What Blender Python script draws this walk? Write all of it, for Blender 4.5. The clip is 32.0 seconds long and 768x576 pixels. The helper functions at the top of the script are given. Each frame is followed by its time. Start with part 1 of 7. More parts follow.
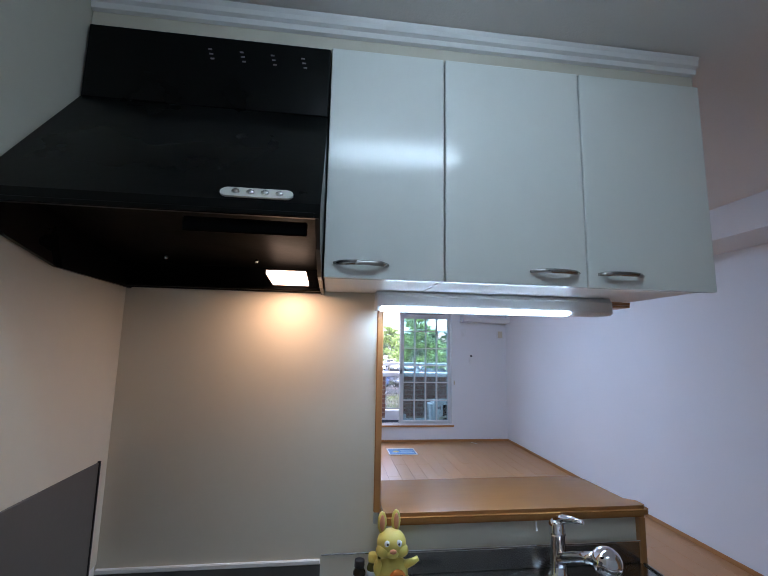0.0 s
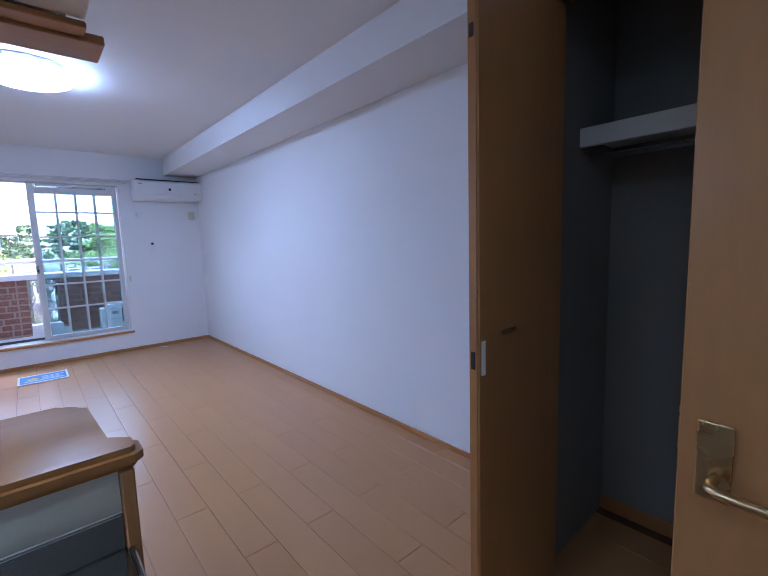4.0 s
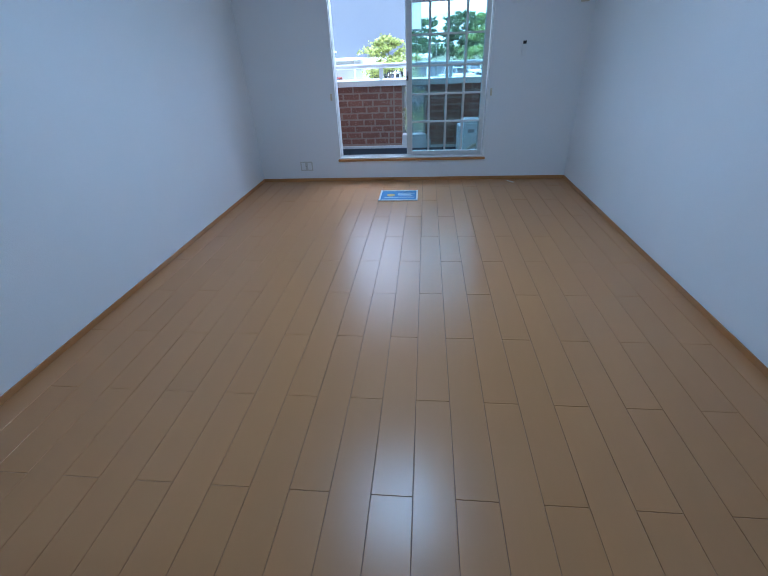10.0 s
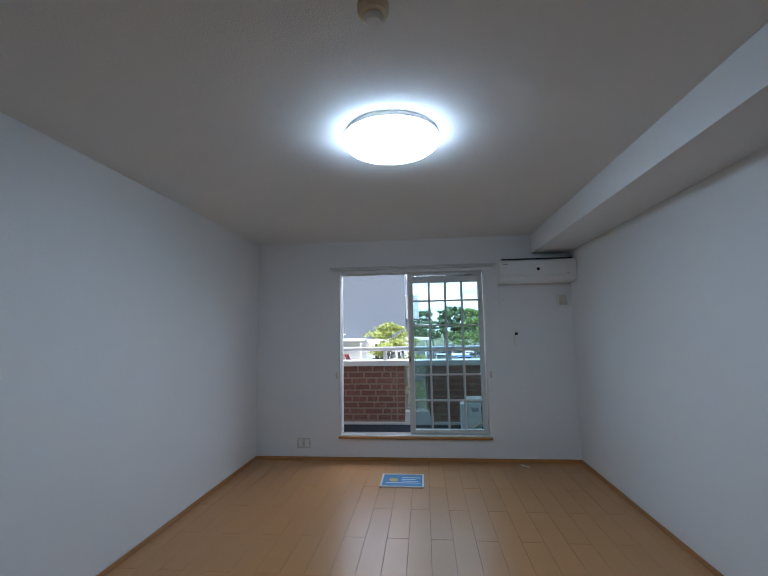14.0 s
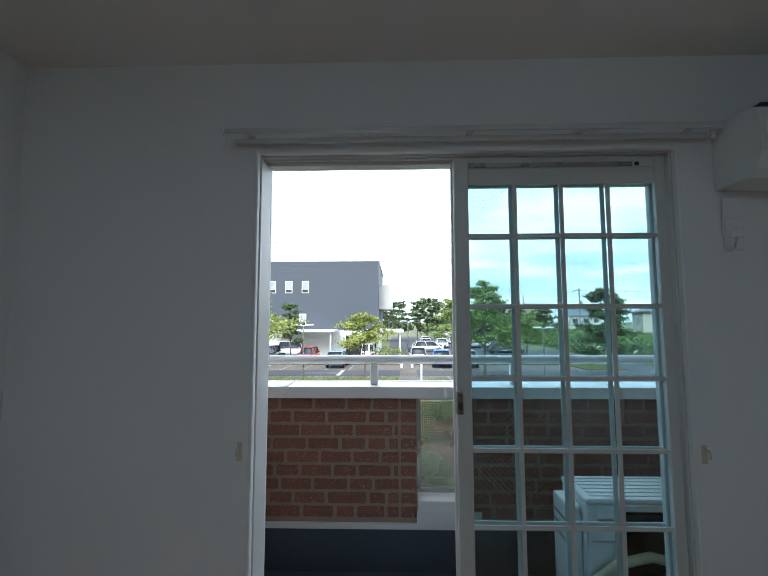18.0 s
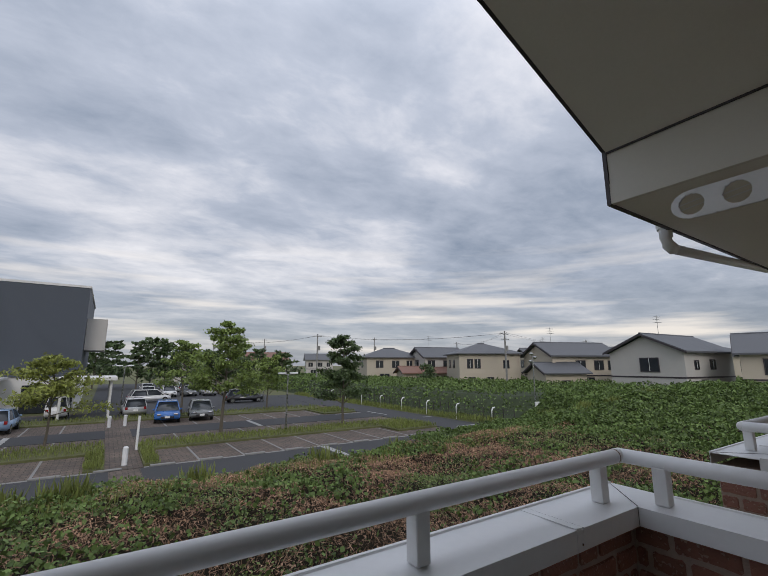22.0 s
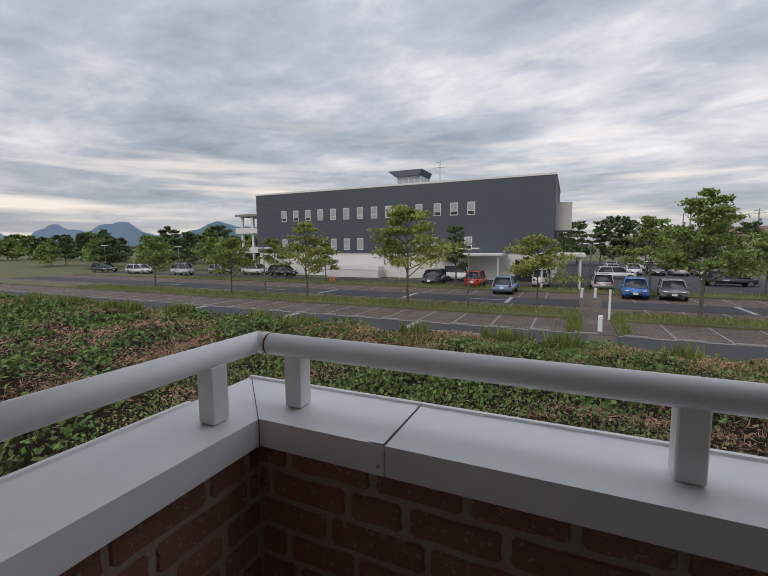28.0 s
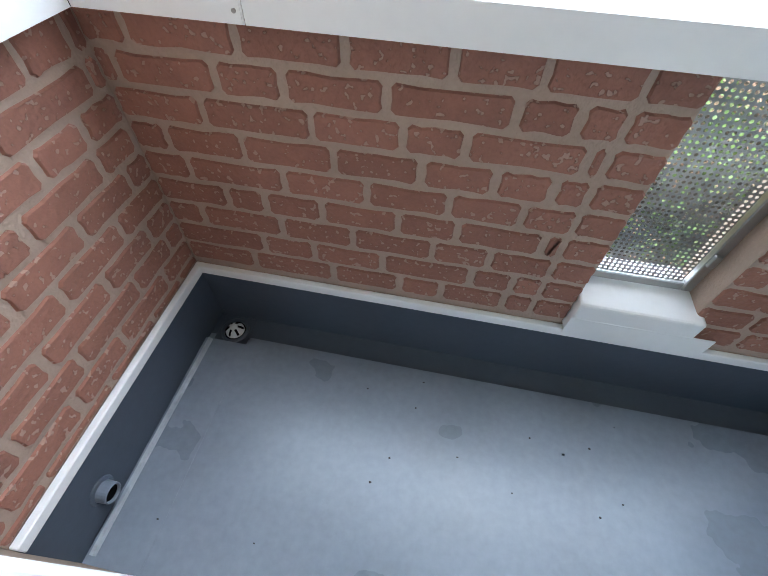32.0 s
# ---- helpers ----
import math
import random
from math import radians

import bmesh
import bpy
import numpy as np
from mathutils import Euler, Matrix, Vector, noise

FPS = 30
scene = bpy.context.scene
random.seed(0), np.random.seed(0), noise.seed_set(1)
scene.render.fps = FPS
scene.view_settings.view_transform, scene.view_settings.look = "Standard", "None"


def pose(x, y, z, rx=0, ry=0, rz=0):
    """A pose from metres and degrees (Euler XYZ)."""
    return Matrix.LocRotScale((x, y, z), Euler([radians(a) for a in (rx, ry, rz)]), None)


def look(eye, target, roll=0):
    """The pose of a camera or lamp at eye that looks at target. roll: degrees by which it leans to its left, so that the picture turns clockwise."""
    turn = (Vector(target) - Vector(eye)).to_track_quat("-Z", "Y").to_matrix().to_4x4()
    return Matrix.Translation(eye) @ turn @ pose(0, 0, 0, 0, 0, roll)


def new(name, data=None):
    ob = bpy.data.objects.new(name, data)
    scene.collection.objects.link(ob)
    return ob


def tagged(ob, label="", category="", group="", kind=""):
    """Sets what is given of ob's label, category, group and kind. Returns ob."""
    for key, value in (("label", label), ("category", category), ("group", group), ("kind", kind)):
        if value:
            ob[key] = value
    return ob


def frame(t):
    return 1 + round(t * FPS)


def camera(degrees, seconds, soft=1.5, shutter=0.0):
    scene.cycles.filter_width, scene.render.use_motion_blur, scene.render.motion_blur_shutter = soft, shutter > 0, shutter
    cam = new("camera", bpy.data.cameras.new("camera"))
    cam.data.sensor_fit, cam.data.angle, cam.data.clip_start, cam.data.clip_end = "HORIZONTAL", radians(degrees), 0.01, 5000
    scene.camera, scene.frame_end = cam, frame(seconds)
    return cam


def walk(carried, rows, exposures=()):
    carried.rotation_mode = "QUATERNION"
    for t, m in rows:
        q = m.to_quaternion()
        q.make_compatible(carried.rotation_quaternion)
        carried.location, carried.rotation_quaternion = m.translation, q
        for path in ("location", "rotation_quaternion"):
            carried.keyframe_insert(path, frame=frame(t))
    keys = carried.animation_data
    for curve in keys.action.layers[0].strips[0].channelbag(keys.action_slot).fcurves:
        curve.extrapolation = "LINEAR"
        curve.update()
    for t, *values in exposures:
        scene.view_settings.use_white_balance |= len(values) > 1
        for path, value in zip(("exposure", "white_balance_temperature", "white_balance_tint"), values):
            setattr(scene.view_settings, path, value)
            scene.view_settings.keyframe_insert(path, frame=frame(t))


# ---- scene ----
cam = camera(86.6, 32.0, soft=0.55)
PATH = [
    (0, (-2.936, -6.655, 1.482), (-2.689, -4.69, 1.761), 1.1),
    (0.5, (-2.947, -6.645, 1.454), (-2.672, -4.684, 1.738), 0.7),
    (1, (-2.927, -6.611, 1.402), (-2.523, -4.669, 1.661), -0.6),
    (1.5, (-2.819, -6.519, 1.334), (-2.116, -4.658, 1.538), -2.2),
    (2, (-2.672, -6.395, 1.305), (-1.604, -4.707, 1.407), -3.4),
    (2.5, (-2.482, -6.265, 1.284), (-1.083, -4.836, 1.255), -3.6),
    (4.5, (-1.69, -5.894, 1.296), (-0.52, -4.3, 0.992), -1.8),
    (5, (-1.549, -5.63, 1.312), (-0.798, -3.802, 1.004), -1.9),
    (5.5, (-1.545, -5.412, 1.315), (-1.095, -3.498, 0.952), -0.4),
    (6, (-1.576, -5.195, 1.317), (-1.352, -3.292, 0.747), -0.2),
    (6.5, (-1.558, -4.995, 1.297), (-1.52, -3.186, 0.445), -1.0),
    (7, (-1.543, -4.878, 1.283), (-1.635, -3.202, 0.195), -2.7),
    (7.5, (-1.568, -4.832, 1.255), (-1.715, -3.274, 0.01), -3.2),
    (8, (-1.586, -4.826, 1.254), (-1.748, -3.36, -0.096), -3.1),
    (8.5, (-1.596, -4.832, 1.259), (-1.763, -3.416, -0.144), -3.2),
    (9, (-1.596, -4.839, 1.258), (-1.759, -3.443, -0.165), -3.2),
    (9.5, (-1.595, -4.843, 1.266), (-1.768, -3.363, -0.068), -3.4),
    (10, (-1.589, -4.866, 1.348), (-1.784, -3.155, 0.331), -2.6),
    (10.5, (-1.616, -4.894, 1.391), (-1.813, -2.985, 0.828), -1.5),
    (11, (-1.593, -4.92, 1.412), (-1.815, -2.944, 1.198), -1.2),
    (11.5, (-1.584, -4.933, 1.429), (-1.828, -2.947, 1.423), -1.0),
    (12, (-1.598, -4.927, 1.438), (-1.837, -2.945, 1.57), -0.5),
    (12.5, (-1.609, -4.912, 1.419), (-1.837, -2.936, 1.632), -0.2),
    (13, (-1.628, -4.902, 1.413), (-1.832, -2.929, 1.667), -0.2),
    (13.5, (-1.635, -4.844, 1.405), (-1.826, -2.87, 1.667), -0.5),
    (14, (-1.627, -4.649, 1.39), (-1.817, -2.669, 1.6), -1.0),
    (14.5, (-1.632, -4.343, 1.38), (-1.835, -2.361, 1.556), -1.1),
    (16.5, (-1.878, -2.788, 1.381), (-2.035, -0.803, 1.562), -2.0),
    (17, (-1.919, -2.409, 1.364), (-2.036, -0.421, 1.549), -2.1),
    (17.5, (-1.972, -2.014, 1.342), (-2.08, -0.022, 1.496), -1.0),
    (18, (-2.041, -1.578, 1.383), (-2.094, 0.415, 1.549), -0.1),
    (18.5, (-2.101, -1.183, 1.416), (-2.078, 0.806, 1.624), -0.3),
    (19, (-2.206, -0.834, 1.422), (-2.07, 1.147, 1.661), -0.1),
    (19.5, (-2.221, -0.515, 1.428), (-1.903, 1.444, 1.679), -0.3),
    (20, (-2.222, -0.327, 1.487), (-1.736, 1.591, 1.777), 0.1),
    (20.5, (-2.182, -0.12, 1.5), (-1.509, 1.739, 1.805), 0.4),
    (21, (-2.144, 0.029, 1.514), (-1.275, 1.798, 1.853), 0.1),
    (21.5, (-2.081, 0.096, 1.516), (-1.066, 1.783, 1.871), 0.1),
    (22, (-2.05, 0.107, 1.517), (-0.956, 1.739, 1.889), -0.0),
    (22.5, (-2.04, 0.106, 1.516), (-0.905, 1.709, 1.899), -0.4),
    (23, (-2.043, 0.103, 1.515), (-0.887, 1.693, 1.886), -0.7),
    (23.5, (-2.058, 0.101, 1.514), (-0.987, 1.751, 1.874), -0.3),
    (24, (-2.171, 0.12, 1.518), (-1.456, 1.955, 1.868), 0.8),
    (24.5, (-2.163, 0.089, 1.502), (-1.95, 2.053, 1.814), 0.7),
    (25, (-2.233, 0.145, 1.512), (-2.435, 2.115, 1.79), 0.1),
    (25.5, (-2.249, 0.151, 1.512), (-2.716, 2.078, 1.77), -0.5),
    (27.5, (-2.348, 0.205, 1.465), (-3.15, 2.033, 1.586), -0.8),
    (28, (-2.377, 0.233, 1.398), (-3.203, 2.042, 1.192), -0.4),
    (28.5, (-2.397, 0.238, 1.315), (-3.232, 1.947, 0.696), 0.2),
    (29, (-2.402, 0.237, 1.253), (-3.198, 1.761, 0.231), 0.6),
    (29.5, (-2.407, 0.229, 1.224), (-3.151, 1.618, -0.008), 0.9),
    (30, (-2.405, 0.233, 1.224), (-3.101, 1.535, -0.125), 1.1),
    (30.5, (-2.407, 0.232, 1.221), (-3.065, 1.479, -0.198), 1.3),
    (31, (-2.413, 0.231, 1.217), (-3.039, 1.442, -0.246), 1.5),
    (31.5, (-2.408, 0.24, 1.197), (-2.923, 1.425, -0.329), 2.1),
    (32, (-2.331, 0.234, 1.191), (-2.534, 1.462, -0.374), 2.3),
]
EXPOSURES = [
    (0.0, 3.8, 5650, 24), (1.2, 3.8, 5600, 30), (2.0, 3.82, 5550, 36), (2.5, 4.05, 5550, 40), (4.5, 4.0, 5000, 22), (5.2, 3.6, 4950, 16), (6.0, 3.2, 4900, 14), (7.0, 3.35, 5350, 16), (9.0, 3.5, 5200, 10),
    (10.0, 3.45, 4950, 8), (10.5, 3.2, 5050, 8), (11.2, 3.0, 5200, 8), (13.0, 2.95, 6050, 12), (14.5, 2.9, 6100, 11), (16.5, 3.05, 6700, 14), (17.4, 2.85, 6350, 8), (18.0, 2.3, 6150, 4), (18.5, 1.5, 5600, -4),
    (19.0, 0.9, 5150, -8), (19.5, 0.3, 5000, -3), (20.0, 0.1, 5100, 4), (20.6, 0.15, 5550, 4), (21.0, 0.25, 5900, 7), (21.5, 0.3, 6500, 12), (25.5, 0.25, 6800, 13),
    (27.5, 0.25, 6900, 13), (28.0, 0.4, 6850, 13), (28.4, 1.0, 6700, 12), (29.0, 2.3, 6500, 12), (29.3, 2.8, 6500, 10), (30.5, 3.35, 6500, 10), (31.3, 3.5, 6450, 9), (32.0, 3.85, 6300, 6),
]
walk(cam, [(t, look(eye, target, roll)) for t, eye, target, roll in PATH], EXPOSURES)

# ---- world and sun ----
SUN_EL, SUN_AZ = radians(35), radians(200)
world = bpy.data.worlds.new("world")
scene.world = world
world.use_nodes = True
wn, wl = world.node_tree.nodes, world.node_tree.links
wn.clear()
w_out = wn.new("ShaderNodeOutputWorld")
w_bg = wn.new("ShaderNodeBackground")
w_sky = wn.new("ShaderNodeTexSky")
w_sky.sky_type = "NISHITA"
w_sky.sun_disc = False
w_sky.sun_elevation, w_sky.sun_rotation = SUN_EL, SUN_AZ
w_co = wn.new("ShaderNodeTexCoord")
w_sep = wn.new("ShaderNodeSeparateXYZ")
wl.new(w_co.outputs["Generated"], w_sep.inputs[0])


def wmath(op, a, b):
    n = wn.new("ShaderNodeMath")
    n.operation = op
    for i, v in enumerate((a, b)):
        if isinstance(v, (int, float)):
            n.inputs[i].default_value = v
        else:
            wl.new(v, n.inputs[i])
    return n.outputs[0]


w_h = wmath("ADD", wmath("MAXIMUM", w_sep.outputs["Z"], 0.0), 0.11)
w_cmb = wn.new("ShaderNodeCombineXYZ")
wl.new(wmath("DIVIDE", w_sep.outputs["X"], w_h), w_cmb.inputs[0])
wl.new(wmath("DIVIDE", w_sep.outputs["Y"], w_h), w_cmb.inputs[1])
w_map = wn.new("ShaderNodeMapping")
w_map.inputs["Rotation"].default_value = (0, 0, radians(20))
w_map.inputs["Scale"].default_value = (0.85, 1.15, 1)
w_map.inputs["Location"].default_value = (3.1, 1.7, 0.4)
wl.new(w_cmb.outputs[0], w_map.inputs[0])


def wnoise(scale, detail, rough, dist):
    n = wn.new("ShaderNodeTexNoise")
    n.inputs["Scale"].default_value, n.inputs["Detail"].default_value = scale, detail
    n.inputs["Roughness"].default_value, n.inputs["Distortion"].default_value = rough, dist
    wl.new(w_map.outputs[0], n.inputs["Vector"])
    return n.outputs["Fac"]


w_mix = wmath("ADD", wmath("MULTIPLY", wnoise(0.62, 9, 0.50, 0.15), 0.58), wmath("MULTIPLY", wnoise(2.0, 9, 0.58, 0.25), 0.30))
w_mix = wmath("ADD", w_mix, wmath("MULTIPLY", wnoise(6.0, 7, 0.6, 0.5), 0.12))
w_ramp = wn.new("ShaderNodeValToRGB")
wl.new(w_mix, w_ramp.inputs[0])
el = w_ramp.color_ramp.elements
el[0].position, el[0].color = 0.37, (0.235, 0.285, 0.365, 1)
el[1].position, el[1].color = 0.66, (0.88, 0.88, 0.90, 1)
e2 = w_ramp.color_ramp.elements.new(0.5)
e2.color = (0.425, 0.472, 0.555, 1)
# brighter, warmer gap in the cloud near the horizon
w_low = wn.new("ShaderNodeMapRange")
w_low.inputs["From Min"].default_value, w_low.inputs["From Max"].default_value = 0.02, 0.20
w_low.inputs["To Min"].default_value, w_low.inputs["To Max"].default_value = 1.0, 0.0
wl.new(w_sep.outputs["Z"], w_low.inputs["Value"])
w_hz = wn.new("ShaderNodeMix")
w_hz.data_type = "RGBA"
wl.new(wmath("MULTIPLY", w_low.outputs[0], 0.55), w_hz.inputs[0])
wl.new(w_ramp.outputs[0], w_hz.inputs[6])
w_hz.inputs[7].default_value = (0.375, 0.405, 0.455, 1)
# long bright slits in the cloud just above the horizon
w_az = wmath("ARCTAN2", w_sep.outputs["X"], w_sep.outputs["Y"])
w_slit_v = wn.new("ShaderNodeCombineXYZ")
wl.new(wmath("MULTIPLY", w_az, 1.9), w_slit_v.inputs[0])
wl.new(wmath("MULTIPLY", w_sep.outputs["Z"], 21.0), w_slit_v.inputs[1])
w_slit = wn.new("ShaderNodeTexNoise")
w_slit.inputs["Scale"].default_value, w_slit.inputs["Detail"].default_value, w_slit.inputs["Roughness"].default_value = 1.0, 6.0, 0.5
wl.new(w_slit_v.outputs[0], w_slit.inputs["Vector"])
w_slit_r = wn.new("ShaderNodeMapRange")
w_slit_r.inputs["From Min"].default_value, w_slit_r.inputs["From Max"].default_value = 0.50, 0.64
wl.new(w_slit.outputs["Fac"], w_slit_r.inputs["Value"])
w_band = wn.new("ShaderNodeMapRange")
w_band.inputs["From Min"].default_value, w_band.inputs["From Max"].default_value = 0.30, 0.10
wl.new(w_sep.outputs["Z"], w_band.inputs["Value"])
w_glow = wn.new("ShaderNodeMix")
w_glow.data_type = "RGBA"
wl.new(wmath("MULTIPLY", wmath("MULTIPLY", w_slit_r.outputs[0], w_band.outputs[0]), 0.9), w_glow.inputs[0])
wl.new(w_hz.outputs[2], w_glow.inputs[6])
w_glow.inputs[7].default_value = (1.0, 0.94, 0.86, 1)
# an overcast sky is brightest overhead
w_up = wn.new("ShaderNodeMapRange")
w_up.inputs["From Min"].default_value, w_up.inputs["From Max"].default_value = 0.05, 0.75
w_up.inputs["To Min"].default_value, w_up.inputs["To Max"].default_value = 0.78, 1.24
wl.new(w_sep.outputs["Z"], w_up.inputs["Value"])
w_dome = wn.new("ShaderNodeMix")
w_dome.data_type, w_dome.blend_type = "RGBA", "MULTIPLY"
w_dome.inputs[0].default_value = 1.0
w_top = wn.new("ShaderNodeMapRange")
w_top.inputs["From Min"].default_value, w_top.inputs["From Max"].default_value = 0.68, 0.98
w_top.inputs["To Min"].default_value, w_top.inputs["To Max"].default_value = 1.0, 1.5
wl.new(w_sep.outputs["Z"], w_top.inputs["Value"])
wl.new(w_glow.outputs[2], w_dome.inputs[6])
wl.new(wmath("MULTIPLY", w_up.outputs[0], w_top.outputs[0]), w_dome.inputs[7])
w_final = wn.new("ShaderNodeMix")
w_final.data_type = "RGBA"
w_final.inputs[0].default_value = 0.9
w_scl = wn.new("ShaderNodeMix")
w_scl.data_type, w_scl.blend_type = "RGBA", "MULTIPLY"
w_scl.inputs[0].default_value = 1.0
wl.new(w_sky.outputs[0], w_scl.inputs[6])
w_scl.inputs[7].default_value = (0.1, 0.1, 0.1, 1)
wl.new(w_scl.outputs[2], w_final.inputs[6])
wl.new(w_dome.outputs[2], w_final.inputs[7])
wl.new(w_final.outputs[2], w_bg.inputs[0])
w_bg.inputs[1].default_value = 0.95
wl.new(w_bg.outputs[0], w_out.inputs[0])

sun = new("sun", bpy.data.lights.new("sun", "SUN"))
sun.data.energy, sun.data.angle, sun.data.color = 0.65, radians(25), (1, 0.96, 0.9)
sun.matrix_world = look((0, 0, 30), (-30 / math.tan(SUN_EL) * math.sin(SUN_AZ), -30 / math.tan(SUN_EL) * math.cos(SUN_AZ), 0))

# ---- lamps of the place ----
def area(name, size_x, size_y, watts, colour, m):
    d = bpy.data.lights.new(name, "AREA")
    d.shape, d.size, d.size_y, d.energy, d.color = "RECTANGLE", size_x, size_y, watts, colour
    o = new(name, d)
    o.matrix_world = m
    return o


area("hood_bulb", 0.07, 0.05, 0.085, (1.0, 0.60, 0.30), pose(-3.079, -5.335, 1.668, 4, 0, 0))
area("tube_bulb", 0.67, 0.03, 0.16, (0.62, 0.88, 1.0), pose(-2.433, -5.25, 1.596, -20, 0, 0))


# ---- materials ----
def mat(name, colour, rough=0.5, metal=0.0, var=0.12, scale=6.0, fine=60.0, bump=0.1, bscale=None, coat=0.0, island=0.0, obj=0.0, stretch=None, spec=0.5, trans=0.0, rv=0.25):
    """A surface with variation at two scales and a fine relief; scales are in features per metre."""
    m = bpy.data.materials.new(name)
    m.use_nodes = True
    n, l = m.node_tree.nodes, m.node_tree.links
    b = n["Principled BSDF"]
    b.inputs["Metallic"].default_value = metal
    b.inputs["Specular IOR Level"].default_value = spec
    if coat:
        b.inputs["Coat Weight"].default_value, b.inputs["Coat Roughness"].default_value = coat, 0.12
    tc = n.new("ShaderNodeTexCoord")
    mp = n.new("ShaderNodeMapping")
    l.new(tc.outputs["Object"], mp.inputs[0])
    if stretch:
        mp.inputs["Scale"].default_value = stretch
    vec = mp.outputs[0]
    if obj:
        oi = n.new("ShaderNodeObjectInfo")
        ad = n.new("ShaderNodeVectorMath")
        ad.operation = "MULTIPLY_ADD"
        cb = n.new("ShaderNodeCombineXYZ")
        for i in range(3):
            l.new(oi.outputs["Random"], cb.inputs[i])
        l.new(cb.outputs[0], ad.inputs[0])
        ad.inputs[1].default_value = (37, 53, 71)
        l.new(vec, ad.inputs[2])
        vec = ad.outputs[0]

    def tex(s, d=4.0):
        t = n.new("ShaderNodeTexNoise")
        t.inputs["Scale"].default_value, t.inputs["Detail"].default_value = s, d
        l.new(vec, t.inputs["Vector"])
        return t.outputs["Fac"]

    def op(o, a, c):
        t = n.new("ShaderNodeMath")
        t.operation = o
        for i, v in enumerate((a, c)):
            if isinstance(v, (int, float)):
                t.inputs[i].default_value = v
            else:
                l.new(v, t.inputs[i])
        return t.outputs[0]

    big, small = tex(scale), tex(fine, 3)
    v = op("ADD", op("MULTIPLY", op("SUBTRACT", big, 0.5), 2.2 * var), op("MULTIPLY", op("SUBTRACT", small, 0.5), 1.2 * var))
    if island:
        g = n.new("ShaderNodeNewGeometry")
        v = op("ADD", v, op("MULTIPLY", op("SUBTRACT", g.outputs["Random Per Island"], 0.5), island))
    if obj:
        v = op("ADD", v, op("MULTIPLY", op("SUBTRACT", oi.outputs["Random"], 0.5), obj))
    mx = n.new("ShaderNodeMix")
    mx.data_type, mx.blend_type = "RGBA", "MULTIPLY"
    mx.inputs[0].default_value = 1.0
    mx.inputs[6].default_value = (*colour, 1)
    l.new(op("ADD", v, 1.0), mx.inputs[7])
    l.new(mx.outputs[2], b.inputs["Base Color"])
    l.new(op("ADD", op("MULTIPLY", op("SUBTRACT", big, 0.5), rv), rough), b.inputs["Roughness"])
    if bump:
        bp = n.new("ShaderNodeBump")
        bp.inputs["Strength"].default_value, bp.inputs["Distance"].default_value = bump, 0.01
        l.new(small if bscale is None else tex(bscale, 3), bp.inputs["Height"])
        l.new(bp.outputs[0], b.inputs["Normal"])
    if trans:
        tr, ms, mo = n.new("ShaderNodeBsdfTranslucent"), n.new("ShaderNodeMixShader"), n["Material Output"]
        l.new(mx.outputs[2], tr.inputs[0])
        ms.inputs[0].default_value = trans
        l.new(b.outputs[0], ms.inputs[1])
        l.new(tr.outputs[0], ms.inputs[2])
        l.new(ms.outputs[0], mo.inputs[0])
    return m


def glow(name, colour, strength):
    m = bpy.data.materials.new(name)
    m.use_nodes = True
    b = m.node_tree.nodes["Principled BSDF"]
    b.inputs["Base Color"].default_value = (0.9, 0.9, 0.9, 1)
    b.inputs["Emission Color"].default_value = (*colour, 1)
    b.inputs["Emission Strength"].default_value = strength
    return m


def glass(name, tint=(1, 1, 1), rough=0.0, gain=1.0):
    m = bpy.data.materials.new(name)
    m.use_nodes = True
    n, l = m.node_tree.nodes, m.node_tree.links
    n.clear()
    o, mx = n.new("ShaderNodeOutputMaterial"), n.new("ShaderNodeMixShader")
    t, g, f = n.new("ShaderNodeBsdfTransparent"), n.new("ShaderNodeBsdfGlossy"), n.new("ShaderNodeLayerWeight")
    t.inputs[0].default_value = (*tint, 1)
    g.inputs["Roughness"].default_value = rough
    pw, sc = n.new("ShaderNodeMath"), n.new("ShaderNodeMath")
    pw.operation, sc.operation = "POWER", "MULTIPLY_ADD"
    pw.inputs[1].default_value, sc.inputs[1].default_value, sc.inputs[2].default_value = 4.0, 0.6 * gain, 0.02 * gain
    l.new(f.outputs["Facing"], pw.inputs[0])
    l.new(pw.outputs[0], sc.inputs[0])
    l.new(sc.outputs[0], mx.inputs[0])
    l.new(t.outputs[0], mx.inputs[1])
    l.new(g.outputs[0], mx.inputs[2])
    l.new(mx.outputs[0], o.inputs[0])
    return m


M_PAPER = mat("wallpaper", (0.80, 0.80, 0.80), 0.85, var=0.03, scale=1.5, fine=160, bump=0.12, spec=0.2)
M_CEIL = mat("ceiling_paper", (0.80, 0.79, 0.77), 0.9, var=0.03, scale=1.2, fine=140, bump=0.15, spec=0.2)
M_PANEL = mat("kitchen_panel", (0.66, 0.62, 0.52), 0.42, var=0.03, scale=1.2, fine=30, bump=0.02)
M_CAB = mat("cabinet_laminate", (0.82, 0.84, 0.80), 0.17, var=0.02, scale=2, fine=20, bump=0.012, bscale=9)
M_CABIN = mat("cabinet_underside", (0.80, 0.76, 0.70), 0.5, var=0.03, scale=3, fine=30, bump=0.02)
M_BLACK = mat("black_enamel", (0.002, 0.0025, 0.0025), 0.30, var=0.3, scale=4, fine=60, bump=0.02, spec=0.22)
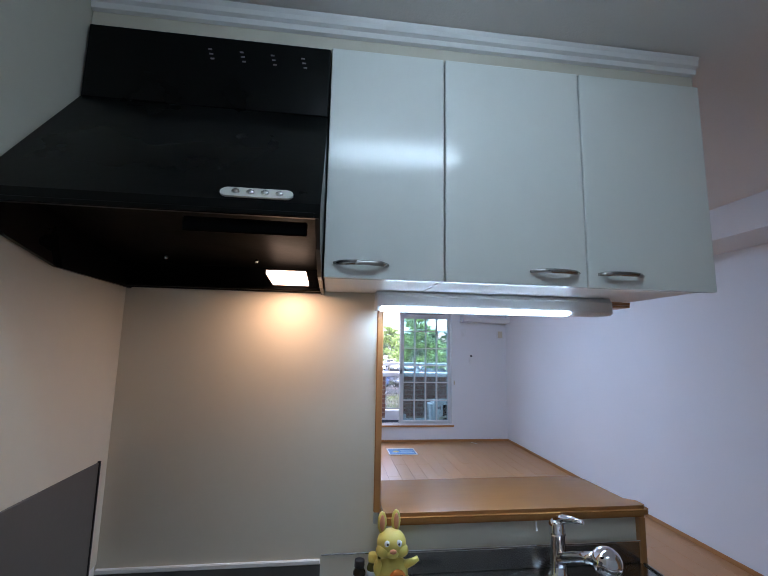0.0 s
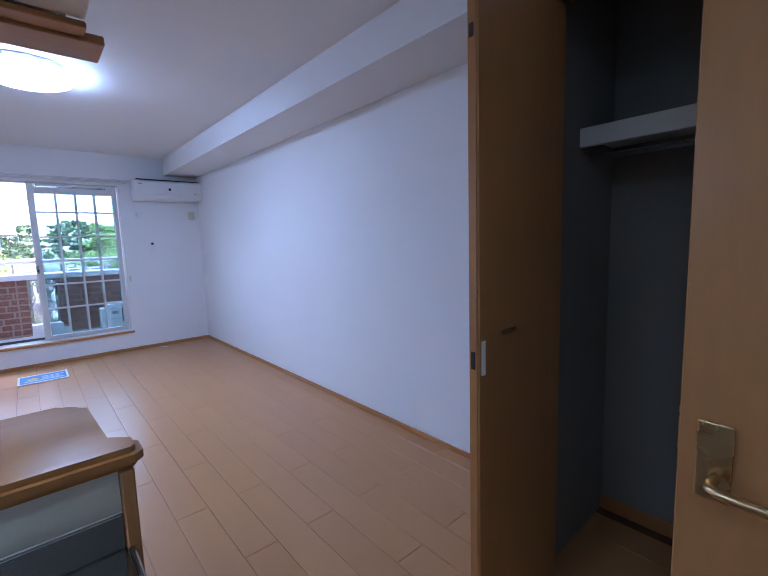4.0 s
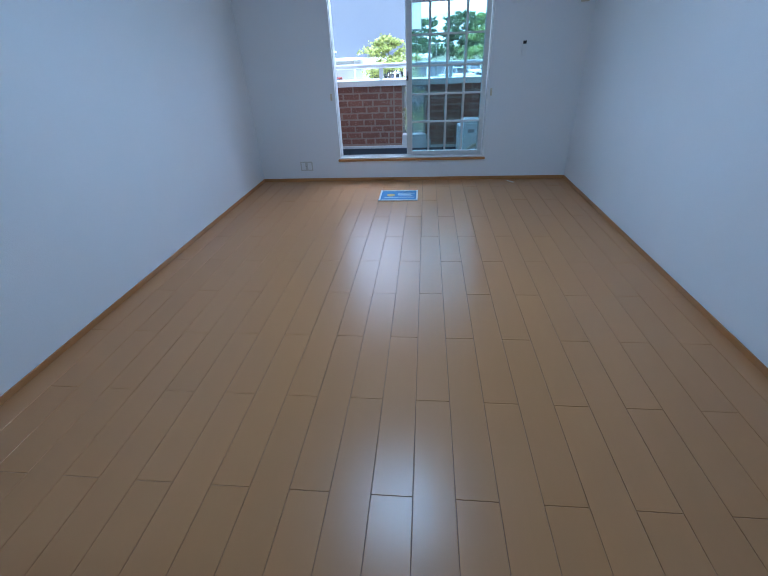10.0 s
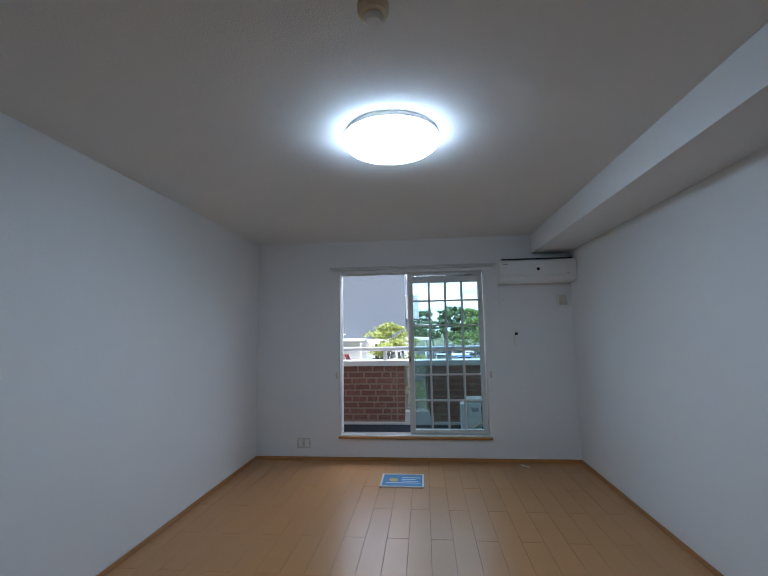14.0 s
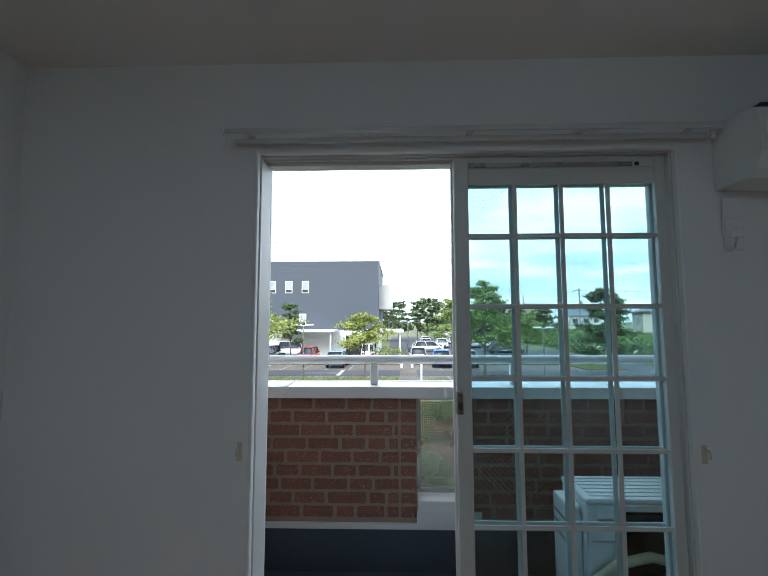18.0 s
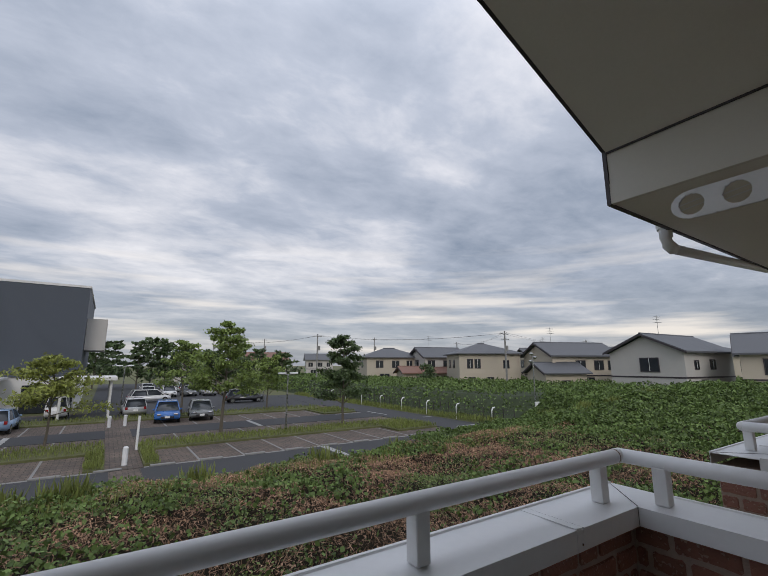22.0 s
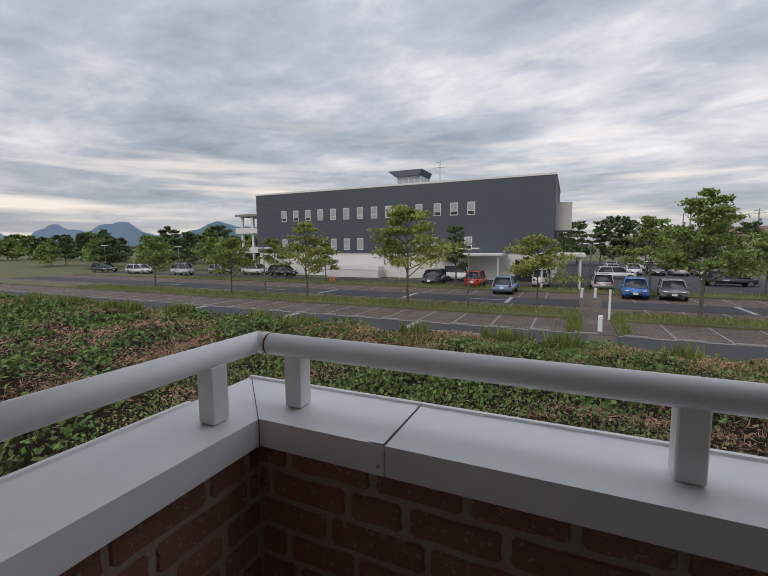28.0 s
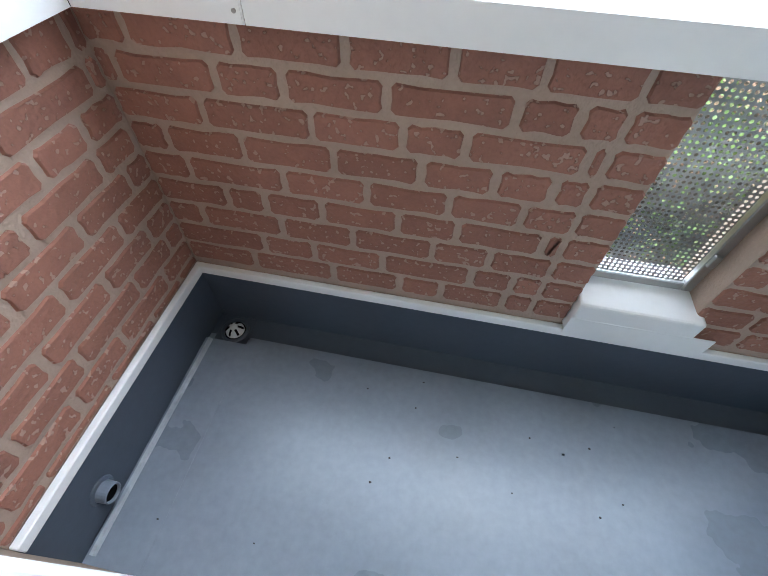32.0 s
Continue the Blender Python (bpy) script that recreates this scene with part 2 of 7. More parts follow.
M_BLACKIN = mat("black_inside", (0.001, 0.001, 0.001), 0.5, var=0.3, scale=8, fine=60, bump=0.03, spec=0.05)
M_WOOD = mat("orange_wood", (0.42, 0.20, 0.068), 0.36, var=0.16, scale=5, fine=45, bump=0.03, stretch=(1, 1, 0.16))
M_WOODX = mat("orange_wood_x", (0.45, 0.21, 0.07), 0.30, var=0.14, scale=5, fine=45, bump=0.03, stretch=(0.16, 1, 1))
M_WOODY = mat("orange_wood_y", (0.42, 0.19, 0.062), 0.34, var=0.14, scale=5, fine=45, bump=0.03, stretch=(1, 0.16, 1))
M_FLOOR = mat("floor_board", (0.48, 0.238, 0.092), 0.30, var=0.035, scale=7, fine=55, bump=0.015, stretch=(1, 0.1, 1), obj=0.06, rv=0.02)
M_JOINT = mat("floor_joint", (0.10, 0.05, 0.025), 0.6, var=0.1, bump=0.0)
M_STEEL = mat("stainless_steel", (0.36, 0.355, 0.34), 0.24, 1.0, var=0.05, scale=3, fine=120, bump=0.02, stretch=(0.1, 1, 1))
M_CHROME = mat("chrome", (0.80, 0.81, 0.83), 0.06, 1.0, var=0.02, bump=0.0)
M_SATIN = mat("satin_metal", (0.42, 0.42, 0.41), 0.28, 1.0, var=0.05, bump=0.01)
M_BRASS = mat("satin_brass", (0.55, 0.40, 0.20), 0.28, 1.0, var=0.05, bump=0.01)
M_ALU = mat("white_aluminium", (0.62, 0.62, 0.60), 0.38, var=0.05, scale=4, fine=60, bump=0.02)
M_SHEET = mat("white_coated_sheet", (0.80, 0.80, 0.80), 0.36, var=0.05, scale=2.5, fine=40, bump=0.015)
M_PLASTIC = mat("white_plastic", (0.78, 0.78, 0.77), 0.38, var=0.03, bump=0.01)
M_PLATE = mat("pale_plate", (0.60, 0.58, 0.53), 0.45, var=0.04, bump=0.01)
M_IVORY = mat("ivory_plastic", (0.62, 0.54, 0.40), 0.45, var=0.06, bump=0.01)
M_DARK = mat("dark_plastic", (0.018, 0.018, 0.02), 0.5, var=0.1, bump=0.02)
M_RUBBER = mat("grey_rubber", (0.25, 0.25, 0.25), 0.7, var=0.1, bump=0.05)
M_BRICK = mat("brick_siding", (0.285, 0.128, 0.092), 0.75, var=0.22, scale=14, fine=120, bump=0.7, bscale=70, obj=0.22)
M_MORTAR = mat("brick_mortar", (0.40, 0.30, 0.24), 0.85, var=0.15, scale=10, fine=120, bump=0.5)
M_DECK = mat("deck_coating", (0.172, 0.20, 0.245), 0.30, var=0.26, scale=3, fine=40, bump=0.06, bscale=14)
# dark upstand colour; on the gutter it paints shade over the floor's coating
M_DECKDK = mat("deck_upstand_gutter_shade", (0.06, 0.075, 0.10), 0.5, var=0.15, scale=5, fine=40, bump=0.06)
M_STUCCO = mat("house_siding", (0.40, 0.31, 0.24), 0.8, var=0.06, scale=2, fine=60, bump=0.2)
M_SOFFIT = mat("soffit_board", (0.80, 0.77, 0.69), 0.75, var=0.05, scale=1.5, fine=60, bump=0.05)
M_SOFFITL = mat("soffit_panel", (0.74, 0.71, 0.64), 0.7, var=0.04, scale=1.5, fine=60, bump=0.05)
M_TRIMDK = mat("dark_trim", (0.05, 0.04, 0.045), 0.5, var=0.2, bump=0.05)
M_GLASS = glass("window_glass", (0.82, 0.91, 0.93))
M_FROST = mat("obscure_glass", (0.16, 0.17, 0.17), 0.12, var=0.1, scale=30, fine=90, bump=0.35, bscale=60)
M_LED = glow("led_cover", (0.60, 0.80, 1.0), 3.5)
M_TUBE = glow("tube_cover", (0.62, 0.88, 1.0), 1.6)
M_TUBEC = glow("ceiling_tube", (0.72, 0.95, 0.95), 1.4)
M_BULB = glow("bulb_cover", (1.0, 0.66, 0.38), 0.5)
M_YELLOW = mat("yellow_vinyl", (0.72, 0.60, 0.14), 0.4, var=0.06, scale=10, bump=0.02)
M_PINK = mat("pink_vinyl", (0.75, 0.32, 0.18), 0.4, var=0.06, bump=0.02)
M_WHITE = mat("white_paint", (0.80, 0.80, 0.79), 0.5, var=0.04, bump=0.02)
M_ASPHALT = mat("asphalt", (0.050, 0.051, 0.055), 0.9, var=0.25, scale=0.4, fine=14, bump=0.3)
M_PAVER = mat("pavers", (0.138, 0.108, 0.091), 0.9, var=0.55, scale=0.55, fine=5, bump=0.35)
pv_n, pv_l = M_PAVER.node_tree.nodes, M_PAVER.node_tree.links
pv = pv_n.new("ShaderNodeTexBrick")
pv.inputs["Scale"].default_value, pv.inputs["Mortar Size"].default_value = 1.0, 0.018
pv.inputs["Brick Width"].default_value, pv.inputs["Row Height"].default_value = 0.42, 0.21
pv.inputs["Color1"].default_value, pv.inputs["Color2"].default_value = (1.18, 1.13, 1.10, 1), (0.80, 0.82, 0.84, 1)
pv.inputs["Mortar"].default_value = (0.38, 0.40, 0.34, 1)
pv_t = pv_n.new("ShaderNodeTexCoord")
pv_l.new(pv_t.outputs["Object"], pv.inputs["Vector"])
pv_m = pv_n.new("ShaderNodeMix")
pv_m.data_type, pv_m.blend_type = "RGBA", "MULTIPLY"
pv_m.inputs[0].default_value = 1.0
pv_b = pv_n["Principled BSDF"].inputs["Base Color"]
pv_l.new(pv_b.links[0].from_socket, pv_m.inputs[6])
pv_l.new(pv.outputs["Color"], pv_m.inputs[7])
pv_l.new(pv_m.outputs[2], pv_b)
M_CONC = mat("concrete", (0.25, 0.245, 0.235), 0.85, var=0.15, scale=1.5, fine=30, bump=0.2)
M_LINE = mat("road_paint", (0.36, 0.355, 0.345), 0.7, var=0.35, scale=3, fine=25, bump=0.05)
M_GRASS = mat("grass_soil", (0.115, 0.120, 0.048), 0.95, var=0.45, scale=0.6, fine=9, bump=0.7)
M_BLADE = mat("grass_blades", (0.195, 0.230, 0.060), 0.7, var=0.3, scale=0.4, fine=4, bump=0.0, island=0.7, trans=0.3)
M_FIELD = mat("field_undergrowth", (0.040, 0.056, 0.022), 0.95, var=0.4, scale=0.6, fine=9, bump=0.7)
# soil coloured near black to paint the shade in the gaps between leaves
M_EARTHSHADE = mat("bank_soil_shaded", (0.022, 0.017, 0.011), 0.97, spec=0.1, var=0.4, scale=0.7, fine=10, bump=0.7)
M_VINE = mat("vine_leaves", (0.120, 0.178, 0.052), 0.6, spec=0.25, var=0.35, scale=0.35, fine=3, bump=0.0, island=1.1, trans=0.12)
M_YOUNG = mat("young_vine_leaves", (0.150, 0.205, 0.058), 0.5, var=0.35, scale=0.35, fine=3, bump=0.0, island=1.0, trans=0.15)
M_DRY = mat("dry_stems", (0.36, 0.225, 0.148), 0.9, spec=0.15, var=0.4, scale=0.6, fine=4, bump=0.0, island=1.2)
M_LEAFA = mat("tree_leaves", (0.205, 0.275, 0.075), 0.5, var=0.3, scale=0.5, fine=4, bump=0.0, island=1.15, trans=0.35)
M_LEAFB = mat("dark_leaves", (0.09, 0.135, 0.052), 0.5, var=0.3, scale=0.3, fine=3, bump=0.0, island=1.15, trans=0.3)
M_LEAFC = mat("yellow_leaves", (0.30, 0.335, 0.085), 0.5, var=0.3, scale=0.3, fine=3, bump=0.0, island=1.15, trans=0.4)
M_BARK = mat("bark", (0.13, 0.11, 0.085), 0.9, var=0.3, scale=6, fine=40, bump=0.6, stretch=(1, 1, 0.2))
M_SLATE = mat("dark_cladding", (0.073, 0.086, 0.108), 0.6, var=0.06, scale=0.4, fine=3, bump=0.1)
M_BASEW = mat("white_render", (0.70, 0.69, 0.67), 0.8, var=0.08, scale=0.5, fine=8, bump=0.1)
M_WINDK = mat("dark_pane", (0.03, 0.035, 0.04), 0.12, var=0.2, scale=1, bump=0.0)
M_BLIND = mat("pale_pane", (0.36, 0.375, 0.39), 0.3, var=0.08, scale=2, bump=0.0)
M_TILE = mat("grey_roof", (0.11, 0.115, 0.125), 0.6, var=0.15, scale=1, fine=8, bump=0.3)
M_TILER = mat("brown_roof", (0.22, 0.12, 0.09), 0.7, var=0.15, scale=1, fine=8, bump=0.3)
M_CREAM = mat("cream_render", (0.52, 0.46, 0.37), 0.8, var=0.08, scale=0.5, fine=8, bump=0.1)
M_GREYW = mat("grey_render", (0.50, 0.48, 0.45), 0.8, var=0.08, scale=0.5, fine=8, bump=0.1)
M_TYRE = mat("tyre", (0.02, 0.02, 0.02), 0.85, var=0.1, bump=0.1)
# the blue is distance haze put into the ridge's base colour
M_HILLHAZE = mat("far_hill_haze", (0.16, 0.24, 0.34), 1.0, var=0.1, scale=0.01, fine=0.1, bump=0.0)


# ---- builders ----
def finish(name, bm, material, parent=None, smooth=False):
    me = bpy.data.meshes.new(name)
    bmesh.ops.recalc_face_normals(bm, faces=bm.faces[:])
    bm.to_mesh(me)
    bm.free()
    me.materials.append(material)
    if smooth:
        me.polygons.foreach_set("use_smooth", [True] * len(me.polygons))
    o = new(name, me)
    if parent is not None:
        o.parent = parent
    return o


def part(name, bm, material, parent, label="", smooth=False):
    o = finish(name, bm, material, parent, smooth)
    if label:
        o["label"] = label
    return o


def thing(name, label, category, group="", at=(0, 0, 0), turn=0):
    o = new(name)
    o.empty_display_size = 0.1
    o.matrix_world = pose(*at, 0, 0, turn)
    return tagged(o, label, category, group)


def box(x0, x1, y0, y1, z0, z1, bevel=0.0, seg=1, bm=None):
    own = bm is None
    b = bmesh.new()
    bmesh.ops.create_cube(b, size=1)
    for v in b.verts:
        v.co = Vector((x0 + (v.co.x + 0.5) * (x1 - x0), y0 + (v.co.y + 0.5) * (y1 - y0), z0 + (v.co.z + 0.5) * (z1 - z0)))
    if bevel:
        bmesh.ops.bevel(b, geom=b.edges[:], offset=bevel, segments=seg, affect="EDGES", profile=0.5)
    if own:
        return b
    return merge(bm, b)


def merge(bm, b):
    me = bpy.data.meshes.new("tmp")
    b.to_mesh(me)
    b.free()
    bm.from_mesh(me)
    bpy.data.meshes.remove(me)
    return bm


def cyl(p, q, r, r2=None, seg=16, bm=None, caps=True):
    b = bmesh.new()
    p, q = Vector(p), Vector(q)
    d = q - p
    bmesh.ops.create_cone(b, cap_ends=caps, segments=seg, radius1=r, radius2=r if r2 is None else r2, depth=d.length)
    b.transform(Matrix.Translation((p + q) / 2) @ d.to_track_quat("Z", "Y").to_matrix().to_4x4())
    return b if bm is None else merge(bm, b)


def tube(points, r, seg=10, bm=None):
    """A round bar along a line of points."""
    b = bmesh.new()
    pts = [Vector(p) for p in points]
    rings = []
    for i, p in enumerate(pts):
        d = (pts[min(i + 1, len(pts) - 1)] - pts[max(i - 1, 0)]).normalized()
        q = d.to_track_quat("Z", "Y").to_matrix()
        rr = r[i] if isinstance(r, (list, tuple)) else r
        rings.append([b.verts.new(p + q @ Vector((rr * math.cos(a), rr * math.sin(a), 0))) for a in [2 * math.pi * k / seg for k in range(seg)]])
    for u, w in zip(rings, rings[1:]):
        # keep rings aligned
        s = min(range(seg), key=lambda k: (w[k].co - u[0].co).length)
        w[:] = w[s:] + w[:s]
        for k in range(seg):
            b.faces.new((u[k], u[(k + 1) % seg], w[(k + 1) % seg], w[k]))
    b.faces.new(rings[0][::-1])
    b.faces.new(rings[-1])
    return b if bm is None else merge(bm, b)


def prism(outline, axis, a, c, bm=None):
    """A closed outline (pairs) pulled along an axis from a to c. x: pairs are y, z; y: x, z; z: x, y."""
    b = bmesh.new()
    put = {"x": lambda u, v, w: (w, u, v), "y": lambda u, v, w: (u, w, v), "z": lambda u, v, w: (u, v, w)}[axis]
    lo = [b.verts.new(put(u, v, a)) for u, v in outline]
    hi = [b.verts.new(put(u, v, c)) for u, v in outline]
    b.faces.new(lo)
    b.faces.new(hi[::-1])
    n = len(outline)
    for i in range(n):
        b.faces.new((lo[i], lo[(i + 1) % n], hi[(i + 1) % n], hi[i]))
    return b if bm is None else merge(bm, b)


def lathe(profile, seg=24, at=(0, 0, 0), bm=None):
    b = bmesh.new()
    rings = [[b.verts.new((at[0] + r * math.cos(2 * math.pi * k / seg), at[1] + r * math.sin(2 * math.pi * k / seg), at[2] + z)) for k in range(seg)] for r, z in profile]
    for u, w in zip(rings, rings[1:]):
        for k in range(seg):
            b.faces.new((u[k], u[(k + 1) % seg], w[(k + 1) % seg], w[k]))
    b.faces.new(rings[0][::-1])
    b.faces.new(rings[-1])
    return b if bm is None else merge(bm, b)


def ball(c, rx, ry, rz, bm=None, sub=2):
    b = bmesh.new()
    bmesh.ops.create_icosphere(b, subdivisions=sub, radius=1)
    for v in b.verts:
        v.co = Vector((c[0] + v.co.x * rx, c[1] + v.co.y * ry, c[2] + v.co.z * rz))
    return b if bm is None else merge(bm, b)


def quads(name, centres, axes_u, axes_v, material, parent=None):
    """Many small leaves: one four-sided face each, from arrays of centres and half-axes."""
    n = len(centres)
    v = np.empty((n, 4, 3), dtype=np.float32)
    v[:, 0], v[:, 1], v[:, 2], v[:, 3] = centres - axes_v, centres + axes_u * 0.8, centres + axes_v, centres - axes_u * 0.8
    me = bpy.data.meshes.new(name)
    me.vertices.add(4 * n)
    me.vertices.foreach_set("co", v.ravel())
    me.loops.add(4 * n)
    me.loops.foreach_set("vertex_index", np.arange(4 * n, dtype=np.int32))
    me.polygons.add(n)
    me.polygons.foreach_set("loop_start", np.arange(0, 4 * n, 4, dtype=np.int32))
    me.update(calc_edges=True)
    me.materials.append(material)
    o = new(name, me)
    if parent is not None:
        o.parent = parent
    return o


def structure(name, bm, material, label, category):
    return tagged(finish(name, bm, material), label, category, kind="structure")
M_BARTOP = mat("varnished_bar", (0.34, 0.150, 0.045), 0.14, var=0.14, scale=5, fine=45, bump=0.01, stretch=(0.16, 1, 1), spec=0.3)
M_RUST = mat("rusty_joint", (0.16, 0.075, 0.04), 0.8, var=0.4, scale=40, fine=150, bump=0.1)
# white closet walls; the dimness inside is put into this grey
M_CLOSETDIM = mat("closet_wall_dimmed", (0.24, 0.235, 0.22), 0.8, var=0.05, scale=2, fine=60, bump=0.05)


def pitted(m, tint):
    """Adds sparse shallow pits with a paler dusty floor to a brick surface."""
    n, l = m.node_tree.nodes, m.node_tree.links
    p = n["Principled BSDF"]
    tc, oi, ad, cb = n.new("ShaderNodeTexCoord"), n.new("ShaderNodeObjectInfo"), n.new("ShaderNodeVectorMath"), n.new("ShaderNodeCombineXYZ")
    ad.operation = "MULTIPLY_ADD"
    for i in range(3):
        l.new(oi.outputs["Random"], cb.inputs[i])
    l.new(cb.outputs[0], ad.inputs[0])
    ad.inputs[1].default_value = (11, 29, 17)
    l.new(tc.outputs["Object"], ad.inputs[2])
    nz, rp = n.new("ShaderNodeTexNoise"), n.new("ShaderNodeValToRGB")
    nz.inputs["Scale"].default_value, nz.inputs["Detail"].default_value = 68.0, 1.0
    l.new(ad.outputs[0], nz.inputs["Vector"])
    rp.color_ramp.elements[0].position, rp.color_ramp.elements[1].position = 0.63, 0.66
    l.new(nz.outputs["Fac"], rp.inputs[0])
    mx = n.new("ShaderNodeMix")
    mx.data_type = "RGBA"
    sc = n.new("ShaderNodeMath")
    sc.operation = "MULTIPLY"
    sc.inputs[1].default_value = 0.48
    l.new(rp.outputs[0], sc.inputs[0])
    l.new(sc.outputs[0], mx.inputs[0])
    l.new(p.inputs["Base Color"].links[0].from_socket, mx.inputs[6])
    mx.inputs[7].default_value = (*tint, 1)
    l.new(mx.outputs[2], p.inputs["Base Color"])
    bp = n.new("ShaderNodeBump")
    bp.invert = True
    bp.inputs["Strength"].default_value, bp.inputs["Distance"].default_value = 1.0, 0.006
    l.new(rp.outputs[0], bp.inputs["Height"])
    l.new(p.inputs["Normal"].links[0].from_socket, bp.inputs["Normal"])
    l.new(bp.outputs[0], p.inputs["Normal"])


pitted(M_BRICK, (0.52, 0.39, 0.32))


# ---- room and kitchen: walls, floor, ceiling ----
XW, XE, CEIL = -3.57, 0.0, 2.44       # west wall, east wall, ceiling height
WX0, WX1, WZ0, WZ1 = -2.60, -0.930, 0.225, 2.072   # window opening
YO = 0.155                              # outer face of the window wall
SOUTH = -7.6
FZ = -0.034                             # finished floor

floor = structure("floor", box(XW - 0.1, 0.9, SOUTH, 0.0, -0.25, FZ - 0.004), M_JOINT, "orange-brown laminate board floor, staggered joints", "floor")
b = box(XW, WX0, 0, YO, -0.2, CEIL + 0.15)
box(WX1, 0.12, 0, YO, -0.2, CEIL + 0.15, bm=b)
box(WX0, WX1, 0, 0.099, -0.2, WZ0, bm=b)
box(WX0, WX1, 0.0995, YO, -0.2, WZ0 - 0.105, bm=b)
box(WX0, WX1, 0, YO, WZ1, CEIL + 0.15, bm=b)
structure("wall_north", b, M_PAPER, "white papered wall with the balcony window", "wall")
structure("wall_east", box(0, 0.12, -5.12, 0, -0.2, CEIL + 0.15), M_PAPER, "plain white papered side wall", "wall")
XK = -3.63                              # west wall in the kitchen
structure("wall_west_kitchen", box(XK - 0.12, XK, SOUTH, -5.2, -0.2, CEIL + 0.15), M_PAPER, "plain kitchen side wall", "wall")
structure("wall_west", box(XW - 0.18, XW, -5.07, YO, -0.2, CEIL + 0.15), M_PAPER, "plain white papered side wall", "wall")
structure("wall_south", box(XK - 0.12, 0.9, SOUTH - 0.12, SOUTH, -0.2, CEIL + 0.15), M_PAPER, "plain white papered end wall", "wall")
structure("ceiling", box(XK - 0.12, 0.9, SOUTH - 0.12, YO, CEIL, CEIL + 0.15), M_CEIL, "white papered ceiling", "ceiling")
structure("beam", box(-0.405, -0.002, -5.118, -0.002, 2.225, CEIL - 0.002), M_PAPER, "boxed-in white papered beam under the ceiling", "beam")
# closet in the corner behind the kitchen
CX, CY0, CY1, DOORZ = -0.55, -6.22, -5.36, 2.05
b = box(CX, CX + 0.09, CY1, -5.12, FZ - 0.002, CEIL - 0.002)
box(CX, CX + 0.09, SOUTH, CY0, -0.002, CEIL - 0.002, bm=b)
box(CX, CX + 0.09, CY0, CY1, DOORZ, CEIL - 0.002, bm=b)
structure("wall_closet", b, M_PAPER, "white papered closet front wall with a doorway", "wall")
structure("wall_closet_north", box(CX + 0.09, 0.6, -5.345, -5.12, FZ - 0.002, CEIL - 0.002), M_CLOSETDIM, "plain white closet inner wall, its shade painted as grey", "wall")
structure("wall_closet_back", box(0.10, 0.6, -6.4, -5.346, FZ - 0.002, CEIL - 0.002), M_CLOSETDIM, "plain white closet inner wall, its shade painted as grey", "wall")
structure("wall_closet_south", box(CX + 0.09, 0.10, -6.4, -6.32, FZ - 0.002, CEIL - 0.002), M_CLOSETDIM, "plain white closet inner wall, its shade painted as grey", "wall")
b = box(CX - 0.012, CX + 0.10, CY1 - 0.025, CY1 + 0.02, FZ, DOORZ + 0.035, 0.003)
box(CX - 0.012, CX + 0.10, CY0 - 0.02, CY0 + 0.025, FZ, DOORZ + 0.035, 0.003, bm=b)
box(CX - 0.013, CX + 0.101, CY0 - 0.02, CY1 + 0.02, DOORZ, DOORZ + 0.035, 0.003, bm=b)
structure("door_frame", b, M_WOOD, "orange-brown wooden closet door frame", "door frame")
# wooden skirting
b = box(XW + 0.001, -0.001, -0.010, -0.0015, FZ, 0.004, 0.002)
structure("baseboard_north", b, M_WOODX, "thin orange-brown wooden skirting", "baseboard")
structure("baseboard_east", box(-0.010, -0.0015, -5.118, -0.011, FZ, 0.004, 0.002), M_WOODY, "thin orange-brown wooden skirting", "baseboard")
structure("baseboard_west", box(XW + 0.0015, XW + 0.010, -5.05, -0.011, FZ, 0.004, 0.002), M_WOODY, "thin orange-brown wooden skirting", "baseboard")
structure("baseboard_closet", box(0.088, 0.099, -6.318, -5.347, FZ, 0.03, 0.002), M_WOODY, "thin dark wooden skirting", "baseboard")

# closet shelf and rail
sh = thing("closet_shelf", "white closet shelf with a clothes rail below", "shelf")
part("board", box(-0.22, 0.098, -6.318, -5.347, 1.66, 1.69, 0.002), M_WHITE, sh)
part("front_edge", box(-0.24, -0.221, -6.318, -5.347, 1.62, 1.692, 0.003), M_WHITE, sh)
part("hanging_rail", cyl((-0.14, -6.318, 1.59), (-0.14, -5.347, 1.59), 0.0125), M_CHROME, sh, "thin chrome rail", True)


def closet_leaf():
    t = thing("closet_door", "open flush wooden closet door with a finger pull", "door", at=(CX - 0.014, -5.372, 0), turn=0)
    part("panel", box(-0.405, 0, -0.030, 0.004, FZ + 0.010, 2.02, 0.004), M_WOOD, t)
    part("edge_strip", box(-0.4095, -0.4055, -0.026, 0.0, FZ + 0.012, 2.018, 0.001), M_WOODY, t)
    part("latch", box(-0.4125, -0.4097, -0.021, -0.007, 0.92, 0.97, 0.001), M_DARK, t, "black latch plate")
    part("catch", box(-0.4125, -0.4097, -0.020, -0.006, 1.80, 1.835, 0.001), M_DARK, t, "black top catch")
    part("label_plate", box(-0.395, -0.378, -0.0335, -0.0302, 0.90, 1.0, 0.001), M_WHITE, t, "small white printed sticker")
    b = box(-0.30, -0.22, -0.0335, -0.0303, 1.00, 1.015, 0.001)
    part("finger_pull", b, M_BRASS, t, "narrow brass finger pull")
    return t


closet_leaf()
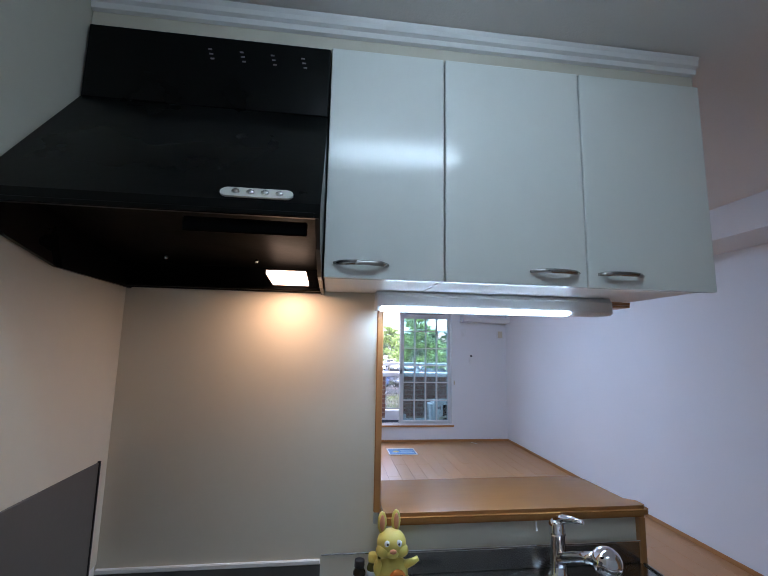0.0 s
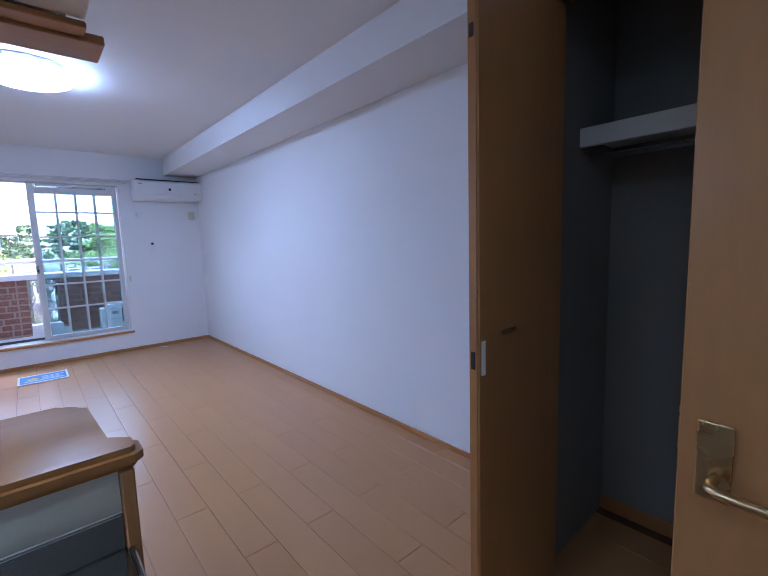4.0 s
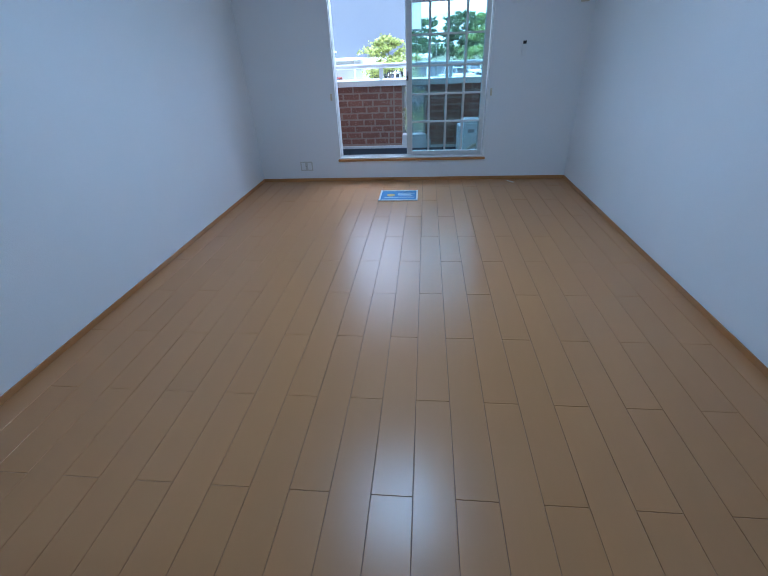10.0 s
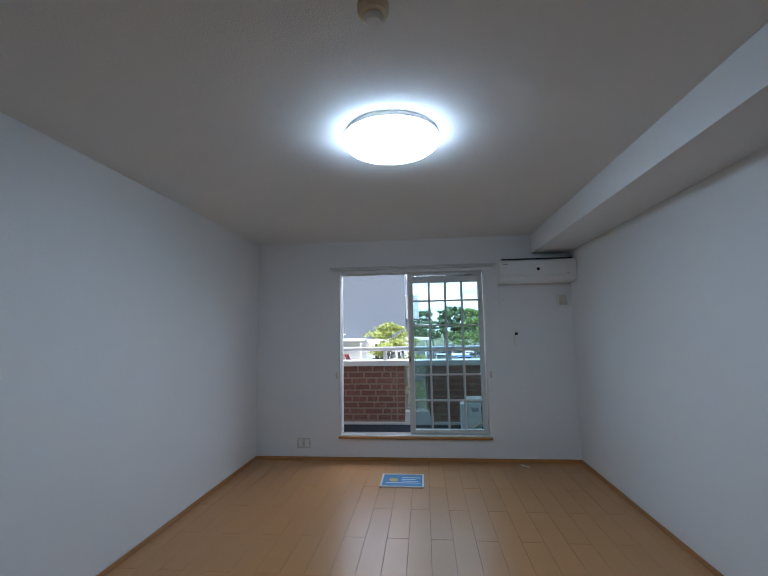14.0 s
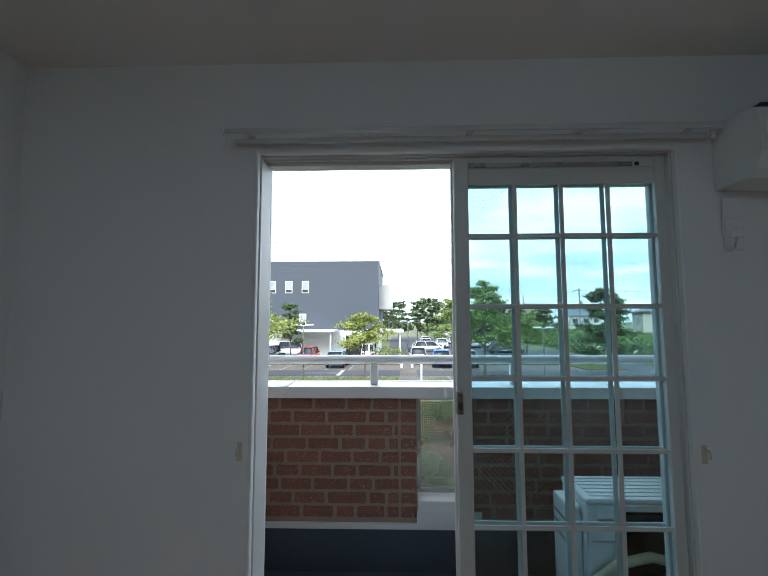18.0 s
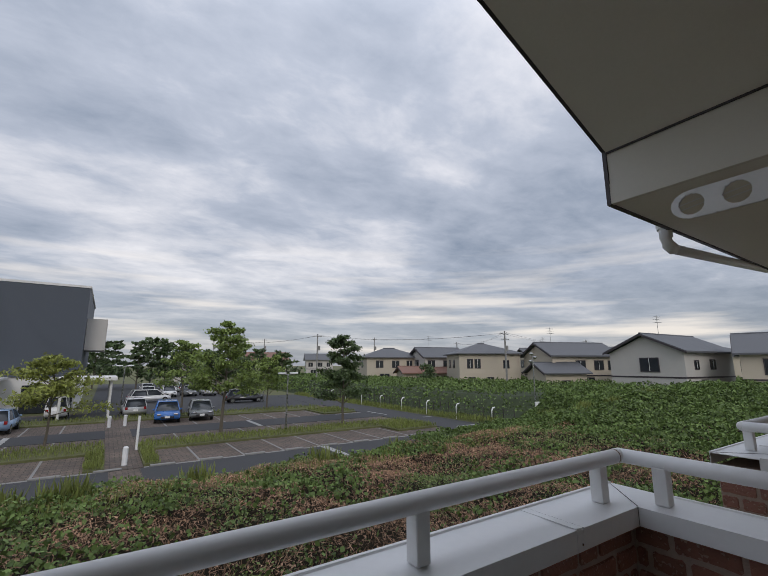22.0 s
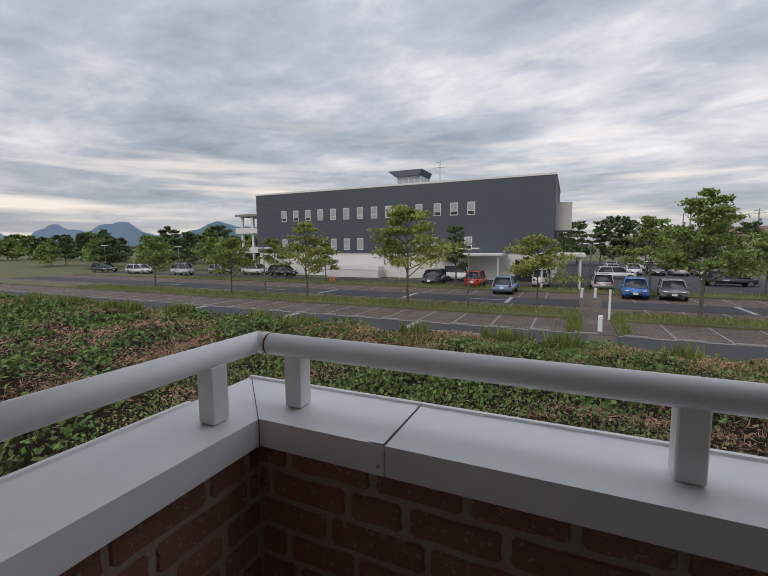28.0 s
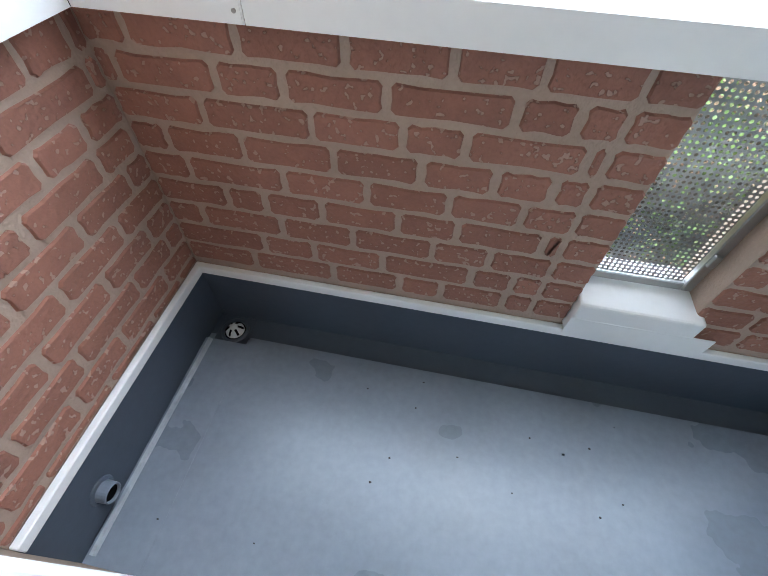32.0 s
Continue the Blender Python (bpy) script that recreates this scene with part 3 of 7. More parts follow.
# glazed room door standing open
gd = thing("room_door", "open wooden door with a tall obscure glass pane", "door", at=(-0.935, -5.868, 0), turn=-91.5)
W, Z1, T = 0.78, 2.0, 0.034
GX0, GX1, GZ0, GZ1 = 0.145, 0.305, 0.16, 1.85
part("latch_stile", box(0, GX0, -T, 0, FZ + 0.01, Z1, 0.003), M_WOOD, gd)
part("hinge_stile", box(GX1, W, -T, 0, FZ + 0.01, Z1, 0.003), M_WOOD, gd)
part("top_rail", box(GX0 + 0.0005, GX1 - 0.0005, -T, 0, GZ1, Z1, 0.002), M_WOODX, gd)
part("bottom_rail", box(GX0 + 0.0005, GX1 - 0.0005, -T, 0, FZ + 0.01, GZ0, 0.002), M_WOODX, gd)
b = box(GX0 + 0.001, GX0 + 0.014, -T - 0.004, 0.004, GZ0, GZ1, 0.003)
box(GX1 - 0.014, GX1 - 0.001, -T - 0.004, 0.004, GZ0, GZ1, 0.003, bm=b)
box(GX0 + 0.014, GX1 - 0.014, -T - 0.004, 0.004, GZ1 - 0.014, GZ1, 0.003, bm=b)
box(GX0 + 0.014, GX1 - 0.014, -T - 0.004, 0.004, GZ0, GZ0 + 0.014, 0.003, bm=b)
part("glazing_bead", b, M_WOOD, gd)
part("pane", box(GX0 + 0.014, GX1 - 0.014, -T / 2 - 0.003, -T / 2 + 0.003, GZ0 + 0.014, GZ1 - 0.014), M_FROST, gd, "dark obscure glass pane")
for s in (-1, 1):
    y = -T - 0.001 if s < 0 else 0.001
    hd = part("lever_plate", box(0.03, 0.085, min(y, y + s * 0.008), max(y, y + s * 0.008), 0.79, 0.94, 0.003, 2), M_BRASS, gd, "satin brass handle plate")
    part("lever", tube([(0.058, y, 0.83), (0.058, y + s * 0.045, 0.83), (0.075, y + s * 0.052, 0.83), (0.13, y + s * 0.052, 0.827), (0.175, y + s * 0.046, 0.82)], [0.011, 0.010, 0.010, 0.009, 0.007]), M_BRASS, hd, "", True)
part("strike", box(-0.003, -0.0005, -0.024, -0.010, 0.86, 0.95, 0.001), M_BRASS, gd)

# ---- window ----
win = tagged(new("window_1"), "white aluminium sliding balcony window, slid half open", "window", kind="structure")
FX0, FX1, FZ0, FZ1 = WX0 + 0.012, WX1 - 0.012, WZ0 + 0.012, WZ1 - 0.012


def frame_bars(x0, x1, z0, z1, y0, y1, w, bev=0.003):
    b = box(x0, x0 + w, y0, y1, z0, z1, bev)
    box(x1 - w, x1, y0, y1, z0, z1, bev, bm=b)
    box(x0 + w, x1 - w, y0 + 0.001, y1 - 0.001, z1 - w, z1, bev, bm=b)
    box(x0 + w, x1 - w, y0 + 0.001, y1 - 0.001, z0, z0 + w, bev, bm=b)
    return b


part("lining", frame_bars(WX0 + 0.001, WX1 - 0.001, WZ0 + 0.001, WZ1 - 0.001, -0.008, 0.022, 0.014), M_WHITE, win, "white window lining")
part("window_frame", frame_bars(WX0 + 0.002, WX1 - 0.002, WZ0 + 0.002, WZ1 - 0.002, 0.0225, 0.100, 0.018), M_ALU, win)
part("outer_frame", frame_bars(WX0 + 0.001, WX1 - 0.001, WZ0 - 0.104, WZ1 - 0.001, 0.1005, 0.185, 0.009), M_ALU, win)
part("outer_trim", frame_bars(WX0 - 0.024, WX1 + 0.024, WZ0 - 0.128, WZ1 + 0.024, 0.1865, 0.212, 0.032, 0.006), M_SHEET, win, "white outer window surround")
b = bmesh.new()
for y in (0.045, 0.079, 0.094):
    box(FX0 + 0.010, FX1 - 0.010, y, y + 0.003, WZ0 + 0.0205, WZ0 + 0.026, bm=b)
    box(FX0 + 0.010, FX1 - 0.010, y, y + 0.003, WZ1 - 0.028, WZ1 - 0.0205, bm=b)
part("track", b, M_ALU, win)
part("window_sill", box(WX0 - 0.012, WX1 + 0.014, -0.030, 0.020, WZ0 - 0.024, WZ0 + 0.0008, 0.003), M_WOODX, win, "orange-brown wooden sill board")


def sash(y, dx, vent):
    x0, x1, z0, z1 = -1.802 + dx, -0.960 + dx, WZ0 + 0.0265, WZ1 - 0.0285
    gt = 1.935
    s = part("sash", frame_bars(x0, x1, z0, z1, y, y + 0.026, 0.042), M_ALU, win)
    part("meeting_stile", box(x0 - 0.0005, x0 + 0.058, y - 0.003, y + 0.0285, z0 + 0.0005, z1 - 0.0005, 0.004), M_ALU, s)
    box_top = box(x0 + 0.0585, x1 - 0.043, y + 0.002, y + 0.024, gt, z1 - 0.0425, 0.002)
    part("top_panel", box_top, M_ALU, s)
    gx0, gx1, gz0 = x0 + 0.0585, x1 - 0.0425, z0 + 0.0425
    pane = part("pane", box(gx0, gx1, y + 0.011, y + 0.014, gz0, gt), M_GLASS, s, "clear wired glass pane")
    pane.visible_shadow = False
    cols = [gx0 + (gx1 - gx0) * k / 4 for k in (1, 2, 3)]
    for x in cols:
        part("muntin", box(x - 0.009, x + 0.009, y + 0.004, y + 0.0105, gz0, gt, 0.002), M_ALU, s)
    rows_z = (1.725, 1.443, 1.163, 0.891, 0.609)
    for z in rows_z:
        part("glazing_bar", box(gx0, gx1, y + 0.0035, y + 0.0102, z - 0.009, z + 0.009, 0.002), M_ALU, s)
    # crossed wires cast in the glass
    b = bmesh.new()
    step, w = 0.021, 0.0004
    for sgn in (1, -1):
        k = -110
        while k < 170:
            c = gx0 + k * step
            k += 1
            pts = []
            for z in (gz0, gt):
                pts.append((c + sgn * (z - gz0) * 1.0, z))
            (xa, za), (xb, zb) = pts
            lo, hi = (xa, za), (xb, zb)
            t0, t1 = 0.0, 1.0
            d = hi[0] - lo[0]
            ta, tb = (gx0 - lo[0]) / d, (gx1 - lo[0]) / d
            t0, t1 = max(0.0, min(ta, tb)), min(1.0, max(ta, tb))
            if t1 <= t0:
                continue
            p = (lo[0] + d * t0, lo[1] + (hi[1] - lo[1]) * t0)
            q = (lo[0] + d * t1, lo[1] + (hi[1] - lo[1]) * t1)
            vs = [b.verts.new(c2) for c2 in ((p[0] - w, y + 0.0105, p[1]), (p[0] + w, y + 0.0105, p[1]), (q[0] + w, y + 0.0105, q[1]), (q[0] - w, y + 0.0105, q[1]))]
            b.faces.new(vs)
    tagged(part("wire_mesh", b, M_SATIN, s), kind="stuff")
    if vent:
        part("vent_slot", box(x0 + 0.06, x1 - 0.13, y - 0.006, y - 0.0005, z1 - 0.040, z1 - 0.022, 0.002), M_SATIN, s, "grey ventilator slot")
        part("vent_knob", box(x1 - 0.12, x1 - 0.105, y - 0.008, y - 0.0005, z1 - 0.038, z1 - 0.024, 0.001), M_DARK, s)
        lk = part("lock", box(x0 - 0.004, x0 + 0.022, y - 0.020, y - 0.0065, 1.03, 1.12, 0.004, 2), M_SATIN, s, "dark crescent lock")
        part("crescent", box(x0 + 0.002, x0 + 0.016, y - 0.036, y - 0.0205, 1.05, 1.075, 0.004, 2), M_DARK, lk)
    return s


sash(0.034, 0.0, True)
sash(0.068, -0.006, False)

# curtain rails over the window
cr = thing("curtain_rail", "double cream curtain rail above the window", "curtain rail")
for y, dz in ((-0.035, 0.0), (-0.085, 0.018)):
    part("rail", box(-2.70 + (0.03 if dz == 0 else 0), -0.81 - (0.03 if dz == 0 else 0), y - 0.008, y + 0.008, 2.085 + dz, 2.105 + dz, 0.003), M_ALU, cr)
    for x in (-2.702, -0.822):
        part("end_cap", box(x, x + 0.012, y - 0.011, y + 0.011, 2.082 + dz, 2.108 + dz, 0.003), M_PLASTIC, cr)
for x in (-2.60, -2.15, -1.75, -1.33, -0.92):
    part("bracket", box(x - 0.012, x + 0.012, -0.092, -0.001, 2.106, 2.113, 0.001), M_ALU, cr)
for x in (-2.632, -0.905):
    t = thing("curtain_hook", "small cream curtain tassel hook on the wall", "hook", "curtain hooks")
    part("plate", box(x - 0.010, x + 0.010, -0.006, -0.001, 0.86, 0.93, 0.002), M_IVORY, t)
    part("hook", tube([(x, -0.006, 0.915), (x, -0.028, 0.912), (x, -0.034, 0.898), (x, -0.030, 0.885)], 0.004, 8), M_IVORY, t)

# ---- wall fittings ----
ac = thing("air_conditioner", "white split air conditioner mounted below the beam", "air conditioner")
A0, A1, AZ0, AZ1 = -0.80, -0.005, 1.885, 2.13
prof = [(-0.002, AZ1), (-0.17, AZ1), (-0.200, AZ1 - 0.012), (-0.212, AZ1 - 0.05), (-0.212, AZ0 + 0.075), (-0.185, AZ0 + 0.022), (-0.15, AZ0), (-0.002, AZ0)]
part("body", prism(prof, "x", A0, A1), M_PLASTIC, ac)
part("front_panel", box(A0 + 0.012, A1 - 0.012, -0.218, -0.2125, AZ0 + 0.078, AZ1 - 0.03, 0.002), M_PLASTIC, ac)
b = prism([(-0.2125, AZ0 + 0.07), (-0.188, AZ0 + 0.019), (-0.192, AZ0 + 0.016), (-0.2175, AZ0 + 0.066)], "x", A0 + 0.10, A1 - 0.10)
part("flap", b, M_PLASTIC, ac)
part("badge", box(-0.415, -0.385, -0.2205, -0.2182, 2.005, 2.035, 0.001), M_DARK, ac, "small dark square emblem")
part("logo_bar", box(-0.76, -0.715, -0.2195, -0.2182, AZ1 - 0.055, AZ1 - 0.047), M_SATIN, ac)
part("indicator", box(-0.10, -0.085, -0.2195, -0.2182, AZ0 + 0.085, AZ0 + 0.092), M_DARK, ac)
part("intake", box(A0 + 0.03, A1 - 0.03, -0.19, -0.03, AZ1 + 0.0005, AZ1 + 0.012, 0.002), M_DARK, ac, "dark intake grille on top")
cord = part("power_cord", tube([(-0.775, -0.02, 1.888), (-0.782, -0.012, 1.84), (-0.785, -0.010, 1.72), (-0.778, -0.010, 1.665), (-0.760, -0.010, 1.650), (-0.742, -0.011, 1.665), (-0.742, -0.018, 1.705)], 0.0035, 8), M_PLASTIC, ac, "thin white cord", True)
part("plug", box(-0.758, -0.726, -0.035, -0.011, 1.70, 1.735, 0.004, 2), M_PLASTIC, cord)
so = thing("wall_socket", "white wall socket under the air conditioner", "socket")
part("plate", box(-0.777, -0.707, -0.010, -0.001, 1.655, 1.775, 0.003, 2), M_PLASTIC, so)
bp = thing("vent_cover", "beige square vent cover on white plate", "vent")
part("plate", box(-0.165, -0.050, -0.008, -0.001, 1.635, 1.765, 0.003, 2), M_PLASTIC, bp)
part("cover", box(-0.142, -0.066, -0.018, -0.0085, 1.645, 1.752, 0.004, 2), M_IVORY, bp, "beige cover")
rc = thing("remote_control", "white remote control in a wall holder", "remote control")
part("holder", box(-0.642, -0.594, -0.022, -0.001, 1.215, 1.29, 0.003, 2), M_PLASTIC, rc)
bd = part("body", box(-0.640, -0.596, -0.020, -0.003, 1.2905, 1.358, 0.004, 2), M_PLASTIC, rc)
part("display", box(-0.634, -0.602, -0.0215, -0.0202, 1.322, 1.350), M_DARK, bd)
ot = thing("wall_outlet", "white double outlet plate low on the wall", "socket")
part("plate", box(-3.085, -2.935, -0.009, -0.001, 0.095, 0.205, 0.003, 2), M_PLATE, ot)
for x in (-3.048, -2.972):
    part("socket_face", box(x - 0.022, x + 0.022, -0.0115, -0.0092, 0.11, 0.19, 0.002), M_PLASTIC, ot)
part("antenna_jack", cyl((-3.01, -0.0092, 0.15), (-3.01, -0.018, 0.15), 0.006), M_SATIN, ot)

# ceiling lamp
LC = (-1.775, -2.56)
cl = thing("ceiling_light", "round white LED ceiling light, switched on", "ceiling light")
part("base", lathe([(0.23, CEIL - 0.002), (0.252, CEIL - 0.006), (0.254, CEIL - 0.0285)], 32, (LC[0], LC[1], 0)), M_PLASTIC, cl)
part("cover", lathe([(0.252, CEIL - 0.029), (0.257, CEIL - 0.036), (0.255, CEIL - 0.050), (0.238, CEIL - 0.068), (0.19, CEIL - 0.086), (0.13, CEIL - 0.094), (0.04, CEIL - 0.098)], 48, (LC[0], LC[1], 0)), M_LED, cl, "glowing white dome cover", True)
sd = thing("smoke_detector", "cream round smoke detector on the ceiling", "smoke detector")
part("body", lathe([(0.052, CEIL - 0.001), (0.052, CEIL - 0.02), (0.046, CEIL - 0.036), (0.038, CEIL - 0.04)], 28, (-1.762, -3.44, 0)), M_IVORY, sd, "", False)
part("grille", lathe([(0.030, CEIL - 0.0402), (0.032, CEIL - 0.052), (0.024, CEIL - 0.060)], 24, (-1.762, -3.44, 0)), M_PLASTIC, sd)

# notice on the floor
nb = thing("floor_notice", "blue printed notice in a white frame on floor", "notice")
part("border", frame_bars(-2.075, -1.667, 0.0, 0.335, 0, 0.012, 0.018), M_WHITE, nb)
nb.children[0].matrix_basis = Matrix.Translation((0, -0.770, FZ + 0.0015)) @ Matrix(((1, 0, 0, 0), (0, 0, 1, 0), (0, 1, 0, 0), (0, 0, 0, 1)))
M_BLUE = mat("blue_print", (0.03, 0.19, 0.42), 0.35, var=0.25, scale=5, fine=30, bump=0.0)
M_GOLD = mat("gold_print", (0.60, 0.42, 0.10), 0.4, var=0.15, scale=14, bump=0.0)
M_PALE = mat("pale_print", (0.55, 0.68, 0.75), 0.4, var=0.1, bump=0.0)
part("sheet", box(-2.057, -1.685, -0.752, -0.453, FZ + 0.0015, FZ + 0.006), M_BLUE, nb, "blue printed sheet")
part("emblem", lathe([(0.045, 0.0062), (0.045, 0.0070)], 24, (-1.955, -0.59, FZ)), M_GOLD, nb)
for k, (x0, x1) in enumerate(((-1.88, -1.70), (-1.88, -1.74), (-1.88, -1.72), (-2.02, -1.70))):
    y = -0.53 - 0.045 * k
    part("text_bar", box(x0, x1, y - 0.009, y + 0.009, FZ + 0.0062, FZ + 0.0068), M_PALE, nb)
pp = thing("paper_scrap", "small white paper slip on the floor", "paper")
b = box(-0.05, 0.05, -0.016, 0.016, 0.001, 0.003)
part("slip", b, M_WHITE, pp)
pp.matrix_world = pose(-0.62, -0.12, FZ + 0.0012, 0, 0, -48)
# ---- floor boards ----
PW, PL = 0.1508, 0.9260
mesh_cache = {}


def board(x0, x1, y0, y1):
    key = (round(x1 - x0, 3), round(y1 - y0, 3))
    if key not in mesh_cache:
        w, l2 = x1 - x0 - 0.0018, y1 - y0 - 0.0018
        b = box(-w / 2, w / 2, -l2 / 2, l2 / 2, -0.012, 0, 0.0012)
        me = bpy.data.meshes.new("floor_board")
        b.to_mesh(me)
        b.free()
        me.materials.append(M_FLOOR)
        mesh_cache[key] = me
    o = new("floor_board", mesh_cache[key])
    o.location = ((x0 + x1) / 2, (y0 + y1) / 2, FZ)
    o.parent = floor
    return o


boards = []
c = 0
x = -1.6190 + PW * 18
k = 18
while x > XW:
    k -= 1
    x1, x0 = -1.6190 + PW * (k + 1), -1.6190 + PW * k
    x = x0
    x0, x1b = max(x0, XW), x1
    y = -3.9947 + (0 if k % 2 else PL / 2)
    y += PL * math.ceil((0 - y) / PL)
    top = 0.0
    yy = y - PL
    first = True
    while top > SOUTH:
        lo = max(yy, SOUTH)
        if top - lo > 0.03 and x1b - x0 > 0.02 and not (x0 > 0.48) and not (x0 > -0.02 and top > -5.2):
            boards.append((x0, min(x1b, 0.5), lo, top))
        top = lo
        yy -= PL
for q in boards:
    board(*q)

# ---- kitchen ----
KY = -5.2        # face of the kitchen back wall
b = box(XK, -2.775, KY, KY + 0.13, FZ, CEIL - 0.002)
box(-2.775, -1.80, KY + 0.02, KY + 0.13, FZ, 0.88, bm=b)
box(-2.775, -1.80, KY + 0.02, KY + 0.13, 1.668, CEIL - 0.002, bm=b)
structure("wall_kitchen", b, M_PANEL, "cream kitchen wall panel with a serving hatch", "wall")
b = box(XK + 0.0005, XK + 0.004, -7.0, KY - 0.0005, 0.8, CEIL - 0.003)
structure("side_panel", b, M_PANEL, "cream panel on the kitchen side wall", "wall")
b = box(-2.775, -2.752, KY - 0.006, KY + 0.136, 0.925, 1.665, 0.003)
structure("hatch_post", b, M_WOOD, "orange-brown wooden hatch post", "trim")
structure("hatch_header_end", box(-1.925, -1.745, KY + 0.0455, KY + 0.136, 1.650, 1.667, 0.002), M_WOODX, "orange-brown wooden hatch header end", "trim")
structure("hatch_header", box(-2.7515, -1.775, KY + 0.005, KY + 0.045, 1.656, 1.667, 0.002), M_WOODX, "orange-brown wooden hatch header", "trim")
structure("bar_end_panel", box(-1.7995, -1.776, KY - 0.002, KY + 0.135, FZ, 0.879, 0.003), M_WOOD, "orange-brown wooden end panel under the bar", "trim")
# serving bar with a rounded far corner
bar = thing("serving_bar", "orange-brown wooden serving bar top with rounded corner", "counter")
oy0, oy1, ox0, ox1, r = KY - 0.012, -4.85, -2.75, -1.817, 0.055
o2 = [(ox0, oy0), (-1.773, oy0), (-1.758, oy0 + 0.015), (-1.758, -5.150), (-1.770, -5.138), (ox1, -5.135)]
for k in range(7):
    a = math.pi / 2 * k / 6
    o2.append((ox1 - r + r * math.cos(a), oy1 - r + r * math.sin(a)))
o2.append((ox0, oy1))
b = prism(o2, "z", 0.8805, 0.92)
bmesh.ops.bevel(b, geom=[e for e in b.edges if abs(e.verts[0].co.z - e.verts[1].co.z) < 1e-5], offset=0.012, segments=4, affect="EDGES")
part("top", b, M_BARTOP, bar)
for x in (-2.6, -1.95):
    part("bracket", prism([(-5.069, 0.8795), (-4.90, 0.8795), (-4.90, 0.865), (-5.05, 0.72), (-5.069, 0.72)], "x", x, x + 0.02), M_WOOD, bar)
part("hook", tube([(-2.20, KY - 0.006, 0.879), (-2.20, KY - 0.008, 0.86), (-2.20, KY - 0.012, 0.852)], 0.003, 8), M_PLASTIC, bar, "small white hook")

# steel worktop and sink
st = thing("sink_worktop", "brushed stainless steel worktop with a deep rounded sink", "sink")
TZ = 0.72
SX0, SX1, SY0, SY1 = -2.48, -1.865, -5.745, -5.36


def rrect(x0, x1, y0, y1, r, n=6):
    out = []
    for cx, cy, a0 in ((x1 - r, y1 - r, 0), (x0 + r, y1 - r, 90), (x0 + r, y0 + r, 180), (x1 - r, y0 + r, 270)):
        for k in range(n + 1):
            a = radians(a0 + 90 * k / n)
            out.append((cx + r * math.cos(a), cy + r * math.sin(a)))
    return out


b = bmesh.new()
levels = [(0.03, 0.004, 0.12), (0.012, 0.007, 0.11), (0.0, 0.0, 0.10), (-0.012, -0.02, 0.09), (-0.03, -0.17, 0.08), (-0.06, -0.19, 0.06)]
rings = []
for off, dz, r in levels:
    rings.append([b.verts.new((u, v, TZ + dz)) for u, v in rrect(SX0 - off, SX1 + off, SY0 - off, SY1 + off, r)])
for u, w in zip(rings, rings[1:]):
    for k in range(len(u)):
        b.faces.new((u[k], u[(k + 1) % len(u)], w[(k + 1) % len(u)], w[k]))
b.faces.new(rings[-1])
part("bowl", b, M_STEEL, st, "", True)
# flat top round the bowl
b = bmesh.new()
TX0, TX1, TY0, TY1 = -2.945, -1.80, -5.85, KY + 0.018
outer = [(TX1, TY1), (TX0, TY1), (TX0, TY0), (TX1, TY0)]
inner = rrect(SX0 - 0.03, SX1 + 0.03, SY0 - 0.03, SY1 + 0.03, 0.12)
vo = [b.verts.new((u, v, TZ + 0.004)) for u, v in outer]
vi = [b.verts.new((u, v, TZ + 0.004)) for u, v in inner]
n = len(vi) // 4
for q in range(4):
    for k in range(n - 1):
        b.faces.new((vo[q], vi[q * n + k], vi[q * n + k + 1]))
    b.faces.new((vo[q], vi[q * n + n - 1], vi[((q + 1) % 4) * n], vo[(q + 1) % 4]))
part("top", b, M_STEEL, st)
part("front_edge", box(TX0, TX1, TY0 - 0.012, TY0 - 0.0005, TZ - 0.035, TZ + 0.010, 0.004, 2), M_STEEL, st)
part("end_edge", box(TX1 + 0.0005, TX1 + 0.012, TY0 - 0.012, KY - 0.003, TZ - 0.035, TZ + 0.010, 0.004, 2), M_STEEL, st)
part("splash", box(TX0, TX1, KY + 0.004, KY + 0.0185, TZ + 0.004, TZ + 0.075, 0.004, 2), M_STEEL, st, "low steel upstand")
part("splash_trim", box(TX0, TX1, KY - 0.002, KY + 0.006, TZ + 0.0755, TZ + 0.082, 0.002), M_CHROME, st)
for k in range(5):
    x = -2.90 + 0.085 * k
    part("drain_ridge", box(x, x + 0.03, -5.78, -5.30, TZ + 0.0045, TZ + 0.0065, 0.001), M_STEEL, st)
part("back_ridge", box(TX0 + 0.02, SX0 - 0.04, KY - 0.075, KY - 0.065, TZ + 0.0045, TZ + 0.011, 0.003), M_STEEL, st)
part("sticker", box(-2.26, -2.12, -5.3745, -5.3730, 0.655, 0.690), M_WHITE, st, "pale printed sticker in the bowl")
part("waste", lathe([(0.05, TZ - 0.189), (0.05, TZ - 0.185), (0.02, TZ - 0.184)], 24, (-2.17, -5.52, 0)), M_CHROME, st)

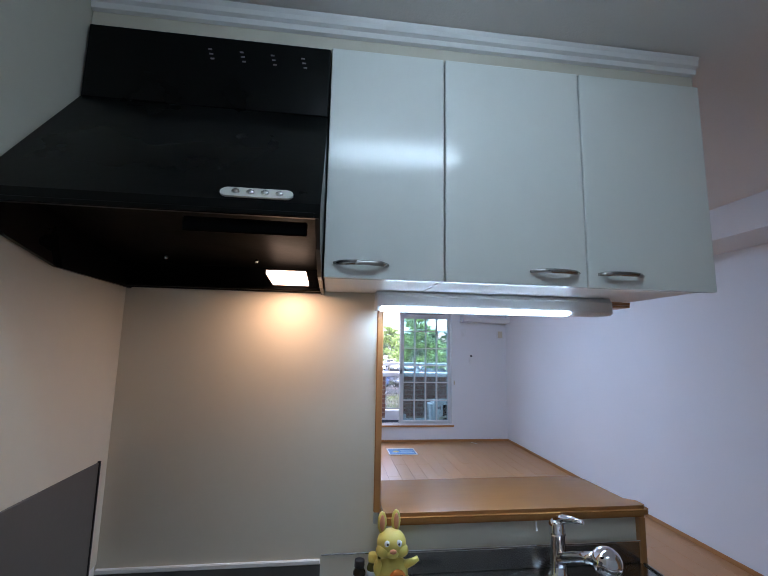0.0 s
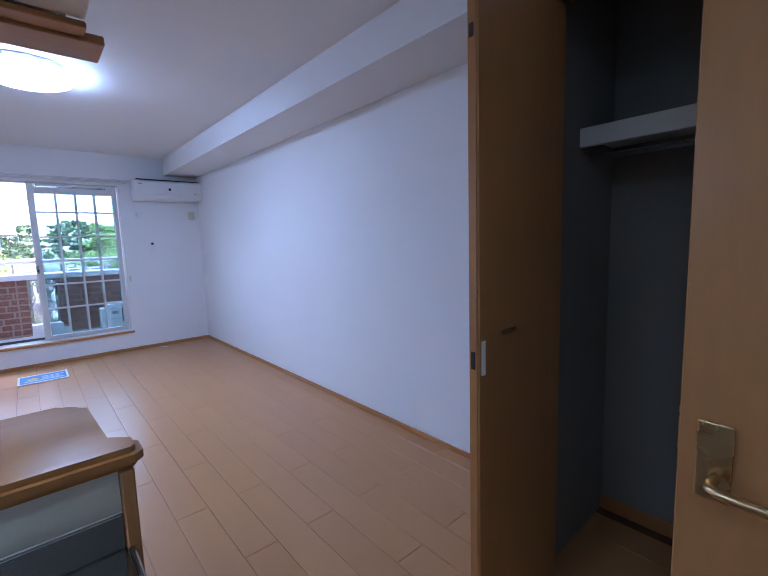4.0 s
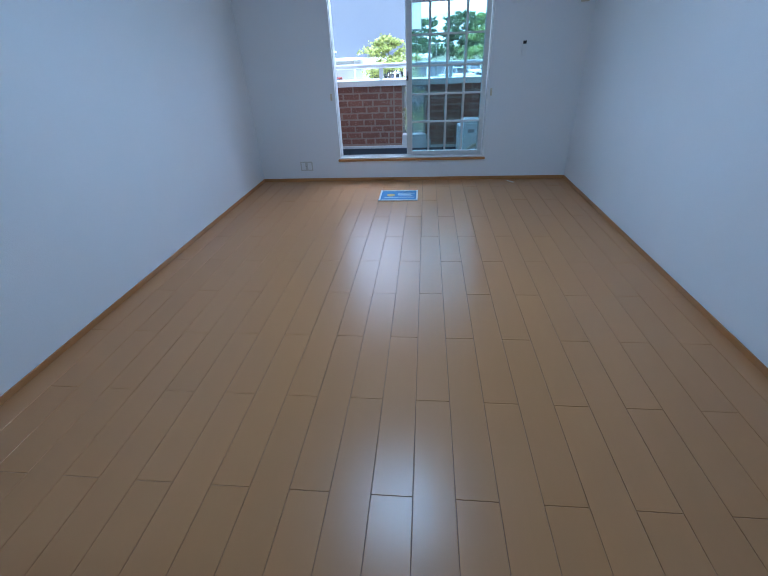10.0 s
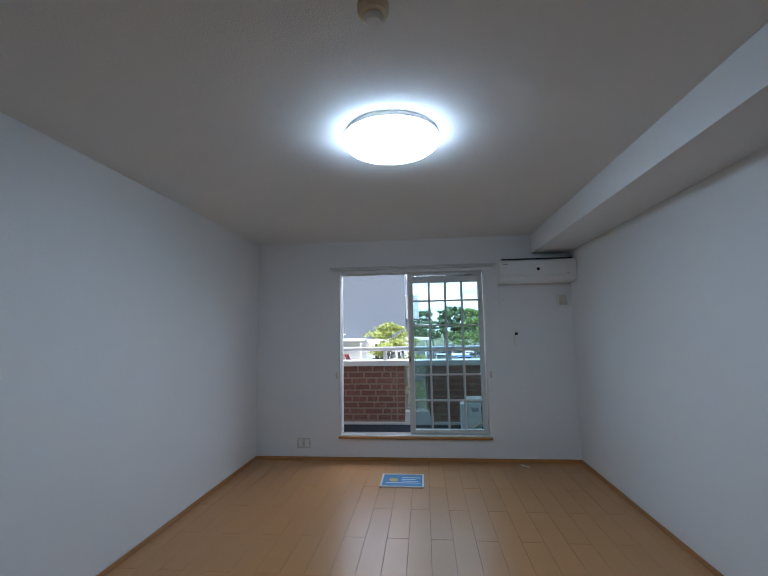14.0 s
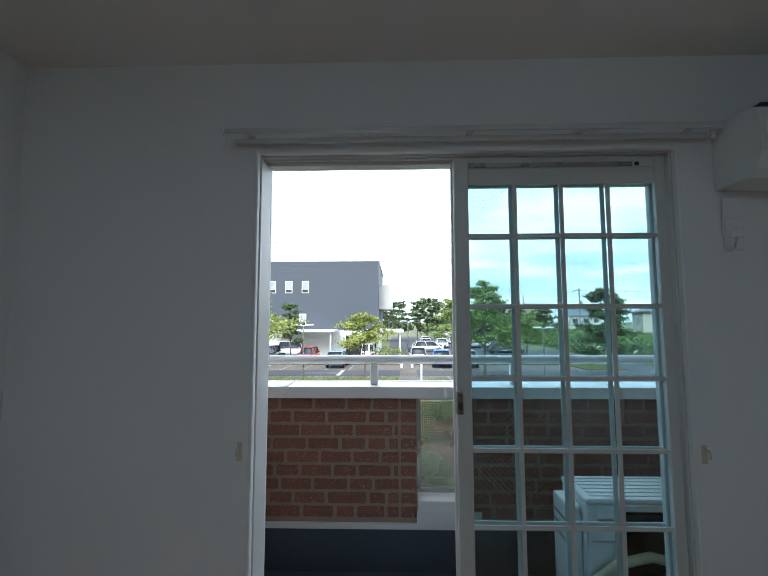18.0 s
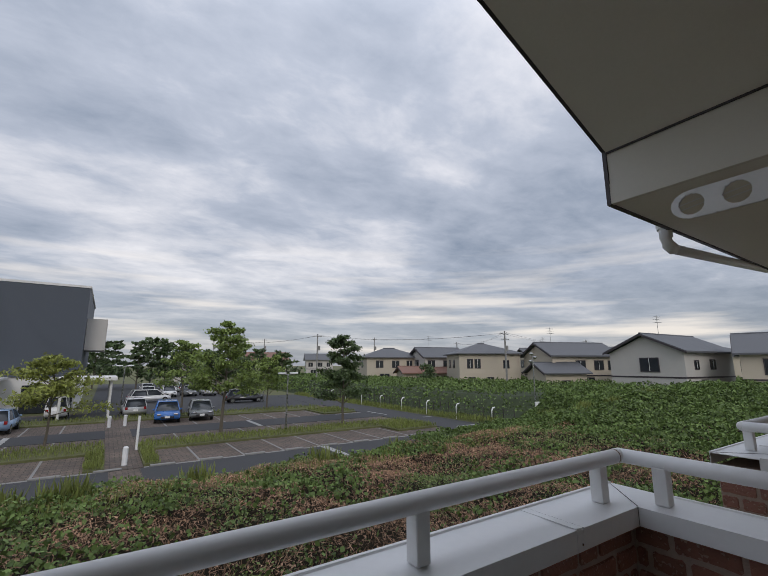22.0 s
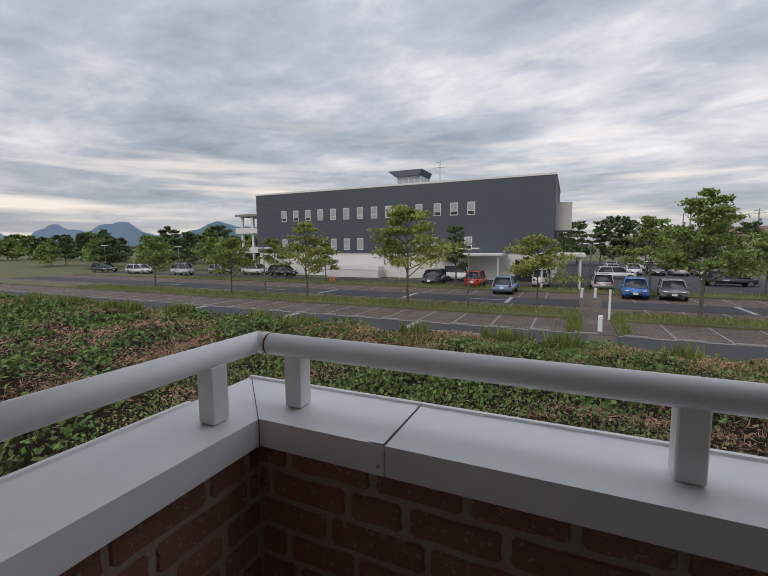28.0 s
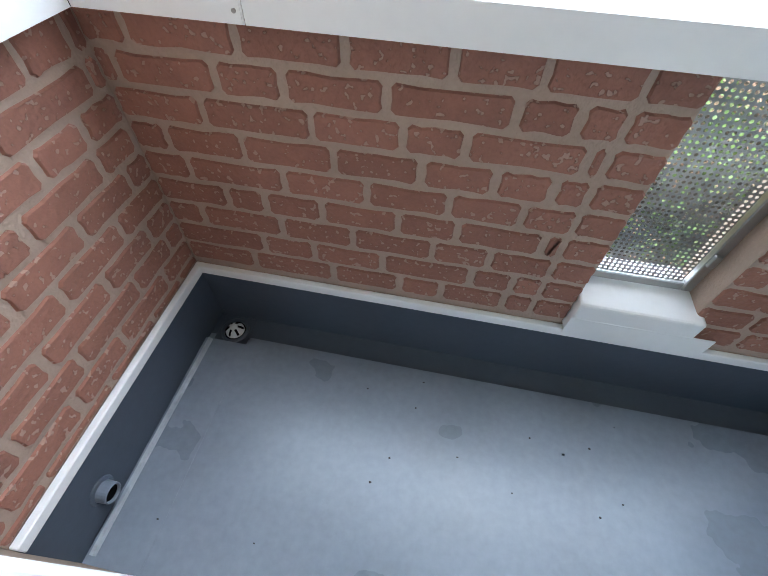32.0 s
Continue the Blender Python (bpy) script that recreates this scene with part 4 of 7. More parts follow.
# stove part of the worktop, left of the sink
cab = thing("base_cabinet", "cream kitchen base cabinet below the steel worktop", "cabinet")
part("carcass", box(TX0, TX1 - 0.004, TY0 + 0.03, KY - 0.001, 0.08, TZ - 0.20, 0.002), M_CAB, cab)
part("back_rail", box(TX0, TX1 - 0.004, TY0 + 0.03, TY0 + 0.05, TZ - 0.199, TZ - 0.036, 0.002), M_CAB, cab)
part("side", box(TX1 - 0.02, TX1 - 0.004, TY0 + 0.051, KY - 0.001, TZ - 0.199, TZ - 0.002, 0.002), M_CAB, cab)
part("plinth", box(TX0, TX1 - 0.01, TY0 + 0.08, KY - 0.05, FZ, 0.0795), M_DARK, cab)
for k in range(3):
    x = TX0 + 0.38 * k
    dr = part("door", box(x + 0.003, x + 0.377, TY0 + 0.008, TY0 + 0.0295, 0.10, TZ - 0.19, 0.003), M_CAB, cab)
    part("handle", tube([(x + 0.13, TY0 + 0.007, 0.49), (x + 0.14, TY0 - 0.014, 0.49), (x + 0.24, TY0 - 0.014, 0.49), (x + 0.25, TY0 + 0.007, 0.49)], 0.005, 8), M_SATIN, dr)
sv = thing("stove_base", "low steel stove base beside the side wall", "stove base")
part("body", box(XK + 0.006, TX0 - 0.002, TY0 + 0.02, KY - 0.002, FZ, 0.60, 0.004), M_CAB, sv)
part("top", box(XK + 0.006, TX0 - 0.002, TY0, KY - 0.002, 0.6005, 0.63, 0.004), M_STEEL, sv)
gp = thing("splash_panel", "dark grey heat panel on the side wall", "panel")
part("panel", box(XK + 0.0042, XK + 0.010, -6.0, KY - 0.06, 0.635, 1.115, 0.002), mat("grey_panel", (0.11, 0.105, 0.10), 0.35, var=0.06, bump=0.02), gp)
part("edge", box(XK + 0.0042, XK + 0.013, KY - 0.0595, KY - 0.054, 0.635, 1.118, 0.001), M_DARK, gp)
wg = thing("wall_trim", "thin pale trim along the kitchen wall foot", "trim")
part("strip", box(XK + 0.005, TX0 - 0.001, KY - 0.012, KY - 0.0005, 0.775, 0.79, 0.003), M_PLASTIC, wg)
part("lower_panel", box(XK + 0.005, TX0 - 0.001, KY - 0.006, KY - 0.0005, 0.631, 0.7745), mat("grey_panel_b", (0.11, 0.105, 0.10), 0.35, var=0.06, bump=0.02), wg)

# tap
tp = thing("kitchen_tap", "chrome single-lever kitchen tap with ball-shaped filter head", "tap")
TX, TY = -2.152, -5.258
part("base", lathe([(0.034, 0.7245), (0.034, 0.733), (0.027, 0.740), (0.0255, 0.78), (0.024, 0.855), (0.0275, 0.862), (0.0275, 0.868), (0.0265, 0.872), (0.0265, 0.893), (0.020, 0.906), (0.006, 0.911)], 24, (TX, TY, 0)), M_CHROME, tp, "", True)
part("lever", tube([(TX, TY - 0.004, 0.904), (TX + 0.006, TY - 0.035, 0.921), (TX + 0.013, TY - 0.075, 0.934), (TX + 0.020, TY - 0.115, 0.941)], [0.017, 0.014, 0.010, 0.007], 12), M_CHROME, tp, "", True)
part("spout", tube([(TX, TY, 0.782), (TX + 0.003, TY - 0.06, 0.815), (TX + 0.008, TY - 0.13, 0.848), (TX + 0.011, TY - 0.20, 0.878)], [0.021, 0.017, 0.0155, 0.019], 14), M_CHROME, tp, "", True)
hd = part("filter_head", ball((TX + 0.014, TY - 0.237, 0.886), 0.040, 0.042, 0.040, sub=3), M_CHROME, tp, "round chrome filter head", True)
part("nozzle", lathe([(0.024, 0.842), (0.028, 0.853)], 20, (TX + 0.016, TY - 0.245, 0)), M_DARK, hd)
part("seam", lathe([(0.0268, 0.868), (0.0268, 0.8695)], 24, (TX, TY, 0)), M_DARK, tp)

# rabbit figure: one plain mesh
fig = bmesh.new()
RX, RY2, RZ2 = -2.722, -5.292, TZ + 0.004
ball((RX, RY2, RZ2 + 0.058), 0.050, 0.046, 0.058, fig, 3)
ball((RX + 0.002, RY2, RZ2 + 0.035), 0.054, 0.048, 0.035, fig, 3)
ball((RX - 0.004, RY2 - 0.002, RZ2 + 0.148), 0.046, 0.042, 0.040, fig, 3)
ball((RX - 0.030, RY2 - 0.018, RZ2 + 0.132), 0.026, 0.024, 0.021, fig)
ball((RX + 0.022, RY2 - 0.018, RZ2 + 0.132), 0.026, 0.024, 0.021, fig)
ball((RX - 0.005, RY2 - 0.034, RZ2 + 0.128), 0.020, 0.014, 0.013, fig)
ball((RX - 0.034, RY2 + 0.002, RZ2 + 0.205), 0.015, 0.009, 0.034, fig)
ball((RX + 0.010, RY2 + 0.002, RZ2 + 0.210), 0.015, 0.009, 0.034, fig)
tube([(RX + 0.036, RY2 - 0.010, RZ2 + 0.085), (RX + 0.062, RY2 - 0.016, RZ2 + 0.096), (RX + 0.078, RY2 - 0.018, RZ2 + 0.106)], [0.014, 0.010, 0.008], 10, fig)
ball((RX - 0.047, RY2 - 0.014, RZ2 + 0.082), 0.014, 0.013, 0.026, fig)
ball((RX - 0.026, RY2 - 0.030, RZ2 + 0.012), 0.022, 0.028, 0.012, fig)
ball((RX + 0.028, RY2 - 0.030, RZ2 + 0.012), 0.022, 0.028, 0.012, fig)
rb = finish("rabbit_figure", fig, M_YELLOW, None, True)
rb.data.materials.append(M_PINK)
rb.data.materials.append(M_WHITE)
rb.data.materials.append(M_DARK)
rb.data.materials.append(mat("orange_vinyl", (0.80, 0.24, 0.03), 0.4, var=0.06, bump=0.02))
extra = bmesh.new()
extra.from_mesh(rb.data)


def dab(c, rx, ry, rz, slot):
    n0 = len(extra.faces)
    ball(c, rx, ry, rz, extra, 2)
    extra.faces.ensure_lookup_table()
    for f in extra.faces[n0:]:
        f.material_index, f.smooth = slot, True


dab((RX - 0.005, RY2 - 0.047, RZ2 + 0.140), 0.011, 0.006, 0.007, 1)
dab((RX - 0.022, RY2 - 0.036, RZ2 + 0.158), 0.009, 0.006, 0.010, 2)
dab((RX + 0.014, RY2 - 0.036, RZ2 + 0.158), 0.010, 0.006, 0.011, 2)
dab((RX - 0.021, RY2 - 0.041, RZ2 + 0.158), 0.003, 0.003, 0.004, 3)
dab((RX + 0.014, RY2 - 0.041, RZ2 + 0.158), 0.003, 0.003, 0.004, 3)
dab((RX - 0.034, RY2 - 0.006, RZ2 + 0.206), 0.008, 0.004, 0.025, 1)
dab((RX + 0.010, RY2 - 0.006, RZ2 + 0.211), 0.008, 0.004, 0.025, 1)
dab((RX + 0.010, RY2 - 0.044, RZ2 + 0.066), 0.026, 0.008, 0.024, 4)
for a, c in (((-0.002, 0.060), (0.022, 0.060)), ((0.022, 0.060), (0.012, 0.046)), ((0.000, 0.048), (0.012, 0.044))):
    n0 = len(extra.faces)
    tube([(RX + 0.002 + a[0], RY2 - 0.0535, RZ2 + 0.014 + a[1]), (RX + 0.002 + c[0], RY2 - 0.0535, RZ2 + 0.014 + c[1])], 0.0025, 6, extra)
    extra.faces.ensure_lookup_table()
    for f in extra.faces[n0:]:
        f.material_index = 3
extra.to_mesh(rb.data)
extra.free()
tagged(rb, "yellow vinyl rabbit figure standing on the steel worktop", "figurine")


def bottle(x, y, h, r, colour, capm, label):
    t = thing("seasoning_bottle", label, "bottle", "small bottles by the sink", at=(x, y, TZ + 0.0045))
    part("glass", lathe([(r * 0.9, 0), (r, 0.004), (r, h * 0.6), (r * 0.7, h * 0.72), (r * 0.62, h * 0.76)], 18), colour, t, "", True)
    part("cap", lathe([(r * 0.78, h * 0.765), (r * 0.8, h * 0.8), (r * 0.78, h), (r * 0.6, h * 1.01)], 18), capm, t, "", True)
    part("label_band", lathe([(r * 1.02, h * 0.28), (r * 1.02, h * 0.52)], 18), M_PALE, t, "", True)


M_AMBER = mat("dark_bottle", (0.04, 0.035, 0.025), 0.12, var=0.2, bump=0.0)
M_OLIVE = mat("green_bottle", (0.10, 0.11, 0.03), 0.12, var=0.2, bump=0.0)
bottle(-2.822, -5.262, 0.085, 0.020, M_AMBER, M_DARK, "small dark glass bottle with a black cap")
bottle(-2.778, -5.248, 0.095, 0.019, M_OLIVE, M_YELLOW, "small green glass bottle with a yellow cap")

# wall cabinets
WY = -5.565


def wall_cabinet(x0, x1, doors, name_label):
    t = thing("wall_cabinet", name_label, "cabinet", "wall cabinets")
    part("body", box(x0 + 0.001, x1 - 0.001, WY + 0.021, KY - 0.003 if x0 < -2.8 else KY + 0.0035, 1.668, 2.335, 0.002), M_CABIN, t)
    for d0, d1, h0, h1 in doors:
        dr = part("door", box(d0 + 0.0015, d1 - 0.0015, WY, WY + 0.020, 1.660, 2.338, 0.003, 2), M_CAB, t)
        hx0, hx1 = h0, h1
        n = 9
        pts = [(hx0 + (hx1 - hx0) * k / n, WY - 0.002 - 0.024 * math.sin(math.pi * k / n) ** 0.7, 1.702) for k in range(n + 1)]
        b = tube(pts, [0.003] + [0.0055] * (n - 1) + [0.003], 8)
        for v in b.verts:
            v.co.z = 1.70 + (v.co.z - 1.702) * 1.3
        part("handle", b, M_SATIN, dr, "curved satin metal handle", True)
    return t


wall_cabinet(-2.965, -2.629, [(-2.965, -2.629, -2.938, -2.788)], "single white laminate wall cabinet beside the black hood")
wall_cabinet(-2.627, -1.775, [(-2.627, -2.199, -2.378, -2.226), (-2.197, -1.775, -2.168, -2.022)], "double white laminate wall cabinet with curved handles")
b = box(XK + 0.005, -1.775, WY + 0.02, KY - 0.003, 2.336, CEIL - 0.003)
structure("filler_panel", b, M_PANEL, "cream filler panel above the cabinets", "trim")
b = prism([(WY + 0.019, 2.385), (WY + 0.008, 2.389), (WY + 0.006, 2.405), (WY - 0.004, 2.411), (WY - 0.006, 2.425), (WY - 0.012, 2.438), (WY + 0.019, 2.438)], "x", XK + 0.005, -1.772)
structure("crown_moulding", b, M_WHITE, "white stepped crown moulding", "trim")
# under-cabinet lamp
ul = thing("cabinet_light", "white fluorescent strip light below the wall cabinets", "strip light")
part("housing", prism([(-5.255, 1.6665), (-5.285, 1.6665), (-5.3, 1.65), (-5.3, 1.612), (-5.285, 1.604), (-5.21, 1.604), (-5.205, 1.61), (-5.205, 1.6665)], "x", -2.787, -1.93), M_PLASTIC, ul)
part("diffuser", prism([(-5.302, 1.613), (-5.302, 1.606), (-5.288, 1.600), (-5.245, 1.600), (-5.245, 1.6035), (-5.286, 1.6035), (-5.301, 1.612), (-5.301, 1.613)], "x", -2.772, -2.094), M_TUBE, ul, "lit white diffuser")
part("switch", box(-2.02, -1.995, -5.304, -5.3005, 1.622, 1.634, 0.001), M_PLASTIC, ul)
# ceiling light behind the walker
kl = thing("kitchen_ceiling_light", "white linear kitchen ceiling light, switched on", "ceiling light")
part("housing", box(-2.98, -2.33, -6.36, -6.24, CEIL - 0.03, CEIL - 0.001, 0.004), M_PLASTIC, kl)
part("diffuser", box(-2.95, -2.36, -6.345, -6.255, CEIL - 0.075, CEIL - 0.0305, 0.015, 2), M_TUBEC, kl, "lit white diffuser")
# range hood
hood = thing("range_hood", "black enamelled range hood with its lamp on", "range hood")
HX0, HX1 = XK + 0.012, -2.968
part("upper_box", box(HX0, HX1, WY, KY - 0.002, 2.12, 2.333, 0.003), M_BLACK, hood)
HL = -5.842
wall = 0.008
b = prism([(WY + 0.001, 2.119), (HL, 1.765), (HL, 1.735), (HL + wall, 1.735), (HL + wall, 1.762), (WY + 0.006, 2.106)], "x", HX0, HX1)
part("canopy", b, M_BLACK, hood)
for x in (HX0, HX1 - 0.010):
    part("side", prism([(WY, 2.118), (HL + 0.001, 1.763), (HL + 0.001, 1.736), (-5.75, 1.692), (-5.58, 1.657), (KY - 0.002, 1.656), (KY - 0.002, 2.118)], "x", x, x + 0.010), M_BLACK, hood)
part("filter_plate", prism([(HL + 0.06, 1.80), (KY - 0.05, 1.735), (KY - 0.05, 1.742), (HL + 0.06, 1.808)], "x", HX0 + 0.011, HX1 - 0.011), M_BLACKIN, hood)
part("inner_back", box(HX0 + 0.011, HX1 - 0.011, KY - 0.02, KY - 0.0025, 1.66, 2.1), M_BLACKIN, hood)
part("lower_lip", box(HX0 + 0.011, HX1 - 0.011, KY - 0.050, KY - 0.021, 1.662, 1.672, 0.002), M_BLACKIN, hood)
part("lamp_cover", prism([(KY - 0.215, 1.688), (KY - 0.052, 1.678), (KY - 0.052, 1.690), (KY - 0.215, 1.700)], "x", -3.138, -3.020), M_BULB, hood, "glowing warm lamp cover")
b = prism(rrect(-0.0725, 0.0725, -0.016, 0.016, 0.0155, 5), "z", 0.0, 0.004)
sw = part("switch_panel", b, M_PLATE, hood, "grey oval switch panel")
m_sw = Matrix.Translation((-3.097, HL + 0.0115, 1.7825)) @ Matrix.Rotation(math.atan2(0.354, 0.276), 4, "X")
sw.matrix_basis = m_sw
for k in range(4):
    part("button", ball((-0.042 + 0.029 * k, -0.001, 0.0045), 0.009, 0.008, 0.005, sub=2), M_CHROME, sw, "", True)
part("front_bead", box(HX0 + 0.002, HX1 - 0.012, HL - 0.003, HL - 0.0005, 1.7365, 1.746, 0.001), M_BLACK, hood)
part("grease_tray", box(HX1 - 0.27, HX1 - 0.025, HL + 0.012, HL + 0.02, 1.7, 1.73, 0.003), M_BLACKIN, hood)
for x in (-3.43, -3.17):
    part("filter_knob", ball((x, KY - 0.20, 1.728), 0.006, 0.006, 0.006), M_SATIN, hood, "small pale knob", True)
for k in range(4):
    for j in range(3):
        x = -3.30 + 0.085 * k
        part("vent_slit", box(x + 0.004 * j - 0.006, x + 0.004 * j + 0.004, WY - 0.0018, WY - 0.0004, 2.29 - 0.014 * j, 2.294 - 0.014 * j), M_RUBBER, hood)

# ---- balcony ----
BX0, BX1, BY = -3.10, -0.25, 1.02      # inner brick faces
FLZ = -0.10
structure("outer_wall", box(-6.0, WX0 - 0.001, YO + 0.001, YO + 0.03, -3.0, 3.6), M_STUCCO, "beige-brown clad outer house wall", "wall")
structure("outer_wall_right", box(WX1 + 0.001, 6.0, YO + 0.001, YO + 0.03, -3.0, 3.6), M_STUCCO, "beige-brown clad outer house wall", "wall")
structure("outer_wall_top", box(WX0 - 0.001, WX1 + 0.001, YO + 0.001, YO + 0.03, WZ1 + 0.001, 3.6), M_STUCCO, "beige-brown clad outer house wall", "wall")
structure("outer_wall_foot", box(WX0 - 0.001, WX1 + 0.001, YO + 0.001, YO + 0.03, -3.0, WZ0 - 0.130), M_STUCCO, "beige-brown clad outer house wall", "wall")
b = box(-2.9295, BX1 + 0.12, YO + 0.03, 0.915, FLZ - 0.15, FLZ)
box(BX0 - 0.12, -2.93, YO + 0.03, 0.885, FLZ - 0.15, FLZ, bm=b)
box(BX0 - 0.12, -2.93, 0.8852, 0.9154, FLZ - 0.15, FLZ - 0.018, bm=b)
structure("balcony_floor", b, M_DECK, "grey-blue coated balcony floor with faint stains", "floor")
# same coating as the floor, its shade painted by the darker colour
structure("balcony_gutter", box(BX0 - 0.12, BX1 + 0.12, 0.9155, BY + 0.1, FLZ - 0.15, FLZ - 0.018), M_DECKDK, "shallow drain channel along the parapet, shade in its colour", "gutter")
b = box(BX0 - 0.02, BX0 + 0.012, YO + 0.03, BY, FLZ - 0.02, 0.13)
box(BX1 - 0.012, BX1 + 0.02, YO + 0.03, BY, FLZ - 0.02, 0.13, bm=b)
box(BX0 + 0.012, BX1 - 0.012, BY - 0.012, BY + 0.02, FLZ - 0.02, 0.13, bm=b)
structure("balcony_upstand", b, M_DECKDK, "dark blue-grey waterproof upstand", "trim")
b = bmesh.new()
tube([(BX0 + 0.03, YO + 0.05, FLZ + 0.003), (BX0 + 0.03, 0.5, FLZ + 0.004), (BX0 + 0.032, 0.88, FLZ + 0.003)], 0.010, 6, b)
structure("sealant_bead", b, mat("grey_sealant", (0.34, 0.37, 0.41), 0.45, var=0.35, scale=14, fine=60, bump=0.5), "uneven grey sealant bead along the floor edge", "sealant")
b = box(BX0 + 0.0005, BX0 + 0.022, YO + 0.032, BY - 0.0225, 0.1305, 0.165, 0.003)
box(BX0 + 0.0005, BX1 - 0.0005, BY - 0.022, BY - 0.0005, 0.1305, 0.165, 0.003, bm=b)
box(BX1 - 0.022, BX1 - 0.0005, YO + 0.032, BY - 0.0225, 0.1305, 0.165, 0.003, bm=b)
structure("flashing", b, M_SHEET, "white metal flashing under the brick cladding", "trim")

brick_meshes = {}


def brick_mesh(w, h, var):
    key = (round(w, 3), round(h, 3), var)
    if key not in brick_meshes:
        rnd = random.Random(hash((int(w * 1000), int(h * 1000), var)) & 0xffff)
        b = bmesh.new()
        c = min(0.010, h * 0.3)
        j = lambda q: rnd.uniform(-q, q)
        pts = [(-w / 2 + c, -h / 2 + j(0.001))]
        pts += [(-w / 2 + w * k / 4 + j(0.006), -h / 2 + 0.002 + j(0.0028)) for k in (1, 2, 3)]
        pts += [(w / 2 - c, -h / 2 + j(0.001)), (w / 2 - 0.001, -h / 2 + c), (w / 2 - 0.001 - rnd.uniform(0, 0.004), j(0.01)), (w / 2 - 0.001, h / 2 - c), (w / 2 - c, h / 2 + j(0.001))]
        pts += [(w / 2 - w * k / 4 + j(0.006), h / 2 - 0.002 + j(0.0028)) for k in (1, 2, 3)]
        pts += [(-w / 2 + c, h / 2 + j(0.001)), (-w / 2 + 0.001, h / 2 - c), (-w / 2 + 0.001 + rnd.uniform(0, 0.004), j(0.01)), (-w / 2 + 0.001, -h / 2 + c)]
        lo = [b.verts.new((u, 0, v)) for u, v in pts]
        hi = [b.verts.new((u * (1 - 0.006 / w), -0.007, v * (1 - 0.006 / h))) for u, v in pts]
        n = len(pts)
        for i in range(n):
            b.faces.new((lo[i], lo[(i + 1) % n], hi[(i + 1) % n], hi[i]))
        b.faces.new(hi)
        bmesh.ops.recalc_face_normals(b, faces=b.faces[:])
        me = bpy.data.meshes.new("brick")
        b.to_mesh(me)
        b.free()
        me.materials.append(M_BRICK)
        brick_meshes[key] = me
    return brick_meshes[key]


BRICK_JOBS = []


# upright joints of the moulded cladding, row by row from the top, as distances from the balcony's corner
FRONT_JOINTS = (
    (0.096, 0.333, 0.545, 0.753, 0.916, 1.087), (0.04, 0.265, 0.413, 0.629, 0.884, 1.003, 1.087), (0.213, 0.464, 0.665, 0.803, 1.047, 1.087),
    (0.094, 0.285, 0.506, 0.715, 0.88, 1.009, 1.087), (0.119, 0.373, 0.587, 0.789, 0.965, 1.087), (0.2, 0.307, 0.466, 0.669, 0.821, 1.038, 1.087),
    (0.102, 0.341, 0.547, 0.767, 0.923, 1.087), (0.271, 0.425, 0.631, 0.888, 1.006, 1.087), (0.222, 0.478, 0.686, 0.813, 1.0, 1.087))
SIDE_JOINTS = (
    (0.02, 0.235, 0.445, 0.665), (0.09, 0.315, 0.53, 0.79), (0.114, 0.363, 0.571, 0.708), (0.05, 0.262, 0.471, 0.698), (0.093, 0.348, 0.567, 0.75),
    (0.169, 0.438, 0.653), (0.077, 0.316, 0.535, 0.72), (0.16, 0.37, 0.60, 0.76), (0.05, 0.29, 0.48, 0.69))


def brick_face(parent, origin, turn, length, z0, z1, seed, cut=None, joints=(), pitch=0.081, first=0.081):
    """Rows of uneven bricks on a face that starts at origin and runs along its own x."""
    rnd = random.Random(seed)
    gap = 0.015
    out = []
    r = 0
    low = z1
    while low > z0 + 0.03:
        zt = low - (0.002 if r == 0 else gap / 2)
        low -= pitch if r else first
        zb = max(low + gap / 2, z0 + 0.004)
        cuts = [0.0] + [q for q in (joints[r] if r < len(joints) else ()) if q > 0.0]
        if len(cuts) == 1:
            cuts.append(rnd.choice((0.05, 0.09, 0.13, 0.18)))
        while cuts[-1] < length:
            cuts.append(cuts[-1] + rnd.choice((0.245, 0.215, 0.205, 0.155, 0.125, 0.21)))
        for a, c2 in zip(cuts, cuts[1:]):
            a, c2 = max(a + (gap / 2 if a > 0 else 0.002), 0.002), min(c2 - gap / 2, length - 0.002)
            spans = [(a, c2)]
            if cut and zb < cut[3] and zt > cut[2]:
                spans = [(a, min(c2, cut[0])), (max(a, cut[1]), c2)]
            for p, q in spans:
                if q - p > 0.02:
                    out.append(((p + q) / 2, (zt + zb) / 2, round(q - p, 2), round(zt - zb, 3), rnd.randrange(3)))
        r += 1
    BRICK_JOBS.append((parent, origin, turn, out))


PX0, PX1, PZ0, PZ1 = -1.91, -1.60, 0.165, 0.915    # opening with the perforated panel
PT = 0.165                                         # parapet thickness


def front_parapet(x0, x1, px0, px1, name):
    b = box(x0 - PT, px0, BY + 0.002, BY + PT, -0.6, 0.914)
    box(px1, x1 + PT, BY + 0.002, BY + PT, -0.6, 0.914, bm=b)
    box(px0, px1, BY + 0.002, BY + PT, -0.6, 0.164, bm=b)
    return structure(name, b, M_MORTAR, "brown-red brick-clad balcony parapet", "parapet")


